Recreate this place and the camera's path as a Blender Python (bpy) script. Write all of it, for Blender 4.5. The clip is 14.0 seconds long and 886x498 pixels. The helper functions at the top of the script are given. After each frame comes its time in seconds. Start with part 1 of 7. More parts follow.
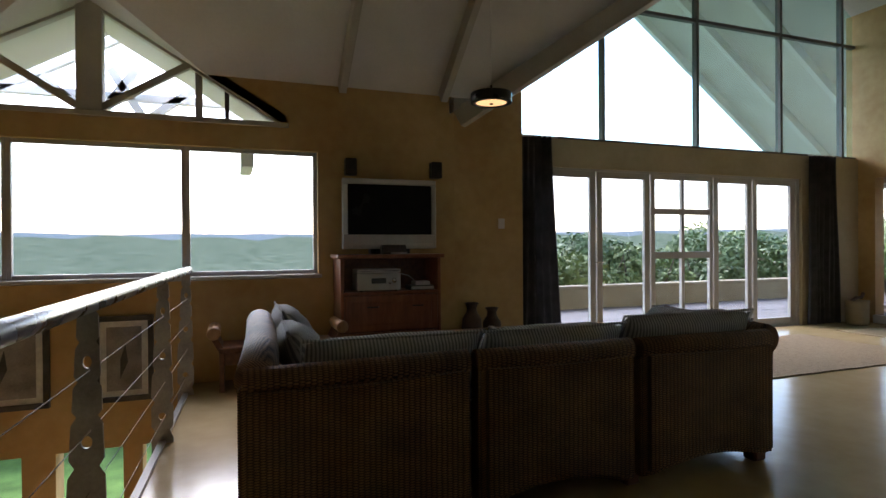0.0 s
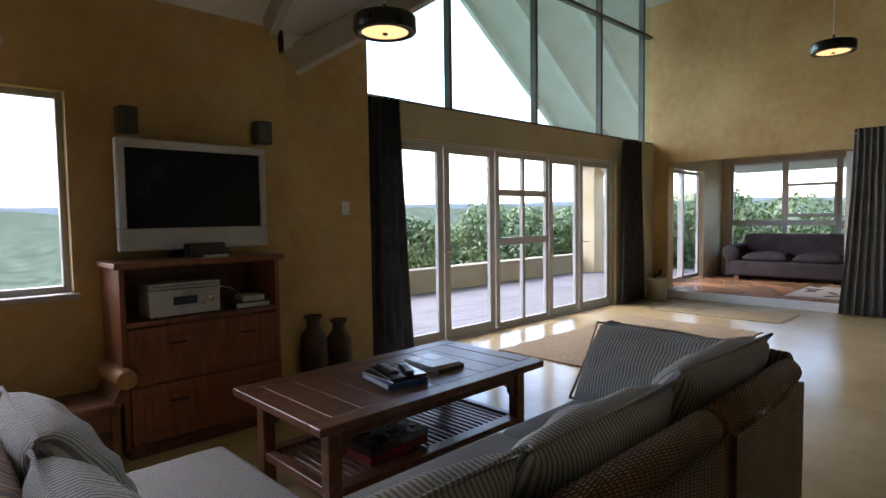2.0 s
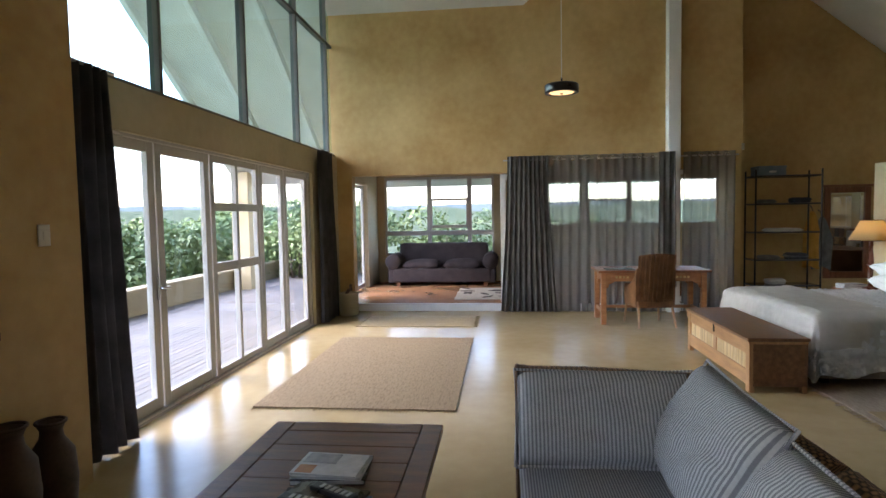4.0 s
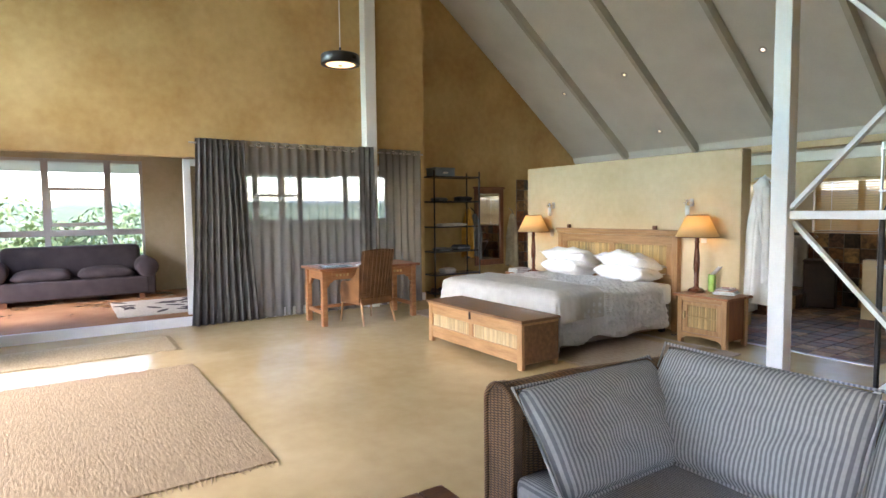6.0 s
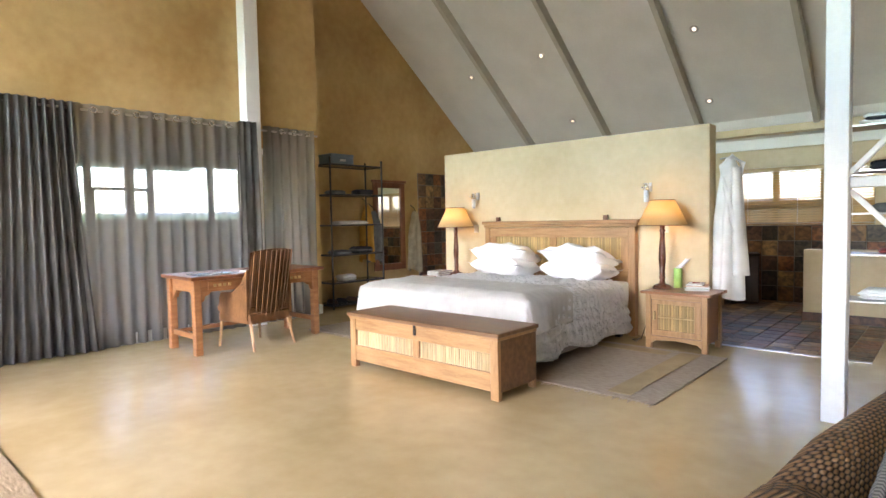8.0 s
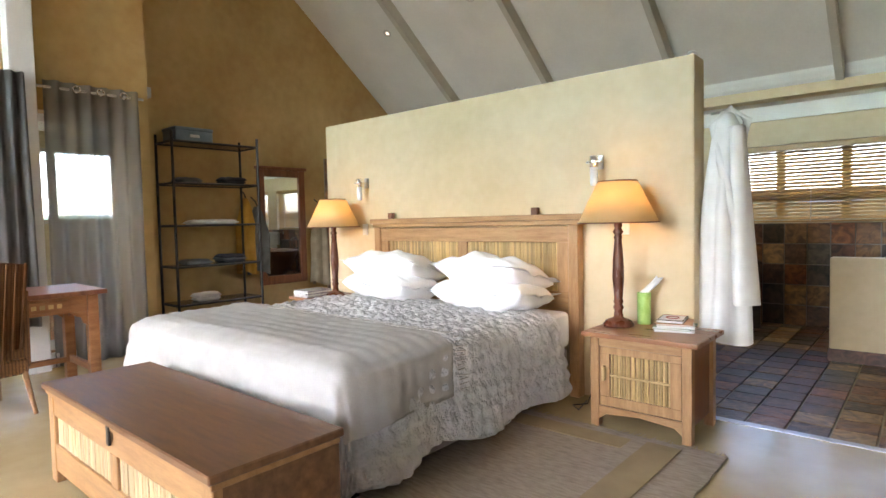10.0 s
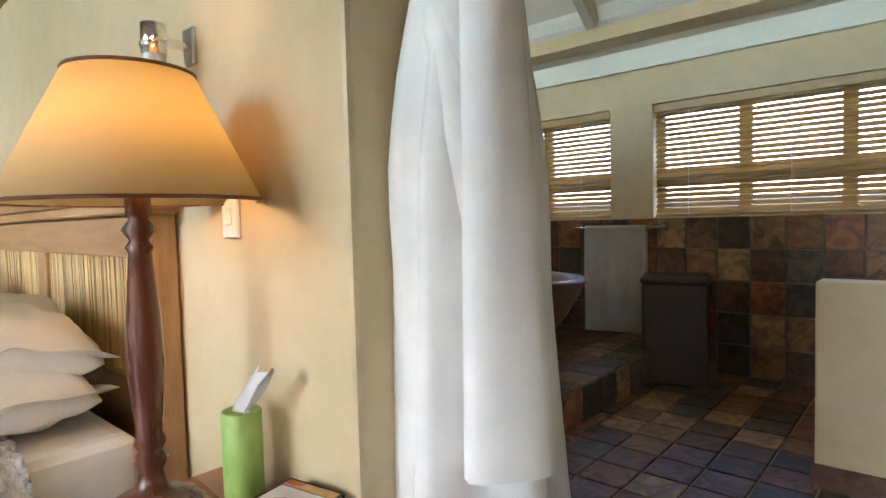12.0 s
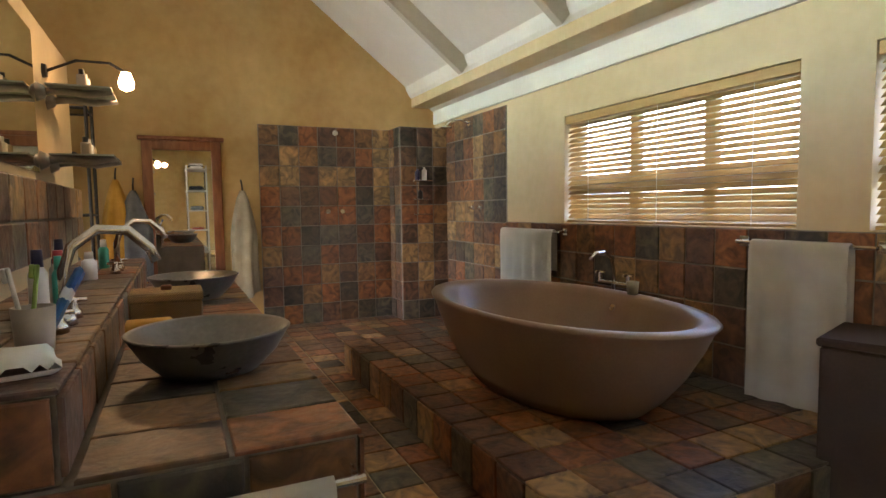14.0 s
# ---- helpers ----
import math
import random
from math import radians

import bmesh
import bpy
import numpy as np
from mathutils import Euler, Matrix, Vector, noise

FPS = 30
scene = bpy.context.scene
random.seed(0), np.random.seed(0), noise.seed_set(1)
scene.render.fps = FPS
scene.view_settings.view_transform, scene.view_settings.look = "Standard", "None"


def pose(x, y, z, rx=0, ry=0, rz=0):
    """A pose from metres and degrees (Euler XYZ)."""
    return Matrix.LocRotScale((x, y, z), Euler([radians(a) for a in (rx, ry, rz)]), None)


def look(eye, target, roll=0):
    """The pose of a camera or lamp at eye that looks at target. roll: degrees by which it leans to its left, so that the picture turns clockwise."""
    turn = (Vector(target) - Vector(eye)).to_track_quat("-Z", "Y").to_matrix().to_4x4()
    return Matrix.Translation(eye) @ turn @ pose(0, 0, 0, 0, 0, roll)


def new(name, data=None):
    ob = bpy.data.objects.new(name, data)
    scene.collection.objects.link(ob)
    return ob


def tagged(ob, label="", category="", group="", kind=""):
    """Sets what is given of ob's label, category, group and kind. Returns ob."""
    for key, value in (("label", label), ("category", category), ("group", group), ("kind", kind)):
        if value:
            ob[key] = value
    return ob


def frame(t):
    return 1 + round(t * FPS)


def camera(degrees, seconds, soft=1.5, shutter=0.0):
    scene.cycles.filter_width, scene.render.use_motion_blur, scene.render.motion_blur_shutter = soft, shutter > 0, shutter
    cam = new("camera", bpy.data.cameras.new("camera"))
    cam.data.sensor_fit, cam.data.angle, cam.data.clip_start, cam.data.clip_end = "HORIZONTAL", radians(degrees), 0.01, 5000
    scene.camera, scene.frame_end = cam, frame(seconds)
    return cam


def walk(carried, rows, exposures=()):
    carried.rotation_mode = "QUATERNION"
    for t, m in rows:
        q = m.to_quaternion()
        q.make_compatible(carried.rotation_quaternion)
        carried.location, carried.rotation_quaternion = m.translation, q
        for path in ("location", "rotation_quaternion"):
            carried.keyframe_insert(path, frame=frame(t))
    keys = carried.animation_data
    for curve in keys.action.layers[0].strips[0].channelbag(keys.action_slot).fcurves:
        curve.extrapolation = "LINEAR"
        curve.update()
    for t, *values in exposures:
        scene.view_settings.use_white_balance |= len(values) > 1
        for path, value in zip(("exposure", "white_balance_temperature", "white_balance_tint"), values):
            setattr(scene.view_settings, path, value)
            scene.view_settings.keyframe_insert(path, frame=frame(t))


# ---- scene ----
cam = camera(75.9, 14.0)
PATH = [
    (0, (0.003, 0.397, 1.228), (0.709, 2.268, 1.216), -0.4),
    (0.5, (0.013, 0.800, 1.275), (0.884, 2.600, 1.249), -0.6),
    (1, (0.023, 1.212, 1.307), (1.060, 2.921, 1.241), -0.7),
    (1.5, (0.050, 1.626, 1.342), (1.265, 3.211, 1.242), -0.7),
    (2, (0.061, 2.047, 1.385), (1.450, 3.482, 1.272), -0.8),
    (2.5, (0.079, 2.461, 1.447), (1.661, 3.679, 1.330), -0.8),
    (3, (0.115, 2.884, 1.504), (1.859, 3.855, 1.390), -0.7),
    (3.5, (0.099, 3.318, 1.537), (2.013, 3.889, 1.426), -0.7),
    (4, (0.116, 3.765, 1.536), (2.102, 3.975, 1.422), -1.0),
    (4.2, (0.123, 3.948, 1.535), (2.118, 4.008, 1.419), -1.0),
    (6.3, (1.486, 5.179, 1.443), (3.072, 3.966, 1.320), -0.7),
    (6.5, (1.654, 5.167, 1.419), (3.197, 3.899, 1.304), -0.8),
    (7, (2.072, 5.128, 1.349), (3.491, 3.722, 1.241), -0.8),
    (7.2, (2.245, 5.105, 1.320), (3.632, 3.668, 1.213), -0.8),
    (9.3, (3.306, 3.449, 1.200), (4.627, 1.950, 1.101), -1.1),
    (9.5, (3.365, 3.174, 1.197), (4.679, 1.669, 1.097), -1.1),
    (10, (3.506, 2.486, 1.192), (4.813, 0.975, 1.093), -1.3),
    (10.5, (3.609, 1.768, 1.188), (4.908, 0.250, 1.093), -1.4),
    (11, (3.703, 1.013, 1.185), (4.999, -0.507, 1.094), -1.6),
    (11.5, (3.732, 0.302, 1.132), (5.027, -1.219, 1.039), -1.7),
    (12, (3.757, -0.306, 1.107), (5.076, -1.806, 1.008), -1.5),
    (12.5, (3.765, -0.736, 1.137), (5.167, -2.158, 1.032), -1.3),
    (13, (3.783, -1.072, 1.166), (5.345, -2.316, 1.055), -1.1),
    (13.5, (3.834, -1.392, 1.189), (5.537, -2.434, 1.070), -1.0),
    (14, (3.885, -1.707, 1.217), (5.691, -2.554, 1.074), -0.8),
]
EXPOSURES = [(0, 2.56, 6250, 21), (2, 2.86, 6350, 23), (3.5, 3.12, 6350, 23), (4, 3.28, 6350, 23), (6.5, 4.26, 6600, 27), (9.5, 4.48, 6650, 28), (11.5, 4.22, 6400, 25), (12.5, 4.30, 6550, 26), (13.2, 4.74, 6850, 28), (14, 4.95, 7000, 29)]
walk(cam, [(t, look(eye, target, roll)) for t, eye, target, roll in PATH], EXPOSURES)

# ---- world, sun and window light ----
world = bpy.data.worlds.new("overcast_sky")
scene.world = world
world.use_nodes = True
wn = world.node_tree
sky = wn.nodes.new("ShaderNodeTexSky")
sky.sky_type = "NISHITA"
sky.sun_disc = False
sky.sun_elevation, sky.sun_rotation = radians(43), radians(-8)
sky.air_density, sky.dust_density, sky.ozone_density = 1.0, 1.2, 1.0
wn.links.new(sky.outputs[0], wn.nodes["Background"].inputs[0])
wn.nodes["Background"].inputs[1].default_value = 0.15
sun = new("sun", bpy.data.lights.new("sun", "SUN"))
sun.data.energy, sun.data.angle, sun.data.color = 0.9, radians(55), (1.0, 0.98, 0.95)
sun.matrix_world = look((0, 0, 0), (0.1, -0.72, -0.68))


# ---- materials ----
def nodes_of(name):
    m = bpy.data.materials.new(name)
    m.use_nodes = True
    nt = m.node_tree
    return m, nt, nt.nodes["Principled BSDF"]


def surface(name, dark, light, rough=0.6, scale=4.0, fine=60.0, bump=0.1, metal=0.0, stretch=(1, 1, 1), jitter=0.0, spec=0.5,
            rough_var=0.1, mid=0.5, detail=6.0):
    """Two-scale noise between two colours, with bump; jitter varies whole objects."""
    m, nt, b = nodes_of(name)
    co = nt.nodes.new("ShaderNodeTexCoord")
    mp = nt.nodes.new("ShaderNodeMapping")
    mp.inputs["Scale"].default_value = stretch
    nt.links.new(co.outputs["Object"], mp.inputs[0])
    n1, n2 = nt.nodes.new("ShaderNodeTexNoise"), nt.nodes.new("ShaderNodeTexNoise")
    for n, s, d in ((n1, scale, detail), (n2, fine, 4.0)):
        n.inputs["Scale"].default_value, n.inputs["Detail"].default_value = s, d
        nt.links.new(mp.outputs[0], n.inputs["Vector"])
    add = nt.nodes.new("ShaderNodeMath")
    add.operation = "MULTIPLY_ADD"
    nt.links.new(n2.outputs["Fac"], add.inputs[0])
    add.inputs[1].default_value = 0.35
    nt.links.new(n1.outputs["Fac"], add.inputs[2])
    ramp = nt.nodes.new("ShaderNodeValToRGB")
    ramp.color_ramp.elements[0].position, ramp.color_ramp.elements[1].position = mid - 0.05, mid + 0.4
    ramp.color_ramp.elements[0].color, ramp.color_ramp.elements[1].color = (*dark, 1), (*light, 1)
    nt.links.new(add.outputs[0], ramp.inputs[0])
    out = ramp.outputs[0]
    if jitter:
        info, hsv = nt.nodes.new("ShaderNodeObjectInfo"), nt.nodes.new("ShaderNodeHueSaturation")
        mr = nt.nodes.new("ShaderNodeMapRange")
        mr.inputs[3].default_value, mr.inputs[4].default_value = 1 - jitter, 1 + jitter
        nt.links.new(info.outputs["Random"], mr.inputs[0])
        nt.links.new(mr.outputs[0], hsv.inputs["Value"])
        nt.links.new(out, hsv.inputs["Color"])
        out = hsv.outputs[0]
    nt.links.new(out, b.inputs["Base Color"])
    rr = nt.nodes.new("ShaderNodeMapRange")
    rr.inputs[3].default_value, rr.inputs[4].default_value = max(0.03, rough - rough_var), min(1, rough + rough_var)
    nt.links.new(n1.outputs["Fac"], rr.inputs[0])
    nt.links.new(rr.outputs[0], b.inputs["Roughness"])
    b.inputs["Metallic"].default_value = metal
    b.inputs["Specular IOR Level"].default_value = spec
    if bump:
        bp = nt.nodes.new("ShaderNodeBump")
        bp.inputs["Strength"].default_value, bp.inputs["Distance"].default_value = bump, 0.01
        nt.links.new(add.outputs[0], bp.inputs["Height"])
        nt.links.new(bp.outputs[0], b.inputs["Normal"])
    return m


def glass(name, tint, alpha=0.88):
    """Thin pane: see-through with a clear reflection at grazing angles."""
    m, nt, b = nodes_of(name)
    nt.nodes.remove(b)
    tr, gl, mix = nt.nodes.new("ShaderNodeBsdfTransparent"), nt.nodes.new("ShaderNodeBsdfGlossy"), nt.nodes.new("ShaderNodeMixShader")
    tr.inputs[0].default_value = (*tint, 1)
    gl.inputs["Roughness"].default_value = 0.02
    lw, pw, ma = nt.nodes.new("ShaderNodeLayerWeight"), nt.nodes.new("ShaderNodeMath"), nt.nodes.new("ShaderNodeMath")
    lw.inputs[0].default_value = 0.5
    pw.operation, ma.operation = "POWER", "MULTIPLY_ADD"
    pw.inputs[1].default_value = 4.0
    nt.links.new(lw.outputs["Facing"], pw.inputs[0])
    nt.links.new(pw.outputs[0], ma.inputs[0])
    ma.inputs[1].default_value, ma.inputs[2].default_value = 0.6, 0.03
    nt.links.new(ma.outputs[0], mix.inputs[0])
    nt.links.new(tr.outputs[0], mix.inputs[1])
    nt.links.new(gl.outputs[0], mix.inputs[2])
    nt.links.new(mix.outputs[0], nt.nodes["Material Output"].inputs[0])
    return m


def glow(name, colour, strength):
    m, nt, b = nodes_of(name)
    b.inputs["Base Color"].default_value = (*colour, 1)
    b.inputs["Emission Color"].default_value = (*colour, 1)
    b.inputs["Emission Strength"].default_value = strength
    return m


def cloth_sheer(name, colour, see):
    m, nt, b = nodes_of(name)
    b.inputs["Base Color"].default_value, b.inputs["Roughness"].default_value = (*colour, 1), 0.9
    tr, tl, m1, m2 = (nt.nodes.new("ShaderNodeBsdfTransparent"), nt.nodes.new("ShaderNodeBsdfTranslucent"),
                      nt.nodes.new("ShaderNodeMixShader"), nt.nodes.new("ShaderNodeMixShader"))
    tl.inputs[0].default_value = (*colour, 1)
    co, nz = nt.nodes.new("ShaderNodeTexCoord"), nt.nodes.new("ShaderNodeTexNoise")
    nz.inputs["Scale"].default_value = 300
    nt.links.new(co.outputs["Object"], nz.inputs["Vector"])
    bp = nt.nodes.new("ShaderNodeBump")
    bp.inputs["Strength"].default_value, bp.inputs["Distance"].default_value = 0.3, 0.002
    nt.links.new(nz.outputs["Fac"], bp.inputs["Height"])
    nt.links.new(bp.outputs[0], b.inputs["Normal"])
    m1.inputs[0].default_value, m2.inputs[0].default_value = 0.35, see
    nt.links.new(b.outputs[0], m1.inputs[1])
    nt.links.new(tl.outputs[0], m1.inputs[2])
    nt.links.new(m1.outputs[0], m2.inputs[1])
    nt.links.new(tr.outputs[0], m2.inputs[2])
    nt.links.new(m2.outputs[0], nt.nodes["Material Output"].inputs[0])
    return m


PLASTER = surface("ochre_plaster", (0.43, 0.26, 0.085), (0.64, 0.45, 0.20), 0.55, 0.9, 9.0, 0.06, detail=8)
PLASTER_PALE = surface("pale_plaster", (0.56, 0.43, 0.24), (0.70, 0.57, 0.365), 0.5, 1.2, 12.0, 0.06, detail=8)
PLASTER_DIM = surface("beige_plaster", (0.40, 0.33, 0.20), (0.52, 0.45, 0.30), 0.6, 1.2, 12.0, 0.06)
SCREED = surface("polished_screed", (0.43, 0.325, 0.16), (0.585, 0.47, 0.265), 0.2, 0.8, 7.0, 0.012, rough_var=0.07, detail=8)
CEILING_M = surface("ceiling_boards", (0.66, 0.65, 0.62), (0.76, 0.75, 0.72), 0.7, 2, 40, 0.03)
BEAM_M = surface("painted_beam", (0.44, 0.42, 0.36), (0.54, 0.52, 0.45), 0.6, 3, 50, 0.05)
WHITE_M = surface("white_paint", (0.74, 0.74, 0.72), (0.84, 0.84, 0.82), 0.45, 3, 50, 0.03)
ALU = surface("aluminium_frame", (0.42, 0.41, 0.39), (0.50, 0.49, 0.47), 0.45, 3, 80, 0.02, spec=0.6)
DARK_FRAME = surface("dark_window_frame", (0.10, 0.10, 0.10), (0.15, 0.15, 0.145), 0.45, 3, 80, 0.02)
GLASS = glass("window_glass", (0.96, 0.98, 0.97))
GLASS_TINT = glass("tinted_glass", (0.80, 0.95, 0.93))
DECK_M = surface("weathered_deck", (0.12, 0.11, 0.108), (0.22, 0.205, 0.205), 0.6, 3, 40, 0.15, stretch=(1, 8, 1), jitter=0.15)
SUNFLOOR = surface("orange_floor", (0.40, 0.20, 0.10), (0.52, 0.29, 0.16), 0.18, 2, 20, 0.02)
PARAPET_M = surface("parapet_render", (0.26, 0.22, 0.14), (0.36, 0.32, 0.22), 0.8, 2, 30, 0.1)
PINE = surface("honey_pine", (0.31, 0.16, 0.065), (0.48, 0.28, 0.125), 0.42, 5, 40, 0.08, stretch=(6, 6, 0.7))
PINE_X = surface("honey_pine_length", (0.31, 0.16, 0.065), (0.48, 0.28, 0.125), 0.42, 5, 40, 0.08, stretch=(0.7, 6, 6))
RED_WOOD = surface("red_brown_wood", (0.17, 0.055, 0.022), (0.30, 0.115, 0.05), 0.35, 5, 40, 0.08, stretch=(5, 5, 0.8))
DEEP_RED = surface("deep_red_wood", (0.085, 0.022, 0.010), (0.17, 0.052, 0.024), 0.28, 6, 50, 0.06, stretch=(4, 4, 0.8))
CHEST_TOP = surface("chest_lid_wood", (0.115, 0.053, 0.024), (0.235, 0.12, 0.056), 0.4, 6, 60, 0.1, stretch=(0.8, 5, 5))
DARK_WOOD = surface("dark_brown_wood", (0.11, 0.042, 0.021), (0.23, 0.10, 0.047), 0.4, 5, 40, 0.1, stretch=(5, 0.8, 5))
REED = surface("split_reed", (0.42, 0.27, 0.10), (0.66, 0.48, 0.22), 0.5, 8, 60, 0.1, stretch=(1, 1, 0.2), jitter=0.3)
WHITE_CLOTH = surface("white_linen", (0.88, 0.88, 0.88), (0.93, 0.93, 0.92), 0.9, 6, 120, 0.1)
TOWEL_M = surface("white_towelling", (0.72, 0.71, 0.68), (0.84, 0.83, 0.80), 0.95, 8, 420, 0.15)
GREIGE = surface("greige_throw", (0.74, 0.715, 0.67), (0.86, 0.835, 0.79), 0.95, 8, 160, 0.3)
BLACK_STEEL = surface("black_steel", (0.018, 0.017, 0.016), (0.045, 0.042, 0.04), 0.4, 8, 80, 0.05, metal=0.4)
BLACK_PLASTIC = surface("black_plastic", (0.012, 0.012, 0.013), (0.025, 0.025, 0.026), 0.3, 8, 80, 0.02)
CHROME = surface("chrome", (0.75, 0.75, 0.76), (0.85, 0.85, 0.86), 0.12, 8, 80, 0.0, metal=1.0, rough_var=0.04)
STEEL = surface("brushed_steel", (0.48, 0.47, 0.46), (0.62, 0.61, 0.60), 0.35, 8, 120, 0.03, metal=1.0)
SILVER_PLASTIC = surface("silver_plastic", (0.46, 0.46, 0.45), (0.55, 0.55, 0.54), 0.4, 8, 80, 0.02, metal=0.2)
BATH_TUB = surface("brown_tub_stone", (0.20, 0.125, 0.08), (0.27, 0.175, 0.12), 0.35, 3, 80, 0.05)
CURTAIN_DARK = surface("charcoal_curtain", (0.055, 0.051, 0.05), (0.105, 0.098, 0.095), 0.95, 6, 200, 0.2)
CURTAIN_GREY = surface("grey_curtain", (0.17, 0.163, 0.155), (0.26, 0.25, 0.235), 0.95, 6, 200, 0.2)
SHEER = cloth_sheer("grey_sheer_curtain", (0.38, 0.37, 0.355), 0.3)
SHEER.node_tree.nodes["Mix Shader"].inputs[0].default_value = 0.5


# ---- building helpers ----
def part(name, bm, material, parent=None, label="", smooth=False):
    me = bpy.data.meshes.new(name)
    bmesh.ops.recalc_face_normals(bm, faces=bm.faces)
    bm.to_mesh(me)
    bm.free()
    me.materials.append(material)
    if smooth:
        me.polygons.foreach_set("use_smooth", [True] * len(me.polygons))
    ob = new(name, me)
    ob.parent = parent
    if label:
        ob["label"] = label
    return ob


def piece(name, me, parent, m):
    """One more object on shared mesh data."""
    ob = new(name, me)
    ob.parent, ob.matrix_basis = parent, m
    return ob


def thing(name, m, label, category, group="", kind=""):
    e = new(name)
    e.empty_display_size = 0.1
    e.matrix_basis = m
    return tagged(e, label, category, group, kind)


def box(x0, x1, y0, y1, z0, z1, bevel=0.0, bm=None, seg=1, m=None):
    own = bmesh.new()
    mat = Matrix.LocRotScale(((x0 + x1) / 2, (y0 + y1) / 2, (z0 + z1) / 2), None, (abs(x1 - x0), abs(y1 - y0), abs(z1 - z0)))
    bmesh.ops.create_cube(own, size=1, matrix=mat)
    if bevel:
        bmesh.ops.bevel(own, geom=own.edges[:], offset=bevel, segments=seg, affect="EDGES", profile=0.6)
    if m is not None:
        bmesh.ops.transform(own, matrix=m, verts=own.verts)
    return merge(own, bm)


def merge(own, bm):
    if bm is None:
        return own
    me = bpy.data.meshes.new("tmp")
    own.to_mesh(me)
    own.free()
    bm.from_mesh(me)
    bpy.data.meshes.remove(me)
    return bm


def lathe(profile, n=24, bm=None, m=None, sx=1.0, sy=1.0, caps=True):
    """Turn a profile of (radius, height) round z."""
    own = bmesh.new()
    rings = []
    for r, z in profile:
        rings.append([own.verts.new((sx * r * math.cos(2 * math.pi * k / n), sy * r * math.sin(2 * math.pi * k / n), z)) for k in range(n)])
    for a, b in zip(rings, rings[1:]):
        for k in range(n):
            own.faces.new((a[k], a[(k + 1) % n], b[(k + 1) % n], b[k]))
    if caps and profile[0][0] > 1e-4:
        own.faces.new(rings[0][::-1])
    if caps and profile[-1][0] > 1e-4:
        own.faces.new(rings[-1])
    bmesh.ops.remove_doubles(own, verts=own.verts, dist=1e-5)
    if m is not None:
        bmesh.ops.transform(own, matrix=m, verts=own.verts)
    return merge(own, bm)


def rod(a, b, r, n=10, bm=None, r2=None):
    a, b = Vector(a), Vector(b)
    q = (b - a).to_track_quat("Z", "Y").to_matrix().to_4x4()
    return lathe([(r, 0), (r if r2 is None else r2, (b - a).length)], n, bm, Matrix.Translation(a) @ q)


def tube(points, r, n=8, bm=None):
    """A bent round bar along points."""
    own = bmesh.new()
    pts = [Vector(p) for p in points]
    rings = []
    for i, p in enumerate(pts):
        d = (pts[min(i + 1, len(pts) - 1)] - pts[max(i - 1, 0)]).normalized()
        q = d.to_track_quat("Z", "Y").to_matrix()
        rings.append([own.verts.new(p + q @ Vector((r * math.cos(2 * math.pi * k / n), r * math.sin(2 * math.pi * k / n), 0))) for k in range(n)])
    for a, b in zip(rings, rings[1:]):
        off = min(range(n), key=lambda s: (a[0].co - b[s].co).length)
        for k in range(n):
            own.faces.new((a[k], a[(k + 1) % n], b[(k + 1 + off) % n], b[(k + off) % n]))
    own.faces.new(rings[0][::-1])
    own.faces.new(rings[-1])
    return merge(own, bm)


def prism(poly, axis, a, b, bm=None):
    """A flat outline pushed along an axis: x takes (y, z), y takes (x, z), z takes (x, y)."""
    own = bmesh.new()

    def at(p, d):
        return {"x": (d, p[0], p[1]), "y": (p[0], d, p[1]), "z": (p[0], p[1], d)}[axis]
    lo, hi = [own.verts.new(at(p, a)) for p in poly], [own.verts.new(at(p, b)) for p in poly]
    own.faces.new(lo)
    own.faces.new(hi[::-1])
    for i in range(len(poly)):
        j = (i + 1) % len(poly)
        own.faces.new((lo[i], hi[i], hi[j], lo[j]))
    bmesh.ops.recalc_face_normals(own, faces=own.faces)
    return merge(own, bm)


def sheet(poly, height, thick, bm=None):
    """A sloping slab over the plan outline poly; height(x, y) gives its underside."""
    own = bmesh.new()
    lo = [own.verts.new((x, y, height(x, y))) for x, y in poly]
    hi = [own.verts.new((x, y, height(x, y) + thick)) for x, y in poly]
    own.faces.new(lo)
    own.faces.new(hi[::-1])
    for i in range(len(poly)):
        j = (i + 1) % len(poly)
        own.faces.new((lo[i], hi[i], hi[j], lo[j]))
    bmesh.ops.recalc_face_normals(own, faces=own.faces)
    return merge(own, bm)


def wall(name, axis, a, b, u0, u1, z0, z1, holes, material, label, bm=None):
    """A wall of thickness a..b across axis, from u0 to u1, with rectangular openings (u0, u1, z0, z1)."""
    own = bm or bmesh.new()
    us = sorted({u0, u1, *[h[0] for h in holes], *[h[1] for h in holes]})
    zs = sorted({z0, z1, *[h[2] for h in holes], *[h[3] for h in holes]})
    for i in range(len(us) - 1):
        run = None
        for j in range(len(zs) - 1):
            cu, cz = (us[i] + us[i + 1]) / 2, (zs[j] + zs[j + 1]) / 2
            free = any(h[0] < cu < h[1] and h[2] < cz < h[3] for h in holes)
            if not free and run is None:
                run = zs[j]
            if (free or j == len(zs) - 2) and run is not None:
                top = zs[j] if free else zs[j + 1]
                if top > run:
                    if axis == "y":
                        box(us[i], us[i + 1], a, b, run, top, bm=own)
                    else:
                        box(a, b, us[i], us[i + 1], run, top, bm=own)
                run = None
    bmesh.ops.remove_doubles(own, verts=own.verts, dist=1e-5)
    return tagged(part(name, own, material), label, "wall", kind="structure")


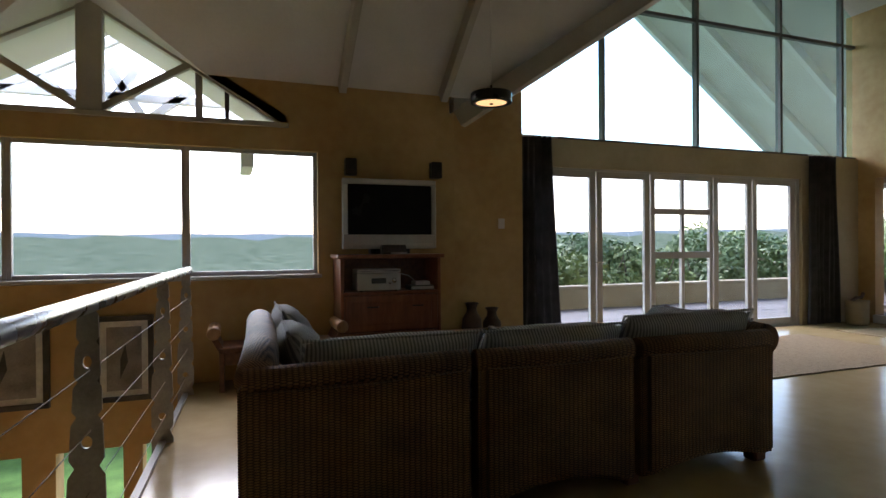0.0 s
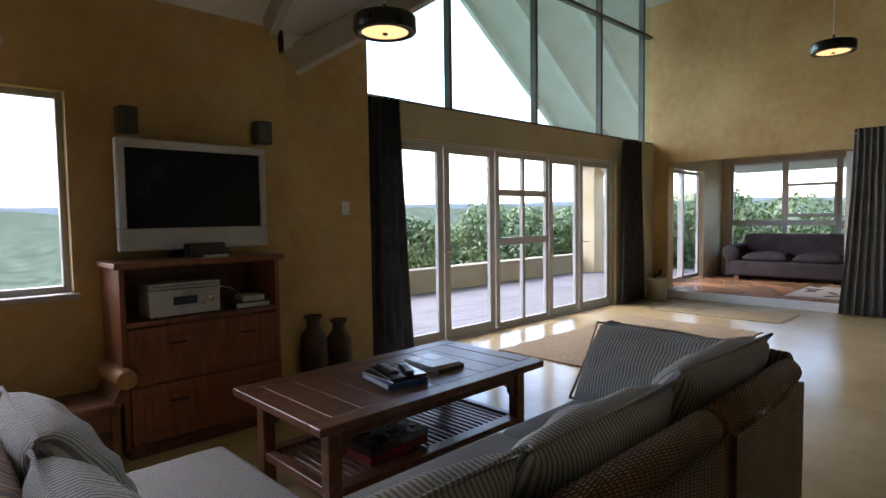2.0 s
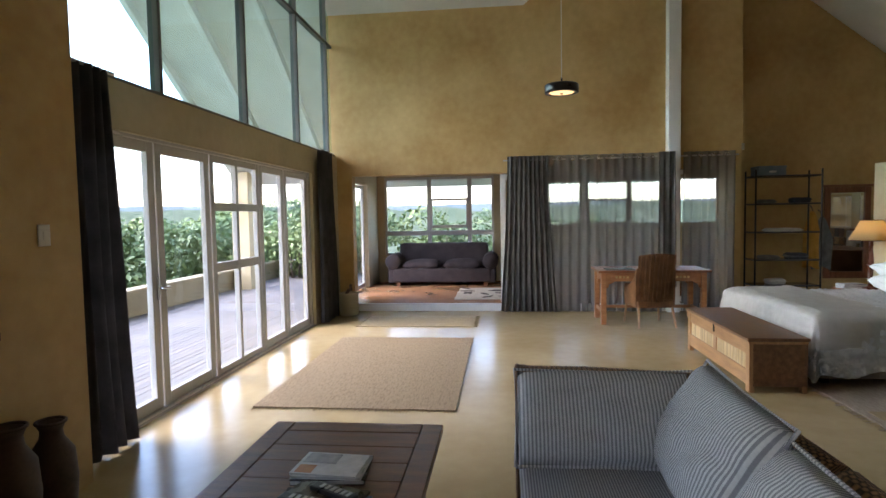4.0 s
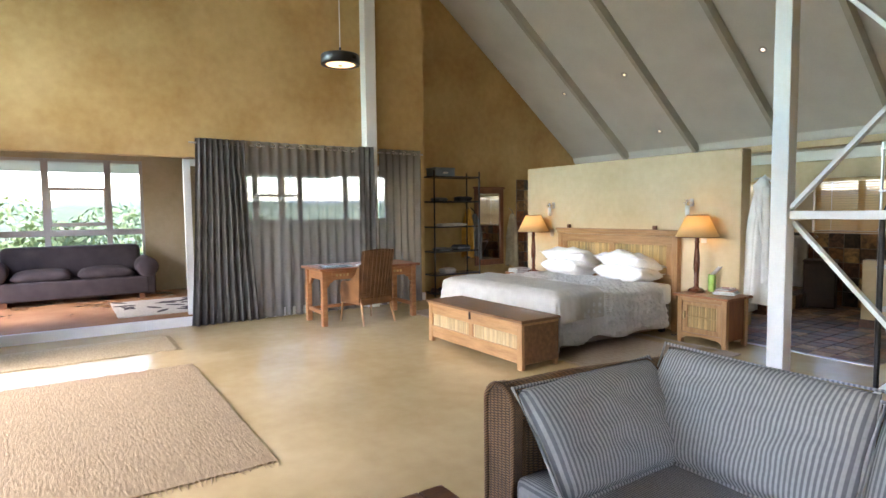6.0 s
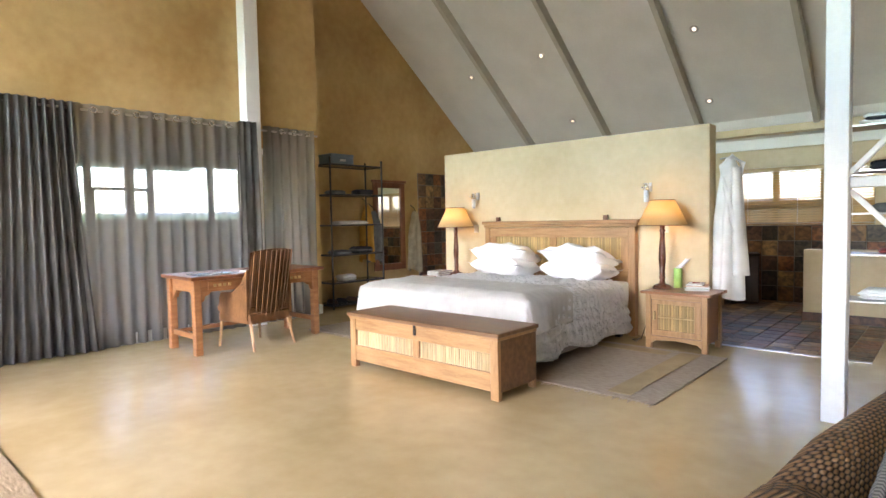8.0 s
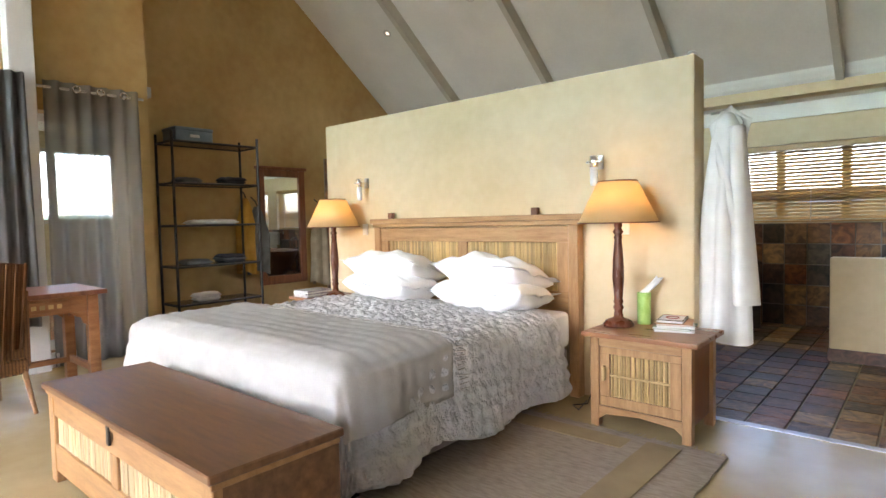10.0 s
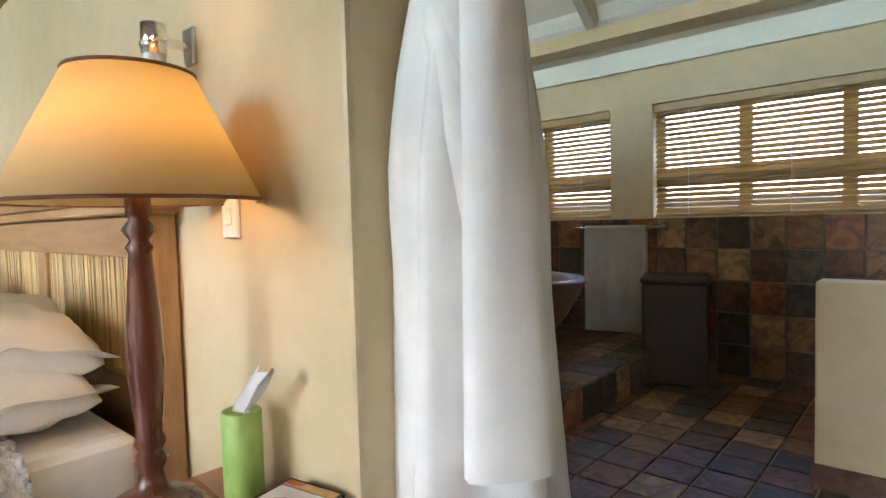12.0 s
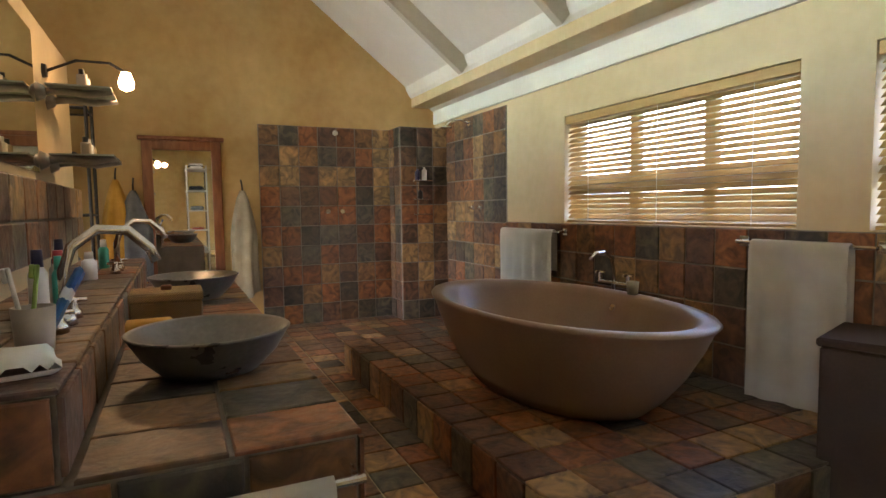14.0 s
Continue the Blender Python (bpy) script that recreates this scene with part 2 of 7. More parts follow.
def beam(name, a, b, w, h, material, parent=None, bm=None, up=(0, 0, 1)):
    """A straight squared bar whose top middle runs from a to b."""
    a, b = Vector(a), Vector(b)
    d = (b - a).normalized()
    side = d.cross(Vector(up)).normalized()
    n = side.cross(d)
    m = Matrix((side, d, n)).transposed().to_4x4()
    m.translation = a
    own = box(-w / 2, w / 2, 0, (b - a).length, -h, 0, min(w, h) * 0.06, m=m)
    if bm is not None:
        return merge(own, bm)
    return part(name, own, material, parent)

# ---- roof shape ----
RIDGE_Y, RIDGE_Z = 1.05, 6.64
GX, GZ = 7.3, 6.24


def south(x, y):
    return 2.62 + 0.78 * (y + 4.1)


def north(x, y):
    return 2.8 + 0.78 * (6.0 - y)


def gable_l(x, y):
    return 3.31 + 0.71 * (x - 3.18)


def gable_r(x, y):
    return GZ - 0.71 * (x - GX)


def dormer_r(x, y):
    return 2.38 + 0.595 * (0.53 - x)


def dormer_l(x, y):
    return 2.38 + 0.595 * (x + 2.73)


# ---- structure: floors ----
W_X, E_X, S_Y = -3.2, 10.0, -4.49
b = bmesh.new()
for x0, x1, y0, y1 in ((-0.28, 9.3, -1.0, 6.47), (9.3, E_X, -1.0, 0.12), (W_X, 3.3, S_Y, -1.0), (W_X, -0.28, -1.0, 1.6)):
    box(x0, x1, y0, y1, -0.25, 0.0, bm=b)
prism([(-0.302, 6.0), (-0.28, 6.0), (-0.28, 1.6), (-0.502, 1.6)], "z", -0.25, 0.0, b)
tagged(part("floor", b, SCREED), "polished ochre cement screed floor", "floor", kind="structure")
tagged(part("floor_lower", box(W_X, -0.05, 0.2, 6.0, -3.0, -2.8), SCREED), "polished cement floor of the storey below", "floor", kind="structure")
b = box(3.3, E_X, S_Y, -1.0, -0.25, -0.012)
tagged(part("floor_bath", b, PLASTER_DIM), "mortar bed under slate floor tiles", "floor", kind="structure")

# ---- structure: walls ----
wall("wall_window", "y", 6.0, 6.25, W_X, 2.25, -2.8, 2.38,
     [(-2.9, 0.82, 0.96, 2.15), (-2.6, -1.61, -2.2, -0.5), (-1.37, -0.87, -2.2, -0.5), (-0.72, 0.2, -2.2, -0.5)], PLASTER, "ochre plastered wall round a wide view window")
b = prism([(0.53, 2.38), (2.25, 2.38), (2.25, 2.9), (-0.15, 2.9), (-0.15, 2.785)], "y", 6.0, 6.25)
prism([(-2.73, 2.38), (W_X, 2.38), (W_X, 2.9), (-2.05, 2.9), (-2.05, 2.785)], "y", 6.0, 6.25, b)
tagged(part("wall_gable_side", b, PLASTER), "ochre plaster beside a triangular gable window", "wall", kind="structure")
tagged(part("wall_pier", box(2.25, 3.18, 6.2, 6.6, -0.05, 3.6, 0.01), PLASTER), "ochre plastered pier beside the folding doors", "wall", kind="structure")
wall("wall_north", "y", 6.47, 6.65, 3.18, 9.3, 0, 2.54, [(3.3, 8.05, 0, 2.19)], PLASTER_DIM, "beige plastered lintel wall over folding doors")
wall("wall_east", "x", 9.3, 9.5, 0.24, 6.65, 0, 2.6, [(0.245, 6.22, 0, 2.22)], PLASTER, "ochre plastered wall with wide sunroom opening")
tagged(part("wall_east_upper", prism([(0.24, 2.6), (6.65, 2.6), (6.65, 4.86), (3.37, 4.86), (1.05, 6.7), (0.24, 6.05)], "x", 9.3, 9.5), PLASTER),
       "tall ochre plastered gable wall", "wall", kind="structure")
tagged(part("wall_dressing", prism([(-4.7, 0), (0.12, 0), (0.12, 5.98), (-4.7, 2.25)], "x", 10.0, 10.2), PLASTER), "ochre plastered gable wall with mirror", "wall", kind="structure")
tagged(part("wall_return", box(9.3, 10.0, 0.12, 0.24, 0, 5.95), PLASTER), "ochre plastered wall return beside the curtains", "wall", kind="structure")
wall("wall_south", "y", S_Y - 0.22, S_Y, W_X, 10.2, -0.05, 2.6, [(5.69, 7.55, 1.09, 1.92), (3.6, 5.36, 1.09, 1.92)], PLASTER_PALE, "pale ochre plastered bathroom window wall")
tagged(part("wall_west", prism([(S_Y - 0.2, -2.8), (6.25, -2.8), (6.25, 2.6), (1.05, 6.6), (S_Y - 0.2, 2.3)], "x", W_X - 0.2, W_X), PLASTER), "ochre plastered gable wall", "wall", kind="structure")
tagged(part("wall_stairwell", box(-0.28, -0.1, 1.6, 6.0, -2.8, -0.26), PLASTER), "ochre plastered wall below the landing", "wall", kind="structure")
tagged(part("wall_stairwell_back", box(W_X, -0.28, 1.4, 1.6, -2.8, -0.26), PLASTER), "ochre plastered wall below the landing", "wall", kind="structure")
tagged(part("wall_bed", box(4.56, 7.96, -1.16, -0.97, 0, 2.12, 0.012, seg=2), PLASTER_PALE), "pale ochre plastered partition behind the bed", "wall", kind="structure")
tagged(part("wall_low", box(3.15, 4.13, -3.1, -2.95, 0, 0.83, 0.012, seg=2), PLASTER_PALE), "low pale plastered bathroom screen wall", "wall", kind="structure")
tagged(part("trim_band", box(3.0, 9.98, S_Y, -4.462, 2.185, 2.368, 0.003), WHITE_M), "white painted band above bathroom windows", "trim", kind="structure")
tagged(part("wall_plate_beam", box(W_X, 10.0, S_Y, -4.2, 2.37, 2.66, 0.004), PLASTER_PALE), "pale ochre plastered wall plate under the rafters", "beam", kind="structure")
tagged(part("trim_cornice", prism([(-4.2, 2.47), (-4.17, 2.50), (-4.14, 2.56), (-4.13, 2.60), (-4.2, 2.56)], "x", W_X, 10.0), WHITE_M), "white moulded cornice under the sloping ceiling", "trim", kind="structure")

# ---- structure: ceilings ----
b = sheet([(W_X - 0.2, RIDGE_Y), (10.2, RIDGE_Y), (10.2, S_Y - 0.5), (W_X - 0.2, S_Y - 0.5)], south, 0.16)
sheet([(W_X - 0.2, RIDGE_Y), (10.2, RIDGE_Y), (10.2, 4.23), (GX, 1.59), (2.46, 6.0), (-0.176, 6.0), (-1.1, 5.295), (-2.02, 6.0), (W_X - 0.2, 6.0)], north, 0.16, b)
sheet([(2.46, 6.0), (GX, 1.59), (GX, 9.8), (2.2, 9.8), (2.2, 6.0)], gable_l, 0.16, b)
sheet([(GX, 1.59), (10.2, 4.23), (12.8, 4.23), (12.8, 9.8), (GX, 9.8)], gable_r, 0.16, b)
sheet([(0.53, 6.0), (0.53, 6.9), (-1.1, 6.9), (-1.1, 5.295), (-0.176, 6.0)], dormer_r, 0.1, b)
sheet([(-2.73, 6.0), (-2.73, 6.9), (-1.1, 6.9), (-1.1, 5.295), (-2.02, 6.0)], dormer_l, 0.1, b)
tagged(part("ceiling", b, CEILING_M), "white painted vaulted ceiling boards", "ceiling", kind="structure")


def rafter(x):
    ob = beam("rafter", (x, RIDGE_Y, south(x, RIDGE_Y) + 0.01), (x, -4.2, south(x, -4.2) + 0.01), 0.07, 0.15, BEAM_M)
    return tagged(ob, "sloping cream painted ceiling rafter", "rafter", "ceiling rafters")


for x in (1.2, 2.7, 4.2, 5.65, 7.1, 8.58):
    rafter(x)
for x in (-2.4, 1.05, 2.1):
    ob = beam("rafter", (x, RIDGE_Y, north(x, RIDGE_Y) + 0.01), (x, 5.98, north(x, 5.98) + 0.01), 0.07, 0.15, BEAM_M)
    tagged(ob, "sloping cream painted ceiling rafter", "rafter", "ceiling rafters")
tagged(beam("valley_beam", (GX, 1.6, 6.23), (2.3, 6.1, 2.68), 0.12, 0.2, BEAM_M), "heavy cream painted valley beam under the ceiling", "beam")
tagged(beam("ridge_beam", (W_X, RIDGE_Y, RIDGE_Z - 0.02), (9.3, RIDGE_Y, RIDGE_Z - 0.02), 0.12, 0.25, BEAM_M), "cream painted ridge beam under the ceiling", "beam")


# ---- windows and doors ----
def pane(parent, axis, at, u0, u1, z0, z1, material=None, t=0.006):
    b = box(u0, u1, at - t / 2, at + t / 2, z0, z1) if axis == "y" else box(at - t / 2, at + t / 2, u0, u1, z0, z1)
    ob = part("pane", b, material or GLASS, parent)
    ob.visible_shadow = False
    return ob


def bar(name, parent, axis, at, u0, u1, z0, z1, material, d=0.06):
    b = box(u0, u1, at - d / 2, at + d / 2, z0, z1, 0.004) if axis == "y" else box(at - d / 2, at + d / 2, u0, u1, z0, z1, 0.004)
    return part(name, b, material, parent)


def sash(parent, axis, at, u0, u1, z0, z1, w, material, name="sash", d=0.05, glass_m=None):
    """A framed leaf: two stiles, two rails and the glass."""
    b = bmesh.new()
    for a in ((u0, u0 + w, z0, z1), (u1 - w, u1, z0, z1), (u0 + w, u1 - w, z0, z0 + w * 1.2), (u0 + w, u1 - w, z1 - w, z1)):
        if axis == "y":
            box(a[0], a[1], at - d / 2, at + d / 2, a[2], a[3], 0.003, bm=b)
        else:
            box(at - d / 2, at + d / 2, a[0], a[1], a[2], a[3], 0.003, bm=b)
    ob = part(name, b, material, parent)
    g = box(u0 + w, u1 - w, at - 0.003, at + 0.003, z0 + w * 1.2, z1 - w) if axis == "y" else box(at - 0.003, at + 0.003, u0 + w, u1 - w, z0 + w * 1.2, z1 - w)
    p = part("pane", g, glass_m or GLASS, ob)
    p.visible_shadow = False
    return ob


NOWHERE = Matrix.Identity(4)
win = thing("window_1", NOWHERE, "wide view window with dark aluminium frame", "window", kind="structure")
for u0, u1 in ((-2.9, -1.72), (-1.72, -0.36), (-0.36, 0.82)):
    sash(win, "y", 6.1, u0, u1, 0.96, 2.15, 0.035, ALU, "window_frame")
part("window_sill", box(-2.95, 0.85, 5.97, 6.08, 0.925, 0.962, 0.006), ALU, win)

win = thing("window_2", NOWHERE, "triangular gable window with timber truss bars", "window", kind="structure")
gap = prism([(-2.70, 2.39), (0.50, 2.39), (-1.1, 3.335)], "y", 6.118, 6.124)
part("pane", gap, GLASS, win).visible_shadow = False
part("window_post", box(-1.2, -1.0, 6.0, 6.14, 2.34, 3.36, 0.008), BEAM_M, win)
for s in (-1, 1):
    beam("window_brace", (-1.1 + s * 0.09, 6.07, 2.44), (-1.1 + s * 0.86, 6.07, 2.93), 0.06, 0.065, BEAM_M, win, up=(0, 1, 0))
    part("mullion", box(-1.1 + s * 0.86 - 0.03, -1.1 + s * 0.86 + 0.03, 6.06, 6.13, 2.39, 2.84), BEAM_M, win)
    part("mullion", box(-1.1 + s * 1.1 - 0.02, -1.1 + s * 1.1 + 0.02, 6.08, 6.13, 2.39, 2.70), DARK_FRAME, win)
    beam("window_rake", (-1.1, 6.07, 3.38), (-1.1 + s * 1.65, 6.07, 2.40), 0.1, 0.05, BEAM_M, win)
part("window_rail", box(-2.75, 0.55, 5.985, 6.14, 2.36, 2.41, 0.006), BEAM_M, win)

tr = thing("gable_truss", NOWHERE, "white painted timber truss under the outer gable", "truss")
for a, c in (((-1.1, 7.6, 3.55), (-2.9, 7.6, 2.5)), ((-1.1, 7.6, 3.55), (0.7, 7.6, 2.5)), ((-2.2, 7.6, 2.9), (0.0, 7.6, 2.9)), ((-1.1, 7.6, 2.45), (-0.35, 7.6, 3.05)),
             ((-1.1, 7.6, 2.45), (-1.85, 7.6, 3.05)), ((-0.7, 7.6, 2.4), (-1.2, 7.6, 3.2)), ((-1.5, 7.6, 2.4), (-0.95, 7.6, 3.2)), ((-2.9, 7.6, 2.42), (0.7, 7.6, 2.42))):
    beam("truss_bar", a, c, 0.09, 0.09, WHITE_M, tr, up=(0, 1, 0))

win = thing("window_3", NOWHERE, "tall gable glazing with slim dark mullions", "window", kind="structure")
top = [(3.18, 3.28), (GX, 6.2), (9.3, 4.8)]
pg = [(3.2, 2.56), (9.28, 2.56), (9.28, 4.78), (GX, 6.2), (3.2, 3.28)]
part("pane", prism(pg, "y", 6.543, 6.549), GLASS_TINT, win).visible_shadow = False
for x in (3.2, 4.53, 6.09, 7.68, 9.0):
    z1 = gable_l(x, 0) if x < GX else gable_r(x, 0)
    part("mullion", box(x - 0.022, x + 0.022, 6.5, 6.59, 2.54, z1 + 0.02, 0.003), DARK_FRAME, win)
part("transom", box(4.6, 9.3, 6.505, 6.585, 4.29, 4.335, 0.003), DARK_FRAME, win)
part("transom", box(3.18, 9.3, 6.5, 6.59, 2.535, 2.575, 0.003), DARK_FRAME, win)
beam("rake_frame", (3.18, 6.545, 3.30), (GX, 6.545, 6.225), 0.08, 0.05, DARK_FRAME, win)

dr = thing("door_1", NOWHERE, "grey aluminium folding glass doors to the deck", "door", kind="structure")
for u0, u1 in ((3.32, 4.42), (4.44, 5.28), (6.40, 7.12), (7.14, 7.98)):
    leaf = sash(dr, "y", 6.56, u0, u1, 0.02, 2.17, 0.085, ALU, "door_leaf")
lf = bmesh.new()
for a in ((5.30, 5.37, 0.02, 2.17), (6.32, 6.38, 0.02, 2.17), (5.82, 5.87, 0.02, 2.17), (5.37, 6.32, 1.03, 1.12), (5.37, 6.32, 1.63, 1.71), (5.37, 6.32, 2.1, 2.17), (5.37, 6.32, 0.02, 0.08)):
    box(a[0], a[1], 6.535 if a[1] - a[0] > 0.3 else 6.532, 6.585, a[2], a[3], 0.003, bm=lf)
part("fixed_light", lf, ALU, dr)
pane(dr, "y", 6.56, 5.37, 6.32, 0.08, 2.1)
bar("door_head", dr, "y", 6.56, 3.3, 8.05, 2.165, 2.2, ALU, 0.1)
bar("door_track", dr, "y", 6.56, 3.3, 8.05, 0.0, 0.025, ALU, 0.1)
bar("jamb", dr, "y", 6.56, 7.985, 8.05, 0.0, 2.19, ALU, 0.1)
for x in (4.40, 7.2):
    h = rod((x, 6.53, 1.0), (x, 6.49, 1.0), 0.009)
    rod((x, 6.49, 1.0), (x + 0.1, 6.485, 1.0), 0.009, bm=h)
    part("door_handle", h, CHROME, dr)
part("lock", box(4.385, 4.415, 6.525, 6.535, 0.9, 1.1, 0.004), STEEL, dr)


# ---- curtains ----
def curtain(name, path, z0, z1, folds, amp, material, label, group, spread=0.15, seed=0):
    """A pleated cloth hanging along a straight line, wider folds towards the hem."""
    rng = random.Random(seed)
    (xa, ya), (xb, yb) = path
    L = math.hypot(xb - xa, yb - ya)
    ux, uy = (xb - xa) / L, (yb - ya) / L
    nu, nz = folds * 10, 14
    ph = [rng.uniform(-0.5, 0.5) for _ in range(folds + 1)]
    am = [amp * rng.uniform(0.6, 1.2) for _ in range(folds + 1)]
    b = bmesh.new()
    rows = []
    for j in range(nz + 1):
        v = j / nz
        z = z0 + (z1 - z0) * v
        row = []
        for i in range(nu + 1):
            s = i / nu
            k = min(folds, int(s * folds))
            d = am[k] * math.sin(2 * math.pi * s * folds + ph[k] * (1 - v)) * (0.75 + 0.35 * (1 - v)) + 0.012 * math.sin(7 * s + 5 * v + seed)
            e = (s - 0.5) * spread * (1 - v) ** 1.5
            u = s * L + e
            row.append(b.verts.new((xa + ux * u - uy * d, ya + uy * u + ux * d, z)))
        rows.append(row)
    for r0, r1 in zip(rows, rows[1:]):
        for i in range(nu):
            b.faces.new((r0[i], r0[i + 1], r1[i + 1], r1[i]))
    bmesh.ops.solidify(b, geom=b.faces[:], thickness=0.003)
    ob = part("cloth", b, material, None, smooth=True)
    e = thing(name, NOWHERE, label, "curtain", group)
    ob.parent = e
    return e


curtain("curtain", ((3.2, 6.36), (3.66, 6.36)), 0.02, 2.53, 6, 0.045, CURTAIN_DARK, "dark charcoal pleated curtain drawn beside glass doors", "door curtains", 0.3, 1)
curtain("curtain", ((3.36, 6.44), (3.46, 6.44)), 0.02, 1.9, 2, 0.02, WHITE_CLOTH, "narrow white lining curtain behind a dark curtain", "door curtains", 0.1, 2)
curtain("curtain", ((8.1, 6.36), (8.62, 6.36)), 0.02, 2.53, 6, 0.045, CURTAIN_DARK, "dark charcoal pleated curtain drawn beside glass doors", "door curtains", 0.1, 3)
curtain("curtain", ((9.17, 3.68), (9.17, 3.05)), 0.006, 2.46, 9, 0.045, CURTAIN_GREY, "grey pleated curtain gathered at the sunroom opening", "sunroom curtains", 0.25, 4)
SHEER_C = curtain("curtain", ((9.2, 3.12), (9.2, 1.33)), 0.006, 2.46, 13, 0.04, SHEER, "grey translucent eyelet curtain across the sunroom glass", "sunroom curtains", 0.02, 5)
SHEER_D = curtain("curtain", ((9.2, 1.01), (9.2, 0.25)), 0.006, 2.46, 6, 0.04, SHEER, "grey translucent eyelet curtain across the sunroom glass", "sunroom curtains", 0.02, 6)
curtain("curtain", ((9.06, 1.40), (9.06, 1.16)), 0.4, 2.46, 3, 0.03, CURTAIN_GREY, "grey curtain edge tied back against a white column", "sunroom curtains", 0.05, 8)


def eyelets(parent, ys):
    for y in ys:
        t = tube([(9.15, y + 0.028 * math.cos(a), 2.40 + 0.028 * math.sin(a)) for a in [k * math.pi / 8 for k in range(17)]], 0.007, 6)
        part("eyelet", t, CHROME, parent)


eyelets(SHEER_C, [2.876 - 0.2 * k for k in range(9)])
eyelets(SHEER_D, (0.77, 0.58, 0.39))
tagged(part("curtain_rail", rod((9.2, 0.2, 2.40), (9.2, 3.75, 2.40), 0.012), STEEL), "thin steel curtain rod", "curtain rail")
tagged(part("curtain_rail", rod((8.05, 6.36, 2.53), (8.75, 6.36, 2.53), 0.012), STEEL), "thin steel curtain rod", "curtain rail")
tagged(part("curtain_rail", rod((3.19, 6.36, 2.53), (3.75, 6.36, 2.53), 0.012), STEEL), "thin steel curtain rod", "curtain rail")
tagged(part("column", box(9.12, 9.295, 1.07, 1.25, 0, 6.5, 0.006), WHITE_M), "slim white painted steel column", "column")

# ---- sunroom ----
tagged(part("floor_sunroom", box(9.3, 12.6, 0.1, 6.65, -0.2, 0.12, 0.004, bm=box(10.2, 12.6, -1.3, 0.098, -0.2, 0.12)), SUNFLOOR), "glossy orange tiled sunroom floor", "floor", kind="structure")
tagged(part("trim_step", box(9.24, 9.3, 0.15, 6.22, 0, 0.122, 0.004), WHITE_M), "white step edge at the sunroom", "trim", kind="structure")
wall("wall_sunroom_east", "x", 12.45, 12.62, -1.3, 6.65, 0.12, 2.6, [(-0.9, 2.98, 1.27, 2.28), (3.95, 6.35, 0.7, 2.4)], PLASTER_DIM, "beige plastered sunroom wall")
wall("wall_sunroom_north", "y", 6.5, 6.65, 9.5, 12.45, 0.12, 2.6, [(9.75, 11.5, 0.12, 2.2)], PLASTER_DIM, "beige plastered sunroom wall with glass door")
tagged(part("wall_sunroom_south", box(10.2, 12.62, -1.45, -1.3, 0, 2.6), PLASTER_DIM), "beige plastered sunroom wall", "wall", kind="structure")
tagged(part("ceiling_sunroom", box(9.5, 12.9, 0.0, 6.65, 2.5, 2.6, bm=box(10.2, 12.9, -1.45, -0.002, 2.5, 2.6)), CEILING_M), "white sunroom ceiling", "ceiling", kind="structure")
win = thing("window_4", NOWHERE, "sunroom window with white aluminium bars", "window", kind="structure")
for u0, u1 in ((3.95, 4.48), (4.48, 5.36), (5.36, 6.35)):
    sash(win, "x", 12.52, u0, u1, 1.17, 2.4, 0.05, ALU, "window_frame")
    sash(win, "x", 12.52, u0, u1, 0.7, 1.17, 0.04, ALU, "window_frame")
sash(win, "x", 12.48, 4.5, 5.34, 1.29, 1.93, 0.05, ALU, "vent_sash")
for u0, u1 in ((-0.9, 0.1), (0.1, 1.1), (1.1, 2.0), (2.0, 2.98)):
    sash(win, "x", 12.52, u0, u1, 1.27, 2.28, 0.05, ALU, "window_frame")
sash(win, "x", 12.48, 1.12, 1.98, 1.29, 1.85, 0.05, ALU, "vent_sash")
dr = thing("door_2", NOWHERE, "white aluminium sliding glass door of the sunroom", "door", kind="structure")
sash(dr, "y", 6.55, 9.76, 10.66, 0.14, 2.18, 0.06, ALU, "door_leaf")
sash(dr, "y", 6.6, 10.6, 11.48, 0.14, 2.18, 0.06, ALU, "door_leaf")
dr = thing("door_3", NOWHERE, "white sliding door frame in the sunroom opening", "door", kind="structure")
sash(dr, "x", 9.40, 2.45, 3.80, 0.13, 2.2, 0.09, WHITE_M, "door_leaf")
sash(dr, "x", 9.45, 1.15, 2.52, 0.13, 2.2, 0.07, WHITE_M, "door_leaf")
sash(dr, "x", 9.40, 0.16, 1.22, 0.13, 2.2, 0.07, WHITE_M, "door_leaf")
SOFA_DARK = surface("dark_plum_fabric", (0.028, 0.02, 0.022), (0.06, 0.046, 0.048), 0.9, 5, 160, 0.2)


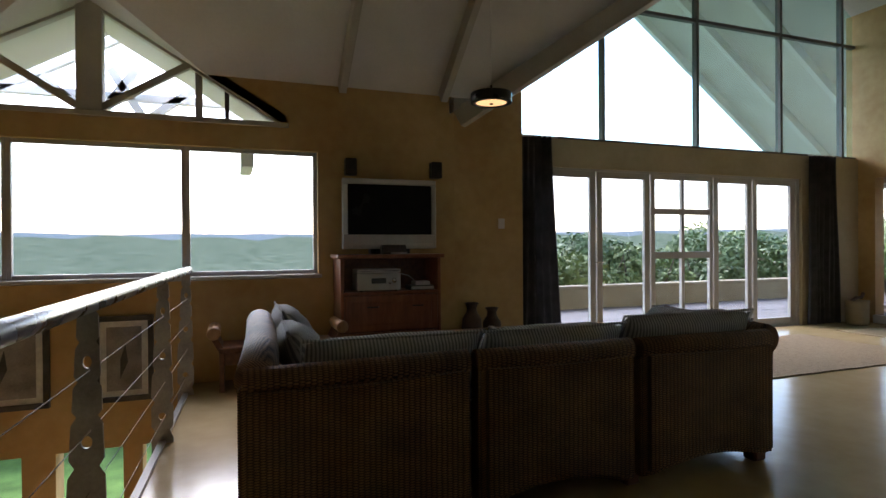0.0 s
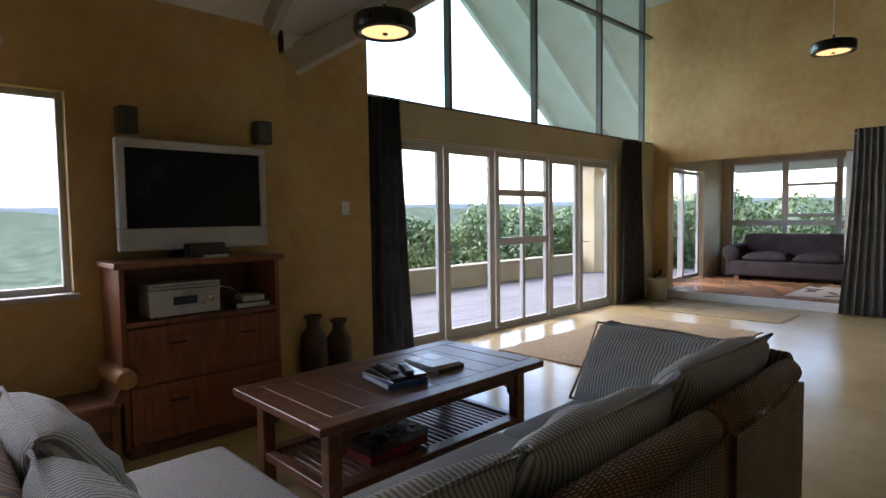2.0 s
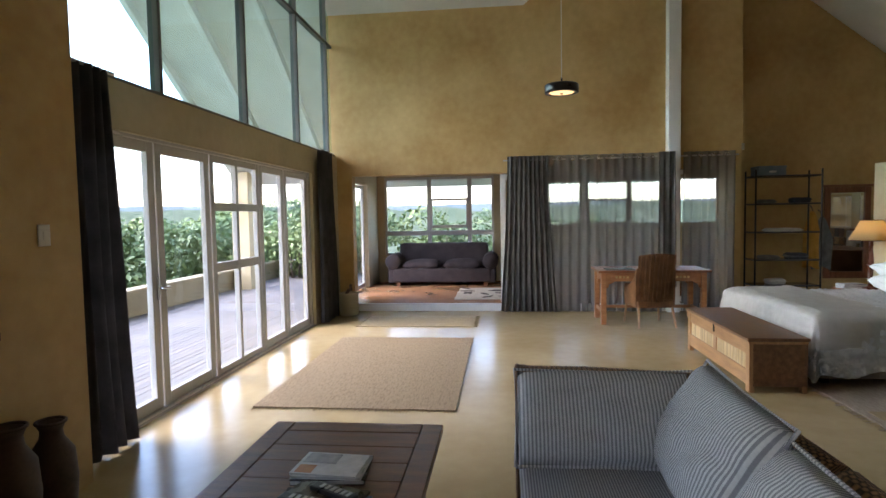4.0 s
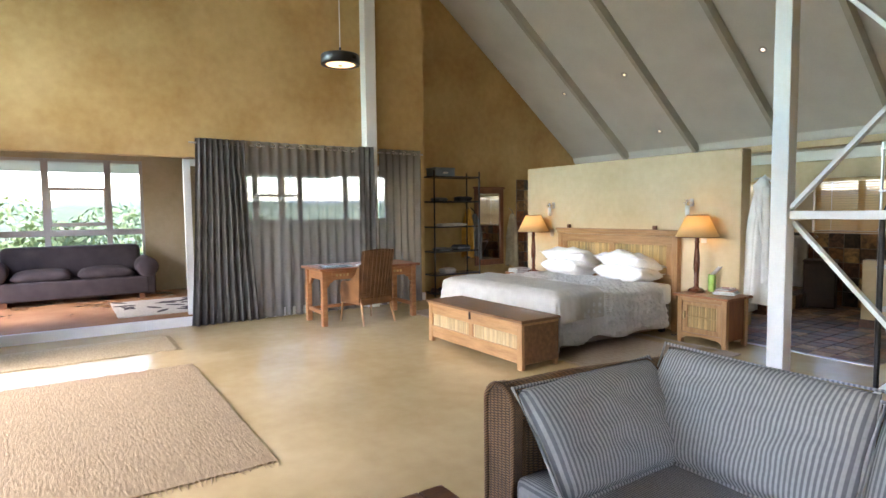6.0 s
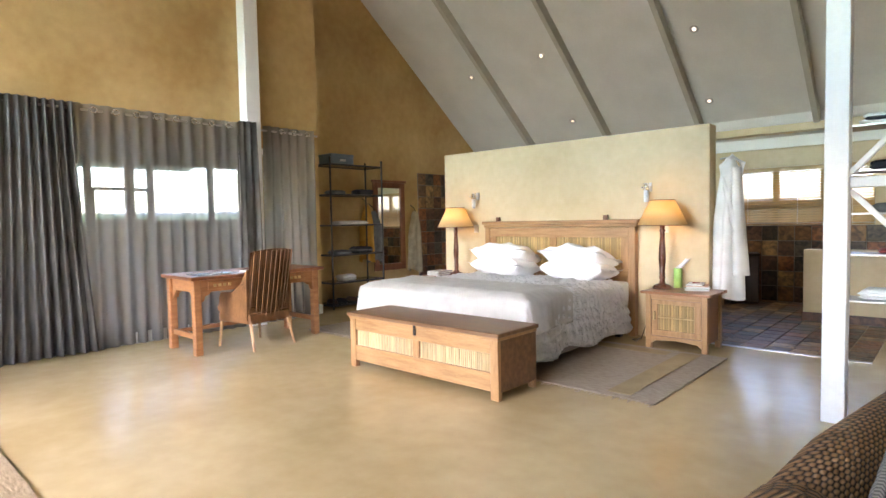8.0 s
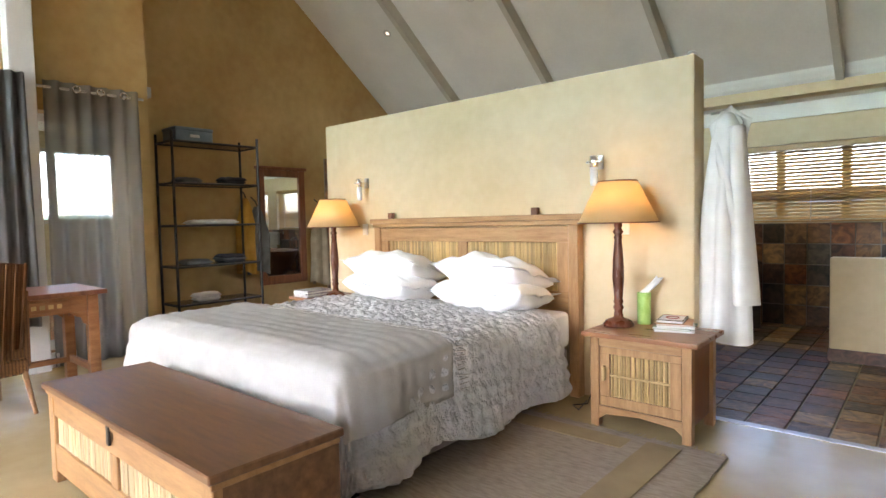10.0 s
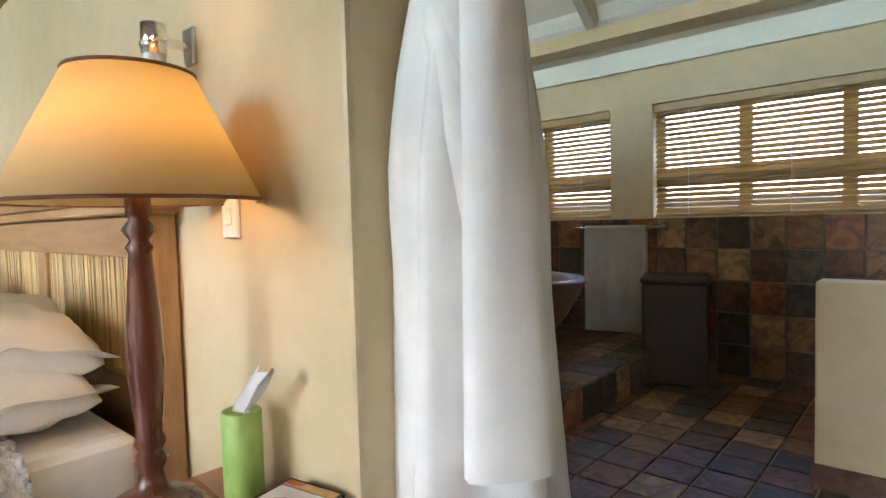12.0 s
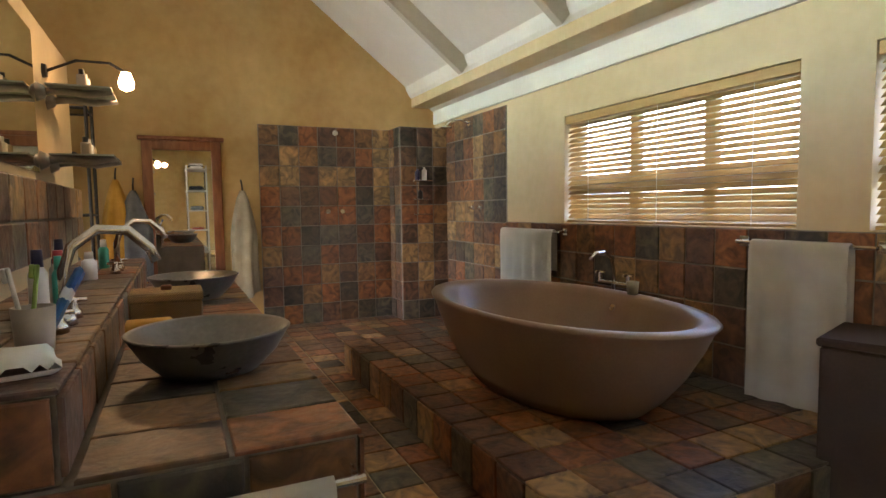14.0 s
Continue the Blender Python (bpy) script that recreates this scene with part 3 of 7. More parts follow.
def cushion_mesh(w, d, h, n=12, puff=2.6, seed=0, wrinkle=0.0, bm=None, m=None, pipe=False):
    """A plump pad: flat edge seam, swollen middle, small creases."""
    own = bmesh.new()
    for sgn in (1, -1):
        rows = []
        for j in range(n + 1):
            r = []
            for i in range(n + 1):
                u, v = 2 * i / n - 1, 2 * j / n - 1
                k = (max(0, 1 - abs(u) ** puff) * max(0, 1 - abs(v) ** puff)) ** 0.5
                pin = 1 - 0.05 * (u * u * v * v)
                wr = wrinkle * noise.noise(Vector((u * 3 + seed, v * 3, sgn * 2.0 + seed * 1.7))) * (0.3 + 0.7 * k)
                r.append(own.verts.new((u * w / 2 * (pin - 0.03 * (1 - v * v) * abs(u)), v * d / 2 * (pin - 0.03 * (1 - u * u) * abs(v)), sgn * (h / 2 * k + wr * k + 0.006))))
            rows.append(r)
        for r0, r1 in zip(rows, rows[1:]):
            for i in range(n):
                own.faces.new((r0[i], r0[i + 1], r1[i + 1], r1[i]) if sgn > 0 else (r0[i], r1[i], r1[i + 1], r0[i + 1]))
    bmesh.ops.remove_doubles(own, verts=own.verts, dist=0.0125)
    if m is not None:
        bmesh.ops.transform(own, matrix=m, verts=own.verts)
    return merge(own, bm)


co = thing("couch", pose(11.98, 5.02, 0.12, 0, 0, -90), "dark plum upholstered two-seat couch on the sunroom floor", "couch")
part("base", box(-1.0, 1.0, -0.4, 0.4, 0.08, 0.36, 0.04, seg=3), SOFA_DARK, co, smooth=True)
for x in (-0.42, 0.42):
    part("seat_cushion", cushion_mesh(0.82, 0.7, 0.22, m=pose(x, -0.06, 0.42)), SOFA_DARK, co, smooth=True)
part("backrest", box(-0.95, 0.95, 0.12, 0.42, 0.3, 0.86, 0.1, seg=4), SOFA_DARK, co, smooth=True)
for s in (-1, 1):
    part("armrest", lathe([(0.0, -0.4), (0.14, -0.4), (0.16, -0.38), (0.16, 0.38), (0.14, 0.4), (0, 0.4)], 20, m=pose(s * 1.0, 0, 0.5, 90)), SOFA_DARK, co, smooth=True)
    part("arm_base", box(s * 1.0 - 0.11, s * 1.0 + 0.11, -0.38, 0.38, 0.06, 0.5, 0.03), SOFA_DARK, co)
for x in (-0.9, 0.9):
    for y in (-0.33, 0.33):
        part("foot", box(x - 0.04, x + 0.04, y - 0.04, y + 0.04, 0, 0.08), DARK_WOOD, co)


def rug(name, x0, x1, y0, y1, z, dark, light, label, fringe="x", stripes=(), seed=0, scale=40, stretch=(1, 4, 1)):
    """A thin woven mat with a wavy edge and knotted fringe."""
    rng = random.Random(seed)
    mat = surface(name + "_weave", dark, light, 0.95, 16, scale * 6, 0.8, stretch=stretch, mid=0.4)
    e = thing(name, NOWHERE, label, "rug")
    b = bmesh.new()
    nx, ny = 40, 30
    vs = [[b.verts.new((x0 + (x1 - x0) * i / nx + 0.012 * noise.noise(Vector((j * 0.4, seed, 0))), y0 + (y1 - y0) * j / ny + 0.014 * noise.noise(Vector((i * 0.35, seed, 3))),
                        z + 0.012 + 0.003 * noise.noise(Vector((i * 0.5, j * 0.5, seed))))) for i in range(nx + 1)] for j in range(ny + 1)]
    for j in range(ny):
        for i in range(nx):
            b.faces.new((vs[j][i], vs[j][i + 1], vs[j + 1][i + 1], vs[j + 1][i]))
    r = bmesh.ops.extrude_face_region(b, geom=b.faces[:])
    for v in r["geom"]:
        if isinstance(v, bmesh.types.BMVert):
            v.co.z = z + 0.001
    part("mat", b, mat, e)
    for k, (a0, a1, c0, c1, m2) in enumerate(stripes):
        part("border", box(a0, a1, c0, c1, z + 0.012, z + 0.0165), m2, e)
    f = bmesh.new()
    ends = ((x0, -1), (x1, 1)) if fringe == "x" else ((y0, -1), (y1, 1))
    span = (y0, y1) if fringe == "x" else (x0, x1)
    n = int((span[1] - span[0]) / 0.028)
    for at, s in ends:
        for k in range(n):
            u = span[0] + (span[1] - span[0]) * (k + rng.random() * 0.6) / n
            L, dv = rng.uniform(0.03, 0.07), rng.uniform(-0.02, 0.02)
            a, c = ((at - 0.01 * s, u, z + 0.008), (at + s * L, u + dv, z + 0.004)) if fringe == "x" else ((u, at - 0.01 * s, z + 0.008), (u + dv, at + s * L, z + 0.004))
            rod(a, c, 0.005, 4, f, 0.002)
    part("fringe", f, mat, e, "loose knotted fringe")["kind"] = "stuff"
    return e


rug("rug", 4.5, 7.16, 4.15, 5.82, 0, (0.20, 0.14, 0.075), (0.37, 0.275, 0.16), "large coarse jute rug with fringe on the screed floor", "x", seed=1)
rug("rug", 7.9, 8.75, 4.18, 5.8, 0, (0.27, 0.21, 0.12), (0.46, 0.37, 0.22), "narrow jute mat before the sunroom step", "y", seed=2)
SR = rug("rug", 9.7, 11.2, 3.3, 4.6, 0.12, (0.32, 0.28, 0.22), (0.6, 0.56, 0.48), "cream rug with dark leaf shapes in the sunroom", "x", seed=3)
rngl = random.Random(9)
for k in range(26):
    x, y, a = rngl.uniform(9.8, 11.1), rngl.uniform(3.4, 4.5), rngl.uniform(0, 6.28)
    lf = bmesh.new()
    pts = [(0.13 * math.cos(t) * (1 if abs(math.cos(t)) < 0.9 else 1.15), 0.04 * math.sin(t)) for t in [i * math.pi / 5 for i in range(10)]]
    prism([(x + p * math.cos(a) - q * math.sin(a), y + p * math.sin(a) + q * math.cos(a)) for p, q in pts], "z", 0.132, 0.139, lf)
    part("leaf_motif", lf, SOFA_DARK, SR)

# ---- outside: deck, roof supports, ground, bushes ----
tagged(part("deck_base", box(2.3, 16.0, 6.65, 9.85, -0.3, -0.06), DECK_M), "weathered timber deck joists", "deck", kind="structure")
par = bmesh.new()
box(2.1, 16.2, 9.85, 10.05, -3.0, 0.36, bm=par)
box(16.0, 16.2, 6.65, 9.849, -3.0, 0.36, bm=par)
tagged(part("parapet", par, PARAPET_M), "low beige rendered deck parapet", "wall", kind="structure")
tagged(part("parapet_cap", box(2.05, 16.25, 9.8, 10.1, 0.36, 0.42, 0.01), PARAPET_M), "smooth rendered parapet coping", "trim", kind="structure")
tagged(part("column", box(12.3, 12.75, 9.4, 9.8, -0.06, 2.6, 0.01), PLASTER_PALE), "pale rendered square deck column", "column")
tagged(part("column", box(2.3, 2.6, 9.4, 9.8, -0.06, 2.75, 0.01), PLASTER_PALE), "pale rendered square deck column", "column")
for y in (7.6, 8.7, 9.72):
    for a, c in (((GX, y, GZ + 0.01), (12.7, y, gable_r(12.7, 0) + 0.01)), ((GX, y, GZ + 0.01), (2.25, y, gable_l(2.25, 0) + 0.01))):
        tagged(beam("outer_rafter", a, c, 0.1, 0.16, WHITE_M), "white painted rafter under the deck roof", "rafter", "deck roof rafters")
tagged(part("roof_bracket", box(0.12, 0.24, 6.2, 6.9, 2.0, 2.15, 0.01), WHITE_M), "white rafter end outside the window", "rafter")
tagged(part("soffit", prism([(12.62, 2.42), (13.6, 2.25), (13.6, 2.3), (12.62, 2.5)], "y", 0.0, 6.6), WHITE_M), "white sloping eave outside the sunroom", "eave", kind="structure")

GRASS = surface("lawn", (0.05, 0.10, 0.02), (0.12, 0.22, 0.05), 0.9, 2, 40, 0.3, spec=0.1)
VELD = surface("bush_covered_hills", (0.05, 0.072, 0.045), (0.14, 0.16, 0.11), 0.95, 0.09, 0.7, 0.6, detail=10, spec=0.0)
# far hills: distance haze is painted in as a pale blue-grey base colour
FAR = surface("haze_tinted_hills", (0.11, 0.135, 0.14), (0.14, 0.165, 0.17), 1.0, 0.004, 0.05, 0.0, detail=10, spec=0.0)
b = bmesh.new()
radii = [0, 9, 14, 20, 28, 40, 60, 90, 130, 180, 250, 350, 480, 650, 900]


def land(x, y):
    r = math.hypot(x - 3, y - 3)
    slope = -3.0 - 0.10 * max(0, r - 16) if r < 350 else -36.4 + (r - 350) * 0.095
    return slope + (noise.fractal(Vector((x * 0.012, y * 0.012, 1)), 1.0, 2.0, 5) * min(1, r / 90) * 9 if r > 16 else 0)


rows = []
for r in radii:
    rows.append([b.verts.new((3 + r * math.cos(a), 3 + r * math.sin(a), land(3 + r * math.cos(a), 3 + r * math.sin(a)))) for a in [2 * math.pi * k / 140 for k in range(140)]])
for r0, r1 in zip(rows, rows[1:]):
    for k in range(140):
        q = (r0[k], r0[(k + 1) % 140], r1[(k + 1) % 140], r1[k])
        try:
            b.faces.new(q)
        except ValueError:
            pass
bmesh.ops.remove_doubles(b, verts=b.verts, dist=1e-4)
g = tagged(part("ground", b, VELD, smooth=True), "rolling green bush-covered hills", "ground", kind="structure")
tagged(part("lawn", box(-8, 2.0, 6.3, 14, -3.2, -2.93), GRASS), "green lawn below the house", "lawn", kind="structure")
b = bmesh.new()
rows = []
for r, hgt in ((860, 4), (1500, 22), (2400, 44), (3800, 84)):
    rows.append([b.verts.new((r * math.cos(a), r * math.sin(a), hgt + (r / 900) * 4 * noise.fractal(Vector((math.cos(a) * 4, math.sin(a) * 4, r * 0.01)), 1.0, 2.0, 5)))
                 for a in [2 * math.pi * k / 240 for k in range(240)]])
for r0, r1 in zip(rows, rows[1:]):
    for k in range(240):
        b.faces.new((r0[k], r0[(k + 1) % 240], r1[(k + 1) % 240], r1[k]))
tagged(part("backdrop_hills", b, FAR, smooth=True), "distant hills on the horizon with haze painted into their colour", "hills", kind="structure")

LEAF = [surface("leaf_" + n, d, l, 0.6, 1.2, 6, 0.0, jitter=0.1) for n, d, l in (("deep", (0.05, 0.085, 0.025), (0.13, 0.20, 0.065)), ("bright", (0.085, 0.13, 0.035), (0.24, 0.31, 0.10)))]
BARK = surface("bark", (0.06, 0.045, 0.03), (0.13, 0.1, 0.07), 0.9, 5, 40, 0.3)


def bush(x, y, z0, top, rad, seed, leaves, material):
    """A shrub: a forked trunk and a crown of leaf sprays round several uneven lobes."""
    rng = np.random.default_rng(seed)
    e = thing("bush", pose(x, y, z0), "dense green coastal shrub beyond the deck", "bush", "shrubs beyond the deck")
    H = top - z0
    t = bmesh.new()
    for k in range(4):
        a = rng.uniform(0, 6.28)
        mid = Vector((0.2 * rad * math.cos(a), 0.2 * rad * math.sin(a), H * 0.45))
        rod((0.05 * math.cos(a), 0.05 * math.sin(a), 0), mid, 0.07, 6, t, 0.05)
        rod(mid, (0.6 * rad * math.cos(a), 0.6 * rad * math.sin(a), H * 0.8), 0.05, 6, t, 0.015)
    part("trunk", t, BARK, e)
    lobes = [(rng.uniform(-0.6, 0.6) * rad, rng.uniform(-0.6, 0.6) * rad, H * rng.uniform(0.5, 0.82), rad * rng.uniform(0.35, 0.55)) for _ in range(11)]
    lo = np.array(lobes)[rng.integers(0, 11, leaves)]
    d = rng.normal(size=(leaves, 3))
    d /= np.linalg.norm(d, axis=1)[:, None]
    d[:, 2] = np.where(d[:, 2] < -0.5, -d[:, 2], d[:, 2])
    rr = lo[:, 3] * rng.uniform(0.7, 1.08, leaves)
    c = lo[:, :3] + d * np.stack([rr, rr, rr * 0.8], 1)
    u = np.cross(d + rng.normal(size=d.shape) * 0.6, rng.normal(size=d.shape))
    u /= np.linalg.norm(u, axis=1)[:, None]
    w = np.cross(d + rng.normal(size=d.shape) * 0.5, u)
    w /= np.linalg.norm(w, axis=1)[:, None]
    s = rng.uniform(0.05, 0.11, leaves)[:, None]
    P = np.stack([c - u * s, c + w * s * 0.45, c + u * s, c - w * s * 0.45], 1).reshape(-1, 3)
    me = bpy.data.meshes.new("crown")
    me.from_pydata(P.tolist(), [], np.arange(leaves * 4).reshape(-1, 4).tolist())
    me.materials.append(material)
    ob = new("crown", me)
    ob.parent = e
    return e


brng = random.Random(4)
for k in range(15):
    x = 5.5 + k * 1.75 + brng.uniform(-0.4, 0.4)
    y = 12.2 + brng.uniform(-0.5, 1.8) + 0.05 * k
    top = 1.55 + 0.12 * k + brng.uniform(-0.25, 0.35)
    bush(x, y, -3.2 - 0.0 * k, top, 1.7, k, 5200, LEAF[k % 2])
for k in range(7):
    bush(15.5 + brng.uniform(-0.6, 2.0), 1.0 + k * 1.7, -3.2, 2.0 + brng.uniform(-0.2, 0.5), 1.7, 40 + k, 3600, LEAF[k % 2])
for k in range(9):
    bush(-9 + k * 1.6, 15.5 + brng.uniform(-1, 3), -3.9, -1.1 + brng.uniform(-0.3, 0.2), 1.6, 60 + k, 2600, LEAF[k % 2])


# ---- lounge materials ----
def woven(name, dark, light, size=0.011, rough=0.6, bump=0.8, along=0):
    """Basket weave: strands that run along one axis and pass over and under upright stakes."""
    m, nt, b = nodes_of(name)
    co, sep = nt.nodes.new("ShaderNodeTexCoord"), nt.nodes.new("ShaderNodeSeparateXYZ")
    nz, wob = nt.nodes.new("ShaderNodeTexNoise"), nt.nodes.new("ShaderNodeVectorMath")
    nz.inputs["Scale"].default_value, nz.inputs["Detail"].default_value = 14, 5
    nt.links.new(co.outputs["Object"], nz.inputs["Vector"])
    wob.operation = "MULTIPLY_ADD"
    wob.inputs[1].default_value = (size * 0.7,) * 3
    nt.links.new(nz.outputs["Color"], wob.inputs[0])
    nt.links.new(co.outputs["Object"], wob.inputs[2])
    nt.links.new(wob.outputs[0], sep.inputs[0])

    def calc(op, a, c=None):
        n = nt.nodes.new("ShaderNodeMath")
        n.operation = op
        for k, v in enumerate((a, c)):
            if isinstance(v, (int, float)):
                n.inputs[k].default_value = v
            elif v is not None:
                nt.links.new(v, n.inputs[k])
        return n.outputs[0]
    axis = list(sep.outputs)
    u, v = axis[along], calc("ADD", axis[2], calc("MULTIPLY", axis[1 - along], 0.85))
    stake = calc("DIVIDE", u, size * 2.2)
    row = calc("ADD", calc("DIVIDE", v, size), calc("MULTIPLY", calc("FLOOR", stake), 0.5))
    strand = calc("ABSOLUTE", calc("SINE", calc("MULTIPLY", row, math.pi)))
    arch = calc("ABSOLUTE", calc("SINE", calc("MULTIPLY", stake, math.pi)))
    h = calc("MULTIPLY", strand, calc("ADD", calc("MULTIPLY", arch, 0.65), 0.35))
    ramp = nt.nodes.new("ShaderNodeValToRGB")
    ramp.color_ramp.elements[0].position, ramp.color_ramp.elements[1].position = 0.12, 0.85
    ramp.color_ramp.elements[0].color, ramp.color_ramp.elements[1].color = (*dark, 1), (*light, 1)
    nt.links.new(h, ramp.inputs[0])
    n2, r2, mx = nt.nodes.new("ShaderNodeTexNoise"), nt.nodes.new("ShaderNodeValToRGB"), nt.nodes.new("ShaderNodeMix")
    n2.inputs["Scale"].default_value, n2.inputs["Detail"].default_value = 7, 6
    nt.links.new(co.outputs["Object"], n2.inputs["Vector"])
    r2.color_ramp.elements[0].position, r2.color_ramp.elements[1].position = 0.3, 0.7
    r2.color_ramp.elements[0].color, r2.color_ramp.elements[1].color = (0.6, 0.58, 0.55, 1), (1.15, 1.12, 1.1, 1)
    nt.links.new(n2.outputs["Fac"], r2.inputs[0])
    mx.data_type, mx.blend_type = "RGBA", "MULTIPLY"
    mx.inputs[0].default_value = 1.0
    nt.links.new(ramp.outputs[0], mx.inputs[6])
    nt.links.new(r2.outputs[0], mx.inputs[7])
    nt.links.new(mx.outputs[2], b.inputs["Base Color"])
    b.inputs["Roughness"].default_value = rough
    bp = nt.nodes.new("ShaderNodeBump")
    bp.inputs["Strength"].default_value, bp.inputs["Distance"].default_value = bump, 0.006
    nt.links.new(h, bp.inputs["Height"])
    nt.links.new(bp.outputs[0], b.inputs["Normal"])
    return m


def striped(name, a, c, width=0.018, axis=0):
    """Narrow woven stripes across one axis with a soft cotton grain."""
    m, nt, b = nodes_of(name)
    co, sep = nt.nodes.new("ShaderNodeTexCoord"), nt.nodes.new("ShaderNodeSeparateXYZ")
    nt.links.new(co.outputs["Object"], sep.inputs[0])
    mul, sn = nt.nodes.new("ShaderNodeMath"), nt.nodes.new("ShaderNodeMath")
    mul.operation, sn.operation = "MULTIPLY", "SINE"
    mul.inputs[1].default_value = 2 * math.pi / width
    nt.links.new(sep.outputs[axis], mul.inputs[0])
    nt.links.new(mul.outputs[0], sn.inputs[0])
    ramp = nt.nodes.new("ShaderNodeValToRGB")
    ramp.color_ramp.elements[0].position, ramp.color_ramp.elements[1].position = 0.35, 0.65
    ramp.color_ramp.elements[0].color, ramp.color_ramp.elements[1].color = (*a, 1), (*c, 1)
    mr = nt.nodes.new("ShaderNodeMapRange")
    mr.inputs[1].default_value = -1
    nt.links.new(sn.outputs[0], mr.inputs[0])
    nt.links.new(mr.outputs[0], ramp.inputs[0])
    nz, mx = nt.nodes.new("ShaderNodeTexNoise"), nt.nodes.new("ShaderNodeMix")
    nz.inputs["Scale"].default_value, nz.inputs["Detail"].default_value = 60, 8
    nt.links.new(co.outputs["Object"], nz.inputs["Vector"])
    mx.data_type, mx.blend_type = "RGBA", "MULTIPLY"
    mx.inputs[0].default_value = 0.35
    nt.links.new(ramp.outputs[0], mx.inputs[6])
    nt.links.new(nz.outputs["Fac"], mx.inputs[7])
    nt.links.new(mx.outputs[2], b.inputs["Base Color"])
    b.inputs["Roughness"].default_value = 0.95
    bp = nt.nodes.new("ShaderNodeBump")
    bp.inputs["Strength"].default_value, bp.inputs["Distance"].default_value = 0.4, 0.003
    nt.links.new(nz.outputs["Fac"], bp.inputs["Height"])
    nt.links.new(bp.outputs[0], b.inputs["Normal"])
    return m


WICKER = woven("brown_wicker", (0.03, 0.016, 0.008), (0.36, 0.20, 0.09))
WICKER_Y = woven("brown_wicker_arm", (0.03, 0.016, 0.008), (0.36, 0.20, 0.09), along=1)
CHAIR_WEAVE = woven("chair_rattan", (0.06, 0.025, 0.01), (0.36, 0.17, 0.065), 0.009, 0.55, 0.5)
TICKING = striped("grey_ticking", (0.25, 0.25, 0.25), (0.58, 0.57, 0.53), 0.017)
TICKING_SEAT = striped("grey_seat_ticking", (0.19, 0.19, 0.19), (0.40, 0.39, 0.37), 0.012, 1)
PAPER = surface("printed_paper", (0.55, 0.55, 0.53), (0.75, 0.75, 0.72), 0.4, 20, 60, 0.02)
CHARCOAL = surface("charcoal_ink", (0.03, 0.03, 0.03), (0.08, 0.08, 0.08), 0.6, 8, 60, 0.02)
BLUE_COVER = surface("blue_cover", (0.02, 0.09, 0.25), (0.04, 0.16, 0.38), 0.3, 8, 60, 0.0)
DARK_COVER = surface("dark_cover", (0.03, 0.025, 0.025), (0.10, 0.09, 0.085), 0.25, 12, 60, 0.0)
RED_BOX = surface("red_card", (0.22, 0.02, 0.02), (0.32, 0.04, 0.03), 0.5, 8, 60, 0.02)
CLAY = surface("dark_clay", (0.05, 0.03, 0.02), (0.12, 0.075, 0.05), 0.6, 5, 40, 0.15)
WARM_GLOW = glow("lamp_glow", (1.0, 0.6, 0.25), 0.22)

# ---- railing over the stairwell ----
LEAN = Matrix.Translation((-0.30, 6, 0)) @ pose(0, 0, 0, 0, 0, -2.6) @ Matrix.Translation((0.33, -6, 0))
rl = thing("railing", LEAN, "steel balustrade with tensioned cables above the stairwell", "railing")
part("handrail", tube([(-0.33, -0.6, 1.035), (-0.33, 2.0, 1.035), (-0.33, 5.62, 1.035)], 0.032, 14), surface("dark_tube", (0.10, 0.10, 0.105), (0.18, 0.18, 0.185), 0.28, 6, 60, 0.02, metal=0.7), rl, smooth=True)
part("end_cap", lathe([(0, 0), (0.034, 0), (0.034, 0.02), (0, 0.026)], 14, m=pose(-0.33, 5.62, 1.035, -90)), BLACK_PLASTIC, rl)
GALV = surface("galvanised_plate", (0.24, 0.235, 0.225), (0.44, 0.43, 0.41), 0.45, 5, 60, 0.08, metal=0.75)


CABLE = surface("dull_cable", (0.12, 0.12, 0.12), (0.2, 0.2, 0.2), 0.6, 5, 50, 0.0)


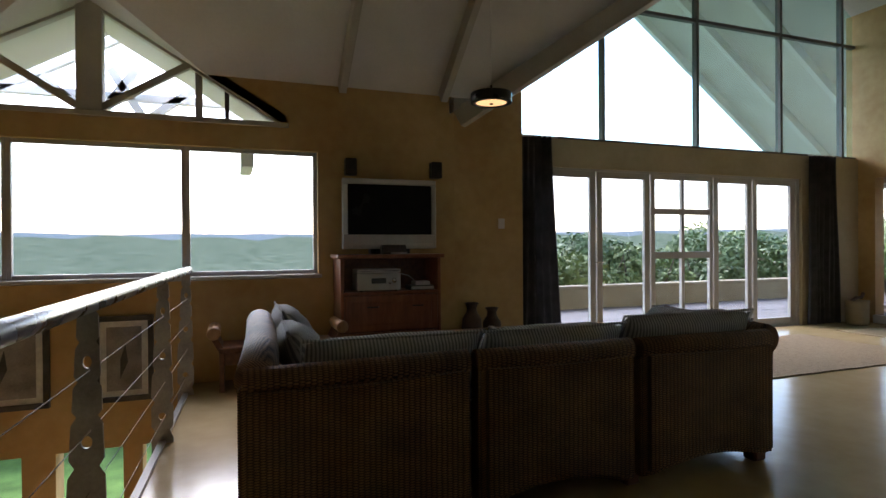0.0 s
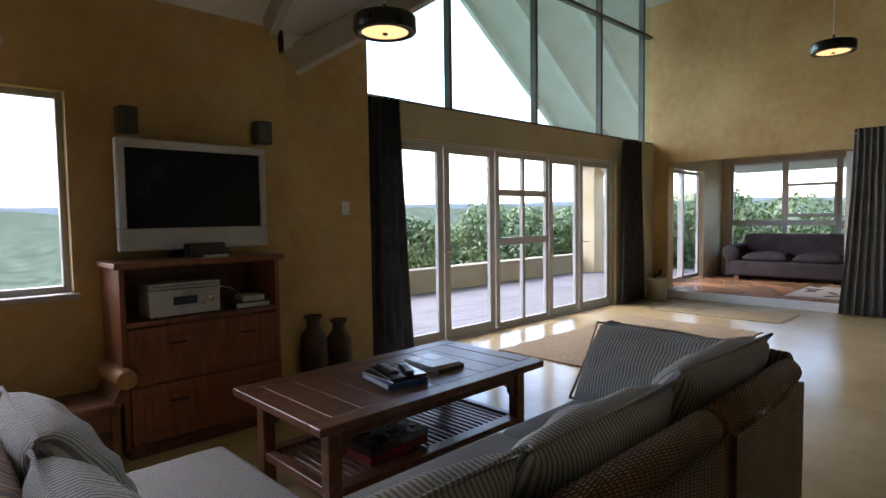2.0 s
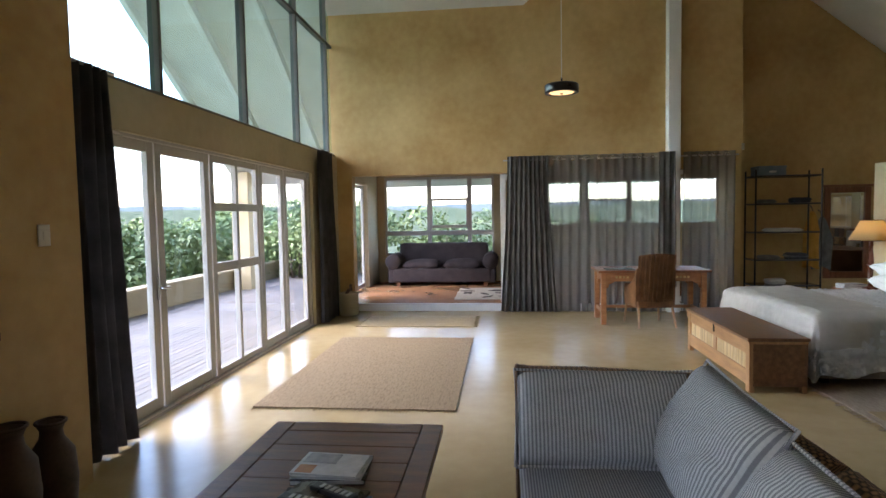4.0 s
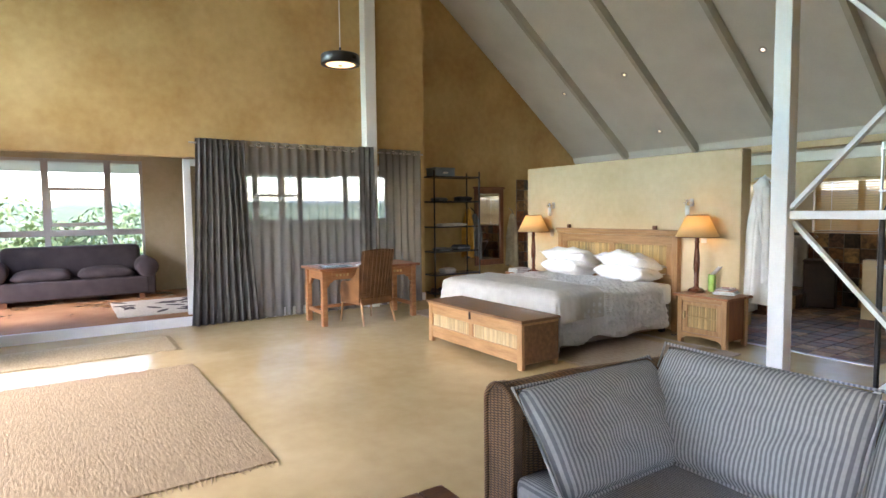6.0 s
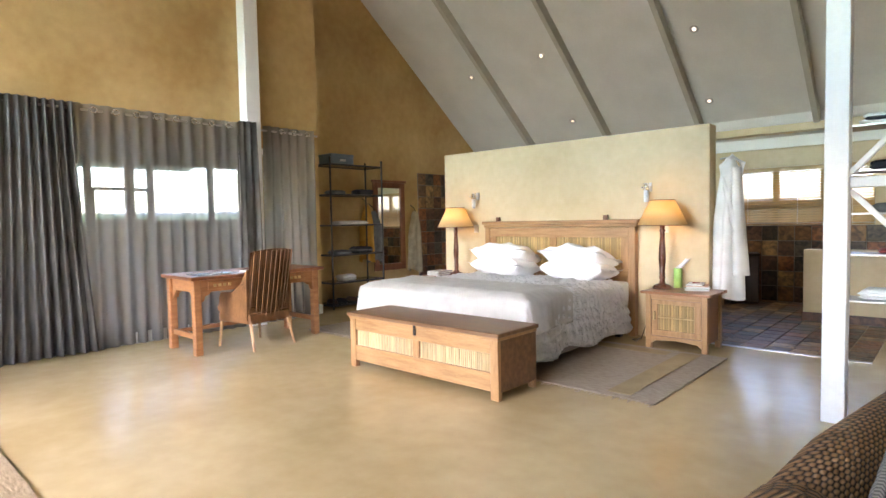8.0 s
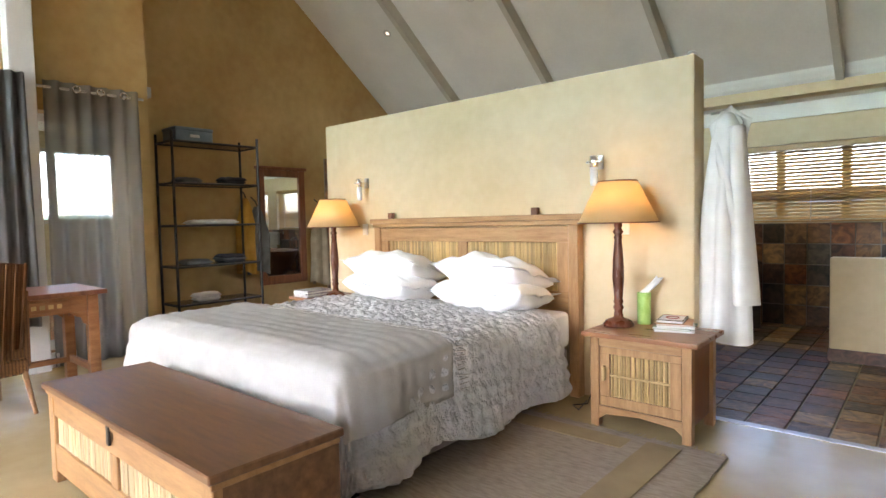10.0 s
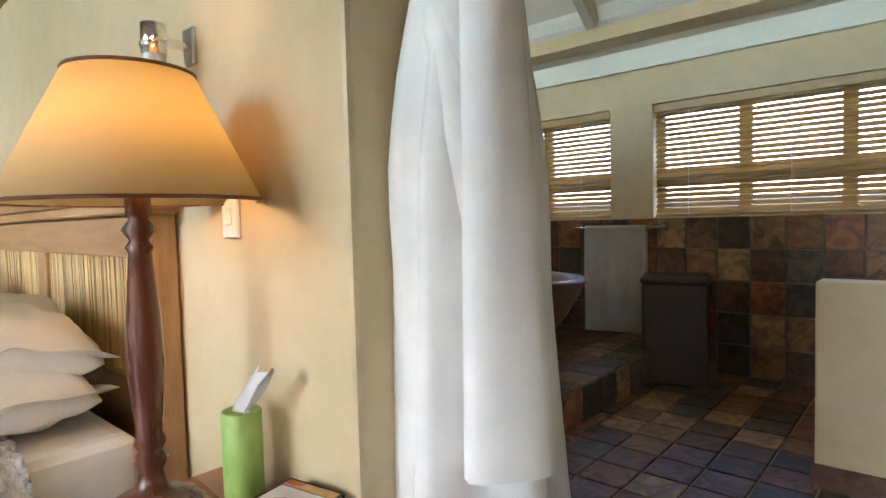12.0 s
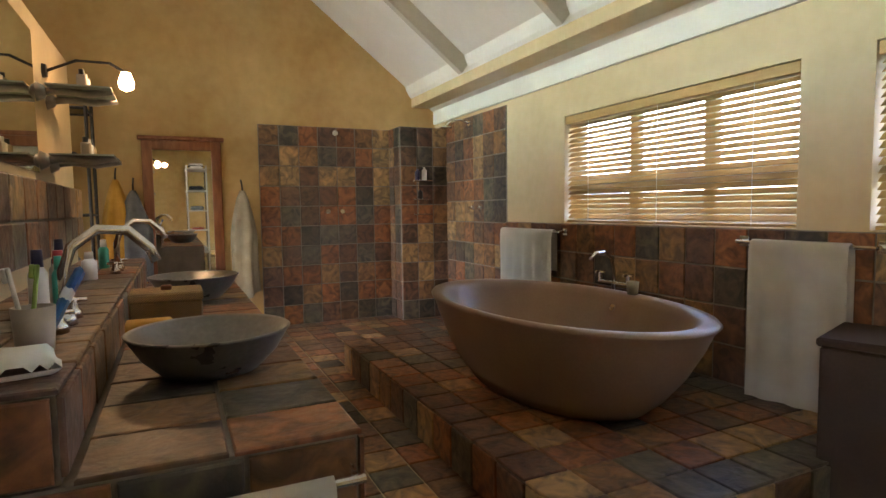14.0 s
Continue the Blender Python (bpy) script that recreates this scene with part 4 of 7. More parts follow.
def plate(y, w):
    """A tapered plate with round holes, standing across the walk."""
    b = bmesh.new()
    segs = [(-0.25, 0.08, 0), (0.08, 0.26, 1), (0.26, 0.46, 0), (0.46, 0.64, 1), (0.64, 0.76, 0), (0.76, 0.90, 1), (0.90, 1.01, 0)]
    n = 16
    for z0, z1, hole in segs:
        zc, h = (z0 + z1) / 2, (z1 - z0) / 2
        sq = []
        for k in range(n):
            a = 2 * math.pi * (k + 0.5) / n
            c, s = math.cos(a), math.sin(a)
            f = 1 / max(abs(c), abs(s))
            sq.append((c * f, s * f))
        for side in (-0.006, 0.006):
            outer = [b.verts.new((-0.35 + p * w / 2, y + side, zc + q * h)) for p, q in sq]
            if hole:
                inner = [b.verts.new((-0.35 + 0.022 * math.cos(2 * math.pi * (k + 0.5) / n), y + side, zc + 0.022 * math.sin(2 * math.pi * (k + 0.5) / n))) for k in range(n)]
                for k in range(n):
                    b.faces.new((outer[k], outer[(k + 1) % n], inner[(k + 1) % n], inner[k]))
            else:
                b.faces.new(outer)
            if side < 0:
                keep = (outer, inner if hole else None)
            else:
                for k in range(n):
                    j = (k + 1) % n
                    if abs(sq[k][0]) > 0.99 and abs(sq[j][0]) > 0.99 and sq[k][0] * sq[j][0] > 0:
                        b.faces.new((keep[0][k], keep[0][j], outer[j], outer[k]))
                    if hole:
                        b.faces.new((keep[1][k], keep[1][j], inner[j], inner[k]))
    for v in b.verts:
        t = (v.co.z + 0.25) / 1.26
        v.co.x = -0.35 + (v.co.x + 0.35) * (1.0 - 0.5 * max(0, t - 0.45) / 0.55) + 0.02 * max(0, t - 0.45)
    return part("post", b, GALV, rl)


for y in (1.03, 2.69, 4.35, 5.56):
    plate(y, 0.125)
for k in range(4):
    part("cable", rod((-0.335, -0.6, 0.17 + 0.21 * k), (-0.335, 5.58, 0.17 + 0.21 * k), 0.002, 6), CABLE, rl)
tagged(part("trim_floor_edge", prism([(-0.342, 6.0), (-0.302, 6.0), (-0.502, 1.6), (-0.542, 1.6)], "z", -0.27, 0.018), ALU), "pale metal edge strip along the landing", "trim", kind="structure")


def framed(name, x0, x1, z0, z1, label):
    e = thing(name, NOWHERE, label, "picture", "framed pictures below the window")
    f = bmesh.new()
    w = 0.045
    for a in ((x0, x1, z0, z0 + w), (x0, x1, z1 - w, z1), (x0, x0 + w, z0 + w, z1 - w), (x1 - w, x1, z0 + w, z1 - w)):
        box(a[0], a[1], 5.955, 5.998, a[2], a[3], 0.004, bm=f)
    part("frame", f, CHARCOAL, e)
    part("mount", box(x0 + w, x1 - w, 5.975, 5.985, z0 + w, z1 - w), PAPER, e)
    part("print", box(x0 + w + 0.05, x1 - w - 0.05, 5.966, 5.974, z0 + w + 0.05, z1 - w - 0.05), surface("grey_print", (0.16, 0.15, 0.14), (0.34, 0.32, 0.30), 0.5, 6, 60, 0.0), e)
    part("drawn_shape", prism([(x0 + 0.2, z0 + 0.2), (x0 + 0.26, z0 + 0.34), (x0 + 0.24, z0 + 0.5), (x0 + 0.2, z0 + 0.36)], "y", 5.96, 5.965), CHARCOAL, e)
    return e


framed("framed_picture", -1.95, -1.40, -0.1, 0.66, "charcoal drawing in a dark frame on the stairwell wall")
framed("framed_picture", -1.08, -0.62, -0.1, 0.64, "small figure sketch in a dark frame on the stairwell wall")

# ---- bench below the window ----
bn = thing("bench", pose(0.42, 5.72, 0), "low dark wooden bench with scrolled ends below the window", "bench")
part("seat", box(-0.5, 0.5, -0.2, 0.2, 0.33, 0.38, 0.01), DARK_WOOD, bn)
part("apron", box(-0.46, 0.46, -0.17, 0.17, 0.22, 0.33, 0.006), DARK_WOOD, bn)
for s in (-1, 1):
    part("scroll_arm", lathe([(0, -0.21), (0.05, -0.21), (0.055, -0.2), (0.055, 0.2), (0.05, 0.21), (0, 0.21)], 16, m=pose(s * 0.54, 0, 0.5, 90)), PINE, bn, "turned scroll with pale end grain", smooth=True)
    part("end_panel", prism([(s * 0.46, 0), (s * 0.5, 0), (s * 0.5, 0.34), (s * 0.57, 0.47), (s * 0.53, 0.5), (s * 0.46, 0.36)], "y", -0.19, 0.19), DARK_WOOD, bn)

# ---- television cabinet ----
X0, X1, Y0, Y1, ZT = 0.96, 1.94, 5.60, 5.985, 1.10
tv = thing("television_cabinet", Matrix.Diagonal((1, 1, 1.045, 1)), "dark red-brown wooden television cabinet with open shelf", "cabinet")
part("top", box(X0 - 0.03, X1 + 0.03, Y0 - 0.03, Y1, ZT - 0.035, ZT, 0.008, seg=2), RED_WOOD, tv)
for x in (X0, X1 - 0.03):
    part("side_panel", box(x, x + 0.03, Y0, Y1, 0.06, ZT - 0.035, 0.003), RED_WOOD, tv)
part("back_panel", box(X0 + 0.03, X1 - 0.03, Y1 - 0.012, Y1, 0.06, ZT - 0.035), DARK_WOOD, tv)
part("shelf", box(X0 + 0.03, X1 - 0.03, Y0 + 0.005, Y1 - 0.012, 0.74, 0.765, 0.002), RED_WOOD, tv)
for z0, z1 in ((0.08, 0.40), (0.41, 0.73)):
    d = part("drawer_front", box(X0 + 0.035, X1 - 0.035, Y0 - 0.006, Y0 + 0.014, z0, z1, 0.004), RED_WOOD, tv)
    part("drawer_panel", box(X0 + 0.10, X1 - 0.10, Y0 - 0.012, Y0 - 0.006, z0 + 0.06, z1 - 0.06, 0.003), RED_WOOD, d)
    for x in (1.26, 1.70):
        part("handle", tube([(x - 0.05, Y0 - 0.012, z1 - 0.1), (x - 0.045, Y0 - 0.03, z1 - 0.1), (x + 0.045, Y0 - 0.03, z1 - 0.1), (x + 0.05, Y0 - 0.012, z1 - 0.1)], 0.006, 8), BLACK_STEEL, d)
part("plinth", box(X0 + 0.02, X1 - 0.02, Y0 + 0.02, Y1 - 0.02, 0, 0.07, 0.004), DARK_WOOD, tv)
ZT = 1.15

t = thing("television", pose(1.50, 5.88, ZT), "large silver-framed flat television with dark screen", "television")
part("screen", box(-0.425, 0.425, -0.062, -0.05, 0.19, 0.68, 0.003), surface("dark_screen", (0.004, 0.004, 0.005), (0.008, 0.008, 0.009), 0.25, 3, 50, 0.0, spec=0.15), t)
b = bmesh.new()
for a in ((-0.475, 0.475, 0.68, 0.735), (-0.475, 0.475, 0.05, 0.19), (-0.475, -0.425, 0.19, 0.68), (0.425, 0.475, 0.19, 0.68)):
    box(a[0], a[1], -0.07, -0.02, a[2], a[3], 0.008, bm=b)
part("bezel", b, SILVER_PLASTIC, t, "silver plastic frame")
part("back_shell", box(-0.42, 0.42, -0.045, 0.06, 0.14, 0.70, 0.02), BLACK_PLASTIC, t)
part("stand", box(-0.2, 0.2, -0.06, 0.06, 0.0, 0.12, 0.01), BLACK_PLASTIC, t)
part("speaker_grille", box(-0.43, 0.43, -0.075, -0.068, 0.075, 0.10, 0.002), STEEL, t)
for x in (1.13, 2.02):
    s = thing("wall_speaker", pose(x, 5.94, 1.925), "small black loudspeaker mounted on the wall", "speaker", "wall speakers")
    part("speaker_box", box(-0.055, 0.055, -0.05, 0.055, 0, 0.165, 0.01, seg=2), BLACK_PLASTIC, s)
    part("grille", box(-0.048, 0.048, -0.056, -0.05, 0.008, 0.157, 0.006), CHARCOAL, s)
s = thing("centre_speaker", pose(1.50, 5.74, ZT), "small black centre loudspeaker before the television", "speaker")
part("speaker_box", box(-0.12, 0.12, -0.05, 0.04, 0.0, 0.09, 0.008), BLACK_PLASTIC, s)
part("grille", box(-0.112, 0.112, -0.056, -0.05, 0.006, 0.084, 0.003), CHARCOAL, s)
s = thing("remote_control", pose(1.53, 5.63, ZT, 0, 0, 10), "slim silver remote control on the cabinet", "remote")
part("remote_body", box(-0.08, 0.08, -0.02, 0.02, 0, 0.018, 0.005), SILVER_PLASTIC, s)
a = thing("amplifier", pose(1.33, 5.72, 0.80), "silver hi-fi receiver on the cabinet shelf", "receiver")
part("case", box(-0.21, 0.21, -0.1, 0.12, 0.012, 0.17, 0.004), SILVER_PLASTIC, a)
part("display", box(-0.075, 0.065, -0.106, -0.099, 0.075, 0.125, 0.001), BLACK_PLASTIC, a)
part("volume_knob", lathe([(0.0, 0), (0.024, 0), (0.022, 0.016), (0, 0.018)], 20, m=pose(0.145, -0.1, 0.1, 90)), CHROME, a, smooth=True)
part("small_knob", lathe([(0.0, 0), (0.01, 0), (0.009, 0.012), (0, 0.013)], 14, m=pose(0.1, -0.1, 0.075, 90)), CHROME, a)
part("disc_player", box(-0.21, 0.21, -0.1, 0.12, 0.175, 0.21, 0.004), SILVER_PLASTIC, a)
part("slot", box(-0.2, 0.2, -0.103, -0.099, 0.19, 0.195), BLACK_PLASTIC, a)
for x in (-0.17, 0.17):
    part("foot", lathe([(0.015, 0), (0.015, 0.014)], 10, m=pose(x, -0.07, 0)), BLACK_PLASTIC, a)
d = thing("decoder_box", pose(1.76, 5.70, 0.80), "stacked silver and black decoder boxes on the shelf", "decoder")
part("lower_box", box(-0.12, 0.12, -0.08, 0.1, 0, 0.045, 0.003), BLACK_PLASTIC, d)
part("front_strip", box(-0.115, 0.115, -0.085, -0.08, 0.008, 0.037, 0.002), SILVER_PLASTIC, d)
part("upper_box", box(-0.075, 0.075, -0.09, 0.05, 0.048, 0.085, 0.004), SILVER_PLASTIC, d)
part("cable", tube([(-0.05, 0.0, 0.085), (-0.12, -0.01, 0.14), (-0.2, 0.0, 0.16)], 0.004, 6), WHITE_M, d)
for x, h, r in ((2.46, 0.60, 0.115), (2.70, 0.54, 0.11)):
    v = thing("vase", pose(x, 6.04, 0), "tall dark clay floor vase beside the pier", "vase", "floor vases")
    part("body", lathe([(r * 0.6, 0), (r * 0.85, 0.04), (r, h * 0.45), (r * 0.9, h * 0.72), (r * 0.5, h * 0.85), (r * 0.45, h * 0.92), (r * 0.62, h), (r * 0.5, h - 0.01), (r * 0.38, h * 0.9), (0, h * 0.88)], 24), CLAY, v, smooth=True)
    part("rim", tube([(r * 0.6 * math.cos(k * math.pi / 12), r * 0.6 * math.sin(k * math.pi / 12), h) for k in range(25)], 0.008, 8), CLAY, v, smooth=True)
s = thing("light_switch", pose(2.90, 6.198, 1.415), "white wall switch plate on ochre plaster", "switch")
part("plate", box(-0.04, 0.04, -0.01, 0, 0, 0.115, 0.003), WHITE_M, s)
part("rocker", box(-0.015, 0.015, -0.015, -0.01, 0.035, 0.08, 0.002), WHITE_M, s)
pt = thing("clay_pot", pose(8.86, 6.2, 0), "round beige plastered pot with driftwood on top", "pot")
part("body", lathe([(0.13, 0), (0.15, 0.03), (0.15, 0.32), (0.16, 0.36), (0.13, 0.36), (0.12, 0.3), (0, 0.3)], 22), PLASTER_DIM, pt, smooth=True)
part("driftwood", tube([(-0.12, 0.02, 0.34), (-0.02, 0, 0.40), (0.06, -0.02, 0.40), (0.15, 0.01, 0.46)], 0.025, 7), CLAY, pt)

# ---- coffee table ----
CX0, CX1, CY0, CY1 = 1.295, 2.86, 4.07, 4.92
ct = thing("coffee_table", Matrix.Diagonal((1, 1, 1.13, 1)), "dark red-brown plank coffee table with slatted lower shelf", "coffee table")
n = 8
for k in range(n):
    a0 = CX0 + 0.12 + (CX1 - CX0 - 0.24) * k / n
    part("plank", box(a0 + 0.001, a0 + (CX1 - CX0 - 0.24) / n - 0.002, CY0 + 0.1, CY1 - 0.1, 0.417, 0.449, 0.002), DARK_WOOD, ct)
for a in ((CX0, CX1, CY0, CY0 + 0.098), (CX0, CX1, CY1 - 0.098, CY1), (CX0, CX0 + 0.118, CY0 + 0.1, CY1 - 0.1), (CX1 - 0.118, CX1, CY0 + 0.1, CY1 - 0.1)):
    part("top_border", box(*a, 0.415, 0.45, 0.004), DARK_WOOD, ct)
for x in (CX0 + 0.09, CX1 - 0.16):
    for y in (CY0 + 0.08, CY1 - 0.15):
        part("leg", box(x, x + 0.07, y, y + 0.07, 0, 0.415, 0.005), DARK_WOOD, ct)
for y in (CY0 + 0.10, CY1 - 0.13):
    part("apron", box(CX0 + 0.16, CX1 - 0.16, y, y + 0.025, 0.345, 0.415, 0.003), DARK_WOOD, ct)
    for x, s in ((CX0 + 0.16, 1), (CX1 - 0.16, -1)):
        part("bracket", prism([(x, 0.345), (x + s * 0.1, 0.345), (x + s * 0.05, 0.32), (x + s * 0.04, 0.29), (x + s * 0.012, 0.27), (x, 0.24)], "y", y, y + 0.025), DARK_WOOD, ct)
    part("shelf_rail", box(CX0 + 0.16, CX1 - 0.16, y - 0.02, y + 0.06, 0.12, 0.155, 0.004), DARK_WOOD, ct)
for x in (CX0 + 0.10, CX1 - 0.15):
    part("shelf_end", box(x, x + 0.05, CY0 + 0.15, CY1 - 0.15, 0.118, 0.157, 0.004), DARK_WOOD, ct)
for k in range(30):
    x = CX0 + 0.19 + k * 0.0425
    part("slat", box(x, x + 0.022, CY0 + 0.15, CY1 - 0.14, 0.128, 0.146, 0.003), DARK_WOOD, ct)


def book(name, x, y, z, w, d, h, turn, cover, label, cat="magazine", group="books on the table"):
    e = thing(name, pose(x, y, z, 0, 0, turn), label, cat, group)
    part("pages", box(-w / 2 + 0.004, w / 2 - 0.003, -d / 2 + 0.003, d / 2 - 0.003, 0.002, h - 0.002), PAPER, e)
    c = box(-w / 2, w / 2, -d / 2, d / 2, 0, 0.002)
    box(-w / 2, w / 2, -d / 2, d / 2, h - 0.002, h, bm=c)
    box(-w / 2 - 0.001, -w / 2 + 0.002, -d / 2, d / 2, 0, h, bm=c)
    part("cover", c, cover, e)
    return e


book("book", 1.97, 4.41, 0.509, 0.30, 0.24, 0.03, 80, BLUE_COVER, "large blue hardback on the coffee table", "book")
book("magazine", 1.97, 4.42, 0.538, 0.29, 0.22, 0.012, 88, DARK_COVER, "glossy dark magazine on a blue book")
book("magazine", 1.99, 4.41, 0.550, 0.28, 0.21, 0.01, 76, DARK_COVER, "glossy dark magazine in a stack")
book("magazine", 2.30, 4.46, 0.509, 0.29, 0.22, 0.02, 95, DARK_COVER, "dark magazine on the coffee table")
book("magazine", 2.30, 4.46, 0.528, 0.28, 0.21, 0.012, 90, PAPER, "pale glossy magazine on a stack")
COLOURS = [surface("print_" + n, d, l, 0.3, 14, 60, 0.0) for n, d, l in (("orange", (0.4, 0.13, 0.04), (0.6, 0.3, 0.12)), ("green", (0.1, 0.2, 0.08), (0.3, 0.36, 0.2)), ("grey", (0.2, 0.2, 0.22), (0.5, 0.5, 0.5)))]
mg = book("magazine", 2.295, 4.465, 0.540, 0.27, 0.2, 0.008, 86, PAPER, "cover-up magazine with a dark picture on the stack")
part("cover_picture", box(-0.02, 0.12, -0.09, 0.0, 0.008, 0.0086), COLOURS[2], mg)
part("cover_bar", box(0.05, 0.12, 0.02, 0.09, 0.008, 0.0086), COLOURS[0], mg)
for k, (x, y, tn) in enumerate(((1.95, 4.45, 75), (2.02, 4.37, 62))):
    r = thing("remote_control", pose(x, y, 0.560, 0, 0, tn), "black remote control lying on magazines", "remote", "remotes on magazines")
    part("remote_body", box(-0.1, 0.1, -0.024, 0.024, 0, 0.02, 0.007, seg=2), BLACK_PLASTIC, r)
    for i in range(6):
        part("key", box(-0.08 + i * 0.025, -0.066 + i * 0.025, -0.014, 0.014, 0.02, 0.0225, 0.001), SILVER_PLASTIC, r)
bx = thing("game_box", pose(1.86, 4.45, 0.178, 0, 0, 4), "dark board-game box with red end on the lower shelf", "box")
part("tray", box(-0.2, 0.2, -0.2, 0.2, 0, 0.07, 0.002), RED_BOX, bx)
part("lid", box(-0.203, 0.203, -0.203, 0.203, 0.045, 0.085, 0.002), DARK_COVER, bx)

# ---- wicker sofa ----
so = thing("wicker_sofa", NOWHERE, "brown wicker corner sofa in three sections", "sofa")


def bar_between(a, c, h0, h1, thick, name):
    """An upright woven panel from a to c in plan, arched at the foot and rounded on top."""
    a, c = Vector((*a, 0)), Vector((*c, 0))
    L = (c - a).length
    ang = math.degrees(math.atan2(c.y - a.y, c.x - a.x))
    out = [(0.01, 0.06), (0.1, 0.06)] + [(0.1 + (L - 0.2) * k / 8, 0.06 + 0.05 * math.sin(math.pi * k / 8)) for k in range(1, 8)] + [(L - 0.1, 0.06), (L - 0.01, 0.06)]
    out += [(L - 0.01, h1 - 0.03), (L - 0.04, h1)] + [(L - 0.04 - (L - 0.08) * k / 8, h1 + (h0 - h1) * k / 8 - 0.012 * math.sin(math.pi * k / 8)) for k in range(1, 8)] + [(0.04, h0), (0.01, h0 - 0.03)]
    b = prism(out, "y", -thick / 2, thick / 2)
    bmesh.ops.bevel(b, geom=[e for e in b.edges if abs(e.verts[0].co.y - e.verts[1].co.y) < 1e-4], offset=0.035, segments=3, affect="EDGES")
    ob = part(name, b, WICKER, so)
    ob.matrix_basis = pose(a.x, a.y, 0, 0, 0, ang)
    return ob


bar_between((0.02, 2.80), (1.02, 2.77), 0.69, 0.71, 0.15, "back_panel")
bar_between((1.04, 2.77), (1.90, 2.75), 0.71, 0.715, 0.15, "back_panel")
bar_between((1.92, 2.75), (2.86, 2.77), 0.71, 0.70, 0.15, "back_panel")
bar_between((0.13, 2.86), (0.19, 4.42), 0.70, 0.73, 0.12, "side_panel")
bar_between((2.89, 2.79), (2.99, 3.66), 0.66, 0.68, 0.15, "side_panel")
part("arm_roll", tube([(0.10, 2.80, 0.69), (0.14, 3.2, 0.72), (0.17, 3.7, 0.735), (0.19, 4.2, 0.74), (0.195, 4.44, 0.72)], 0.085, 18), WICKER_Y, so, smooth=True)
part("arm_roll", tube([(2.87, 2.78, 0.68), (2.90, 2.98, 0.685), (2.955, 3.33, 0.69), (2.985, 3.66, 0.685)], 0.088, 18), WICKER_Y, so, smooth=True)
part("arm_front", prism([(2.905, 0.06), (3.07, 0.06)] + [(2.9875 + 0.0925 * math.cos(k * math.pi / 10), 0.685 + 0.0925 * math.sin(k * math.pi / 10)) for k in range(11)], "y", 3.655, 3.70), WICKER, so)
rim = [(2.905, 3.70, 0.08)] + [(2.9875 - 0.085 * math.cos(k * math.pi / 10), 3.70, 0.685 + 0.085 * math.sin(k * math.pi / 10)) for k in range(11)] + [(3.07, 3.70, 0.08)]
part("arm_braid", tube(rim, 0.012, 8), WICKER_Y, so, smooth=True)
part("back_roll", tube([(0.05, 2.79, 0.69), (1.01, 2.765, 0.705)], 0.055, 12), WICKER, so, smooth=True)
part("back_roll", tube([(1.05, 2.765, 0.70), (1.89, 2.745, 0.705)], 0.055, 12), WICKER, so, smooth=True)
part("back_roll", tube([(1.93, 2.745, 0.70), (2.85, 2.765, 0.69)], 0.055, 12), WICKER, so, smooth=True)
part("seat_base", box(0.24, 1.04, 2.86, 4.40, 0.07, 0.27, 0.02), WICKER, so)
part("seat_base", box(1.06, 2.92, 2.86, 3.62, 0.07, 0.27, 0.02), WICKER, so)
for x, y in ((0.12, 2.82), (1.02, 2.8), (1.92, 2.8), (2.80, 2.80), (0.2, 4.32), (0.96, 4.32), (2.98, 3.6), (2.0, 3.56)):
    part("foot", box(x - 0.045, x + 0.045, y - 0.045, y + 0.045, 0, 0.08, 0.012), DARK_WOOD, so)
for x0, x1, y0, y1, sm in ((0.24, 1.05, 2.88, 4.46, 0), (1.06, 1.99, 2.88, 3.70, 1), (2.0, 2.90, 2.88, 3.70, 2)):
    c = part("seat_cushion", box(-(x1 - x0) / 2, (x1 - x0) / 2, -(y1 - y0) / 2, (y1 - y0) / 2, 0, 0.15, 0.045, seg=4), TICKING_SEAT, so, smooth=True)
    c.matrix_basis = pose((x0 + x1) / 2, (y0 + y1) / 2, 0.27)


def pillow(x, y, z, w, h, d, rx, ry, rz, seed):
    e = thing("cushion", pose(x, y, z, rx, ry, rz), "grey striped ticking cushion leaning on the wicker sofa", "cushion", "sofa cushions")
    part("cover", cushion_mesh(w, h, d, 22, 2.8, seed, 0.028, m=pose(0, h / 2, 0)), TICKING, e, smooth=True)
    loop = [(-w / 2, 0, 0), (-w / 2 * 0.97, h * 0.5, 0), (-w / 2, h, 0), (0, h * 0.975, 0), (w / 2, h, 0), (w / 2 * 0.97, h / 2, 0), (w / 2, 0, 0), (0, h * 0.02, 0), (-w / 2, 0, 0)]
    part("piping", tube(loop, 0.008, 6), TICKING, e)
    return e


pillow(0.72, 3.12, 0.42, 0.86, 0.46, 0.2, 60, 0, 180, 1)
pillow(1.55, 3.11, 0.42, 0.84, 0.46, 0.22, 59, 0, 180, 2)
pillow(2.40, 3.10, 0.42, 0.88, 0.50, 0.22, 59, 0, 178, 3)
pillow(2.60, 3.30, 0.42, 0.84, 0.46, 0.2, 52, 0, -90, 4)
pillow(0.52, 4.00, 0.42, 0.62, 0.50, 0.2, 62, 0, 90, 5)
pillow(0.50, 3.42, 0.42, 0.60, 0.47, 0.2, 60, 0, 88, 6)


